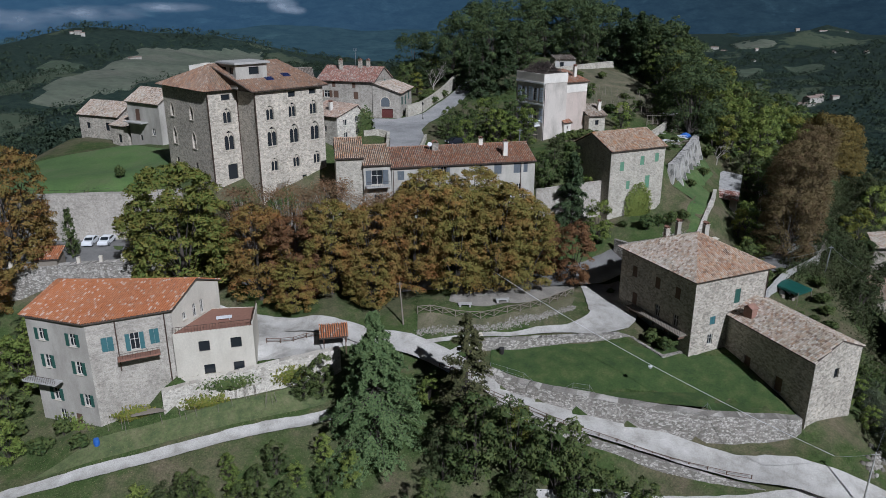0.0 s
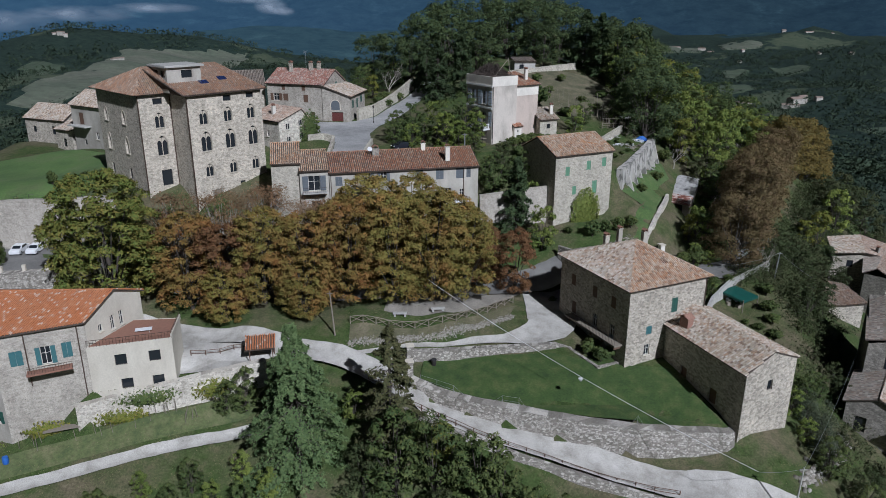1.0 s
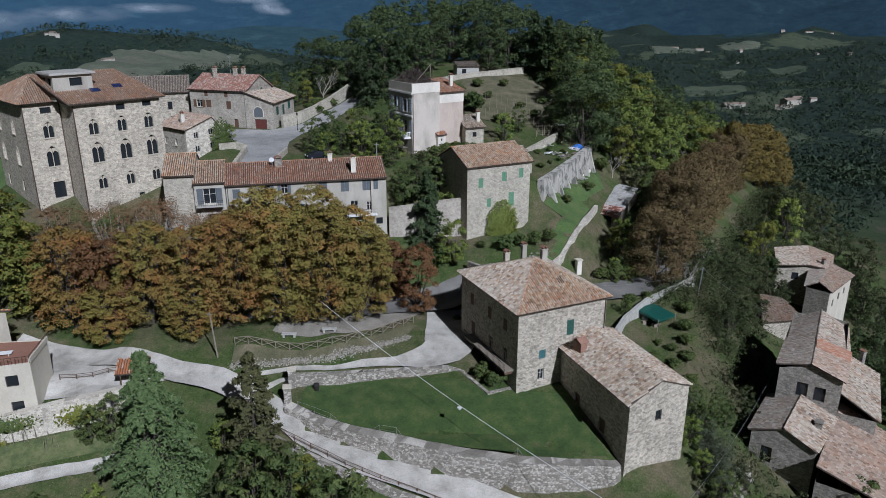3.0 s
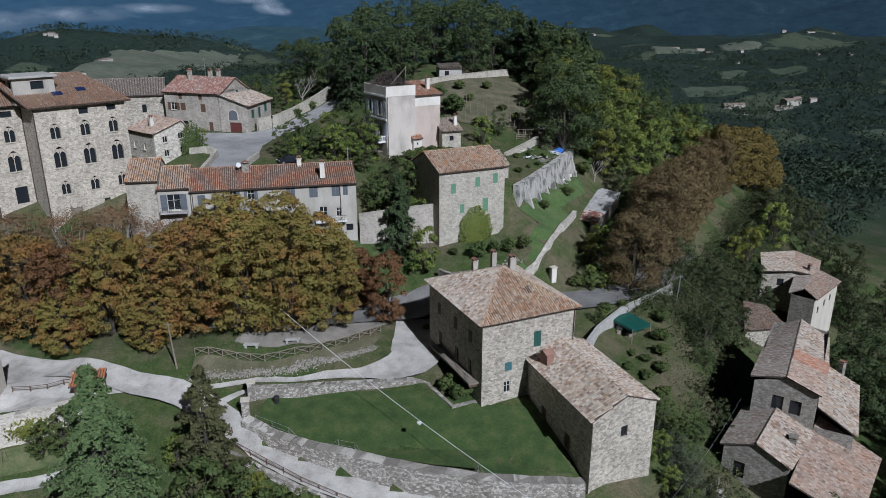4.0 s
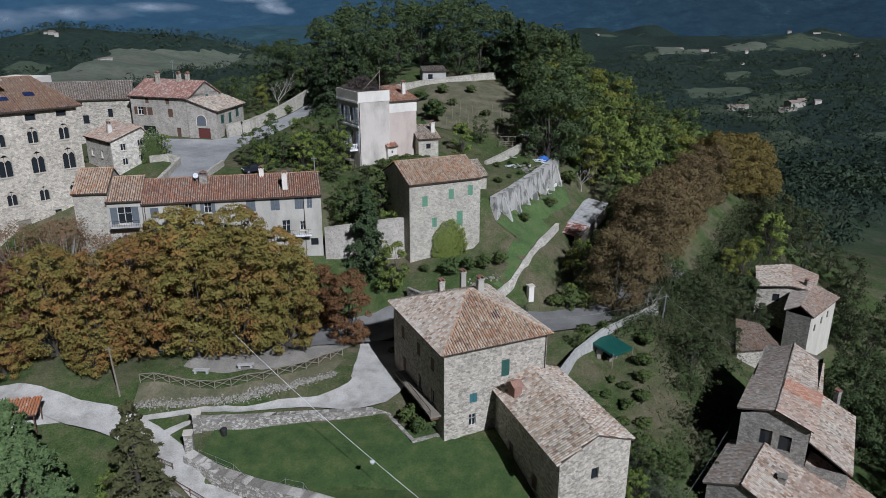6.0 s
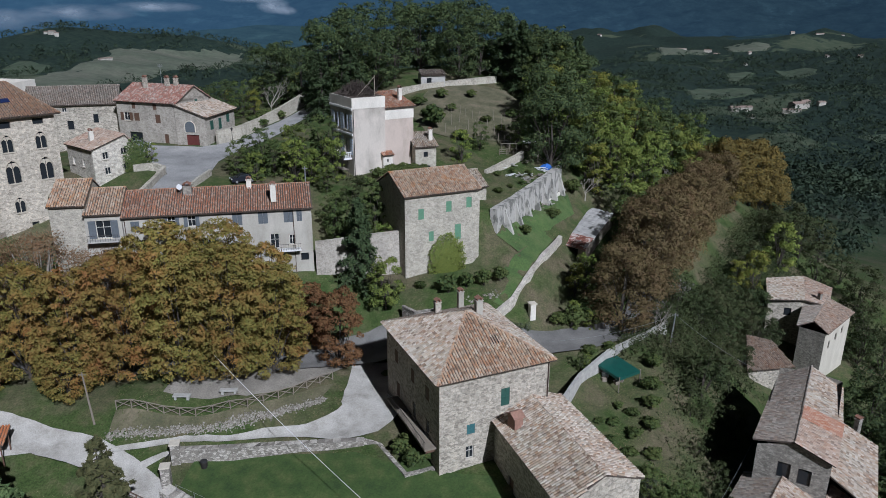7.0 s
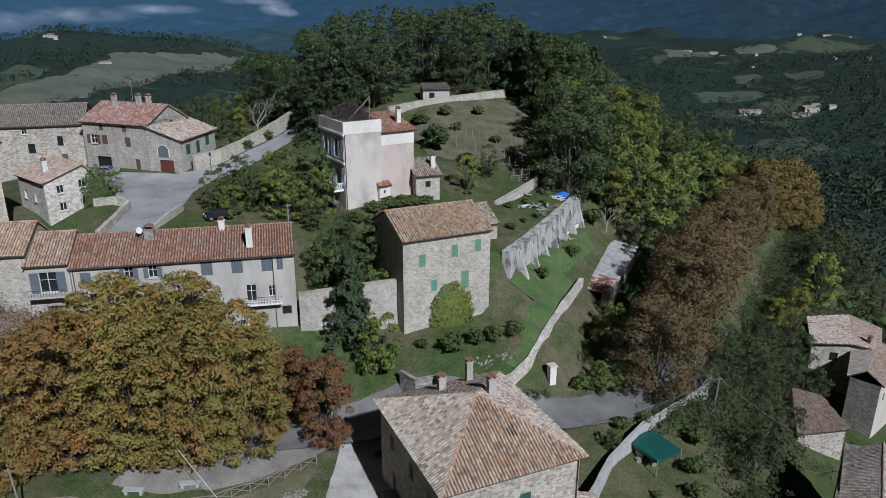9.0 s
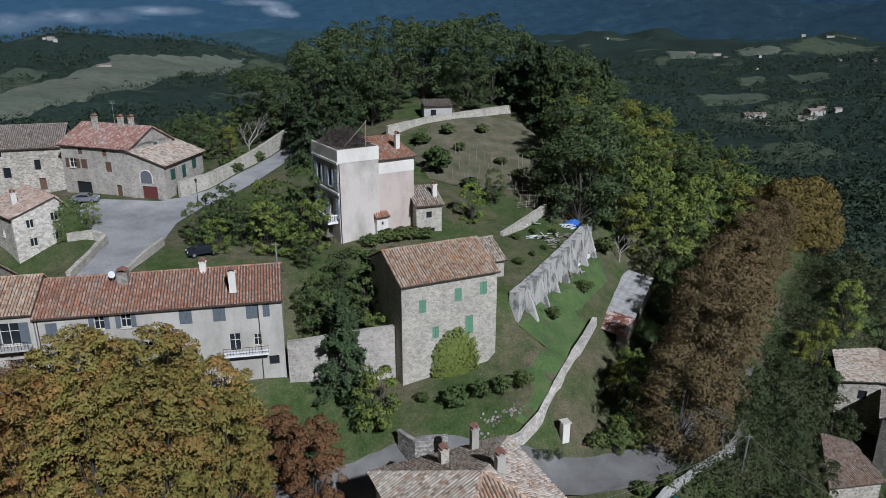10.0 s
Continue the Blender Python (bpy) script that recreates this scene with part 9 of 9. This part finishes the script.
def hamlet():
    """The farm buildings among the woods of the side valley."""
    for x, y, l, w, h, rot in ((445, 1043, 31, 9, 5, 6), (511, 1015, 24, 12, 6, 24), (524, 1026, 13, 9, 8, 24), (492, 990, 22, 6, 3, -18), (545, 1022, 10, 7, 3, 10), (438, 985, 8, 6, 3, 30), (640, 1960, 26, 10, 5, 15), (690, 1905, 18, 9, 4, -10), (1240, 2470, 26, 10, 6, 5), (-596, 1236, 10, 6, 3.5, -12), (-584, 1226, 6, 5, 3, 20), (-612, 1246, 6, 5, 2.5, 40), (-445, 1080, 20, 5, 3, 62), (-1010, 2400, 26, 12, 9, 4), (-996, 2400, 9, 8, 18, 4), (-1030, 2405, 16, 10, 6, -14)):
        z = gz(x, y)
        ob = thing("farmhouse", (x, y, z), "distant farm building with pale walls and a low tile roof", "house", "far farmhouses")
        b = bmesh.new()
        box(b, (x, y, z + h / 2), (l, w, h + 3), rot)
        part("wall", b, "worn render", ob)
        b = bmesh.new()
        m = Matrix.Translation((x, y, z + h + 1.5)) @ Matrix.Rotation(radians(rot), 4, "Z")
        A = [m @ Vector(p) for p in ((-l / 2 - 0.6, -w / 2 - 0.6, 0), (l / 2 + 0.6, -w / 2 - 0.6, 0), (l / 2 + 0.6, 0, w * 0.2), (-l / 2 - 0.6, 0, w * 0.2), (l / 2 + 0.6, w / 2 + 0.6, 0), (-l / 2 - 0.6, w / 2 + 0.6, 0))]
        quad(b, A[0], A[1], A[2], A[3])
        quad(b, A[4], A[5], A[3], A[2])
        for tri in ((0, 3, 5), (1, 4, 2)):
            b.faces.new([b.verts.new(A[i]) for i in tri])
        part("roof", b, "old clay", ob)


plain("old clay", (0.25, 0.19, 0.155), 0.9, 0, 0.4, 0.4)
far_farms()
hamlet()


def mountains():
    """Hazy mountain backdrop closing the valley, ridge behind ridge."""
    # Haze painted in: base colours turn bluer and emission grows with each farther ridge.
    for k, (r0, z0, amp, col, haze_glow, seed) in enumerate(((2500, -95, 60, (0.024, 0.040, 0.036), (0.010, 0.020, 0.026), 21), (3300, -60, 150, (0.018, 0.032, 0.036), (0.013, 0.027, 0.040), 22), (4300, 60, 330, (0.015, 0.028, 0.038), (0.017, 0.036, 0.060), 23))):
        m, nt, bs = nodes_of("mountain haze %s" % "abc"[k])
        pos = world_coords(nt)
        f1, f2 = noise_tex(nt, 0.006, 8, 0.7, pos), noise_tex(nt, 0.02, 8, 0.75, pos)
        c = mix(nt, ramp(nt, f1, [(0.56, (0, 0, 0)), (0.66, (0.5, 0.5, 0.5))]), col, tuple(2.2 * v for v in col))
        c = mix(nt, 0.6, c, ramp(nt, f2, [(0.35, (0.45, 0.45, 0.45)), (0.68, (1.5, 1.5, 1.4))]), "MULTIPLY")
        sx_ = nt.nodes.new("ShaderNodeSeparateXYZ")
        nt.links.new(pos, sx_.inputs[0])
        nt.links.new(c, bs.inputs["Base Color"])
        bs.inputs["Roughness"].default_value = 1.0
        bs.inputs["Specular IOR Level"].default_value = 0.0
        # haze emission: strong blue on the left, faint on the right
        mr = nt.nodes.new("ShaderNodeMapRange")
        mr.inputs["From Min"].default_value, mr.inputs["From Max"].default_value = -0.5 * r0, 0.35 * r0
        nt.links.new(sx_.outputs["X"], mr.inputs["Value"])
        nt.links.new(mix(nt, mr.outputs[0], tuple(f * v for f, v in zip((2.1, 2.4, 2.9), haze_glow)), tuple(f * v for f, v in zip((0.5, 0.55, 0.7), haze_glow))), bs.inputs["Emission Color"])
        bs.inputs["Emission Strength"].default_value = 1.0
        MATS[m.name] = m
        n, rows = 260, 26
        a = np.linspace(radians(30), radians(150), n)
        V = []
        for j in range(rows):
            t = j / (rows - 1)
            rr = r0 - 700 * (1 - t)
            x, y = np.cos(a) * rr, np.sin(a) * rr
            ridge = z0 + amp * (0.75 + 0.35 * waves(x * 0 + np.cos(a) * r0, np.sin(a) * r0, seed, 1900))
            z = -120 + (ridge + 120) * t ** 1.15 + 0.16 * amp * t * (1 - t) * 2 * waves(x, y, seed + 5, 520) + 0.05 * amp * t * waves(x, y, seed + 6, 170)
            V.append(np.column_stack([x, y, z]))
        V = np.concatenate(V)
        i = np.arange(n * rows).reshape(rows, n)
        F = np.stack([i[:-1, 1:].ravel(), i[:-1, :-1].ravel(), i[1:, :-1].ravel(), i[1:, 1:].ravel()], 1)
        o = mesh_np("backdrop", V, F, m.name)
        o.data.polygons.foreach_set("use_smooth", [True] * len(o.data.polygons))
        tagged(o, "wooded mountain range beyond the valley, blue haze put into its colour", "mountains", kind="structure")


mountains()


def clouds():
    """Low banks of morning cloud lying in the valley, soft at their rims."""
    m, nt, bs = nodes_of("cloud")
    bs.inputs["Base Color"].default_value = (0.62, 0.68, 0.76, 1)
    bs.inputs["Roughness"].default_value = 1.0
    bs.inputs["Specular IOR Level"].default_value = 0.0
    pos = nt.nodes.new("ShaderNodeTexCoord").outputs["Object"]
    ln = nt.nodes.new("ShaderNodeVectorMath")
    ln.operation = "LENGTH"
    nt.links.new(pos, ln.inputs[0])
    rim = ramp(nt, ln.outputs["Value"], [(0.25, (1, 1, 1)), (0.95, (0, 0, 0))])
    lay = nt.nodes.new("ShaderNodeMapping")
    lay.inputs["Scale"].default_value = (0.5, 0.2, 2.2)
    nt.links.new(world_coords(nt), lay.inputs[0])
    puff = ramp(nt, noise_tex(nt, 0.011, 6, 0.6, lay.outputs[0]), [(0.28, (0, 0, 0)), (0.72, (0.6, 0.6, 0.6))])
    tr_ = nt.nodes.new("ShaderNodeBsdfTransparent")
    ms = nt.nodes.new("ShaderNodeMixShader")
    nt.links.new(mix(nt, 1.0, rim, puff, "MULTIPLY"), ms.inputs[0])
    nt.links.new(tr_.outputs[0], ms.inputs[1])
    nt.links.new(bs.outputs[0], ms.inputs[2])
    nt.links.new(ms.outputs[0], nt.nodes["Material Output"].inputs[0])
    MATS["cloud"] = m
    for x, y, z, sx, sz in ((-1260, 2200, -5, 330, 34), (-1030, 2230, 14, 260, 26), (-820, 2260, 30, 190, 17), (-1380, 2200, 18, 260, 30), (-480, 2300, 34, 60, 26), (-440, 2290, 20, 40, 14), (-560, 2330, 52, 120, 12)):
        b = bmesh.new()
        g = [[b.verts.new((-1 + i / 6, 0.03 * math.sin(i * 1.7 + j), -1 + j / 3)) for i in range(13)] for j in range(7)]
        for j in range(6):
            for i in range(12):
                b.faces.new((g[j][i], g[j][i + 1], g[j + 1][i + 1], g[j + 1][i]))
        o = part("cloud_bank", b, "cloud", smooth=True)
        o.matrix_basis = pose(x, y, z, 0, 0, -math.degrees(math.atan2(x, y)) * -1) @ Matrix.Diagonal((sx, 40, sz, 1))
        tagged(o, "white cloud lying low in the far valley", "cloud", kind="structure")


clouds()
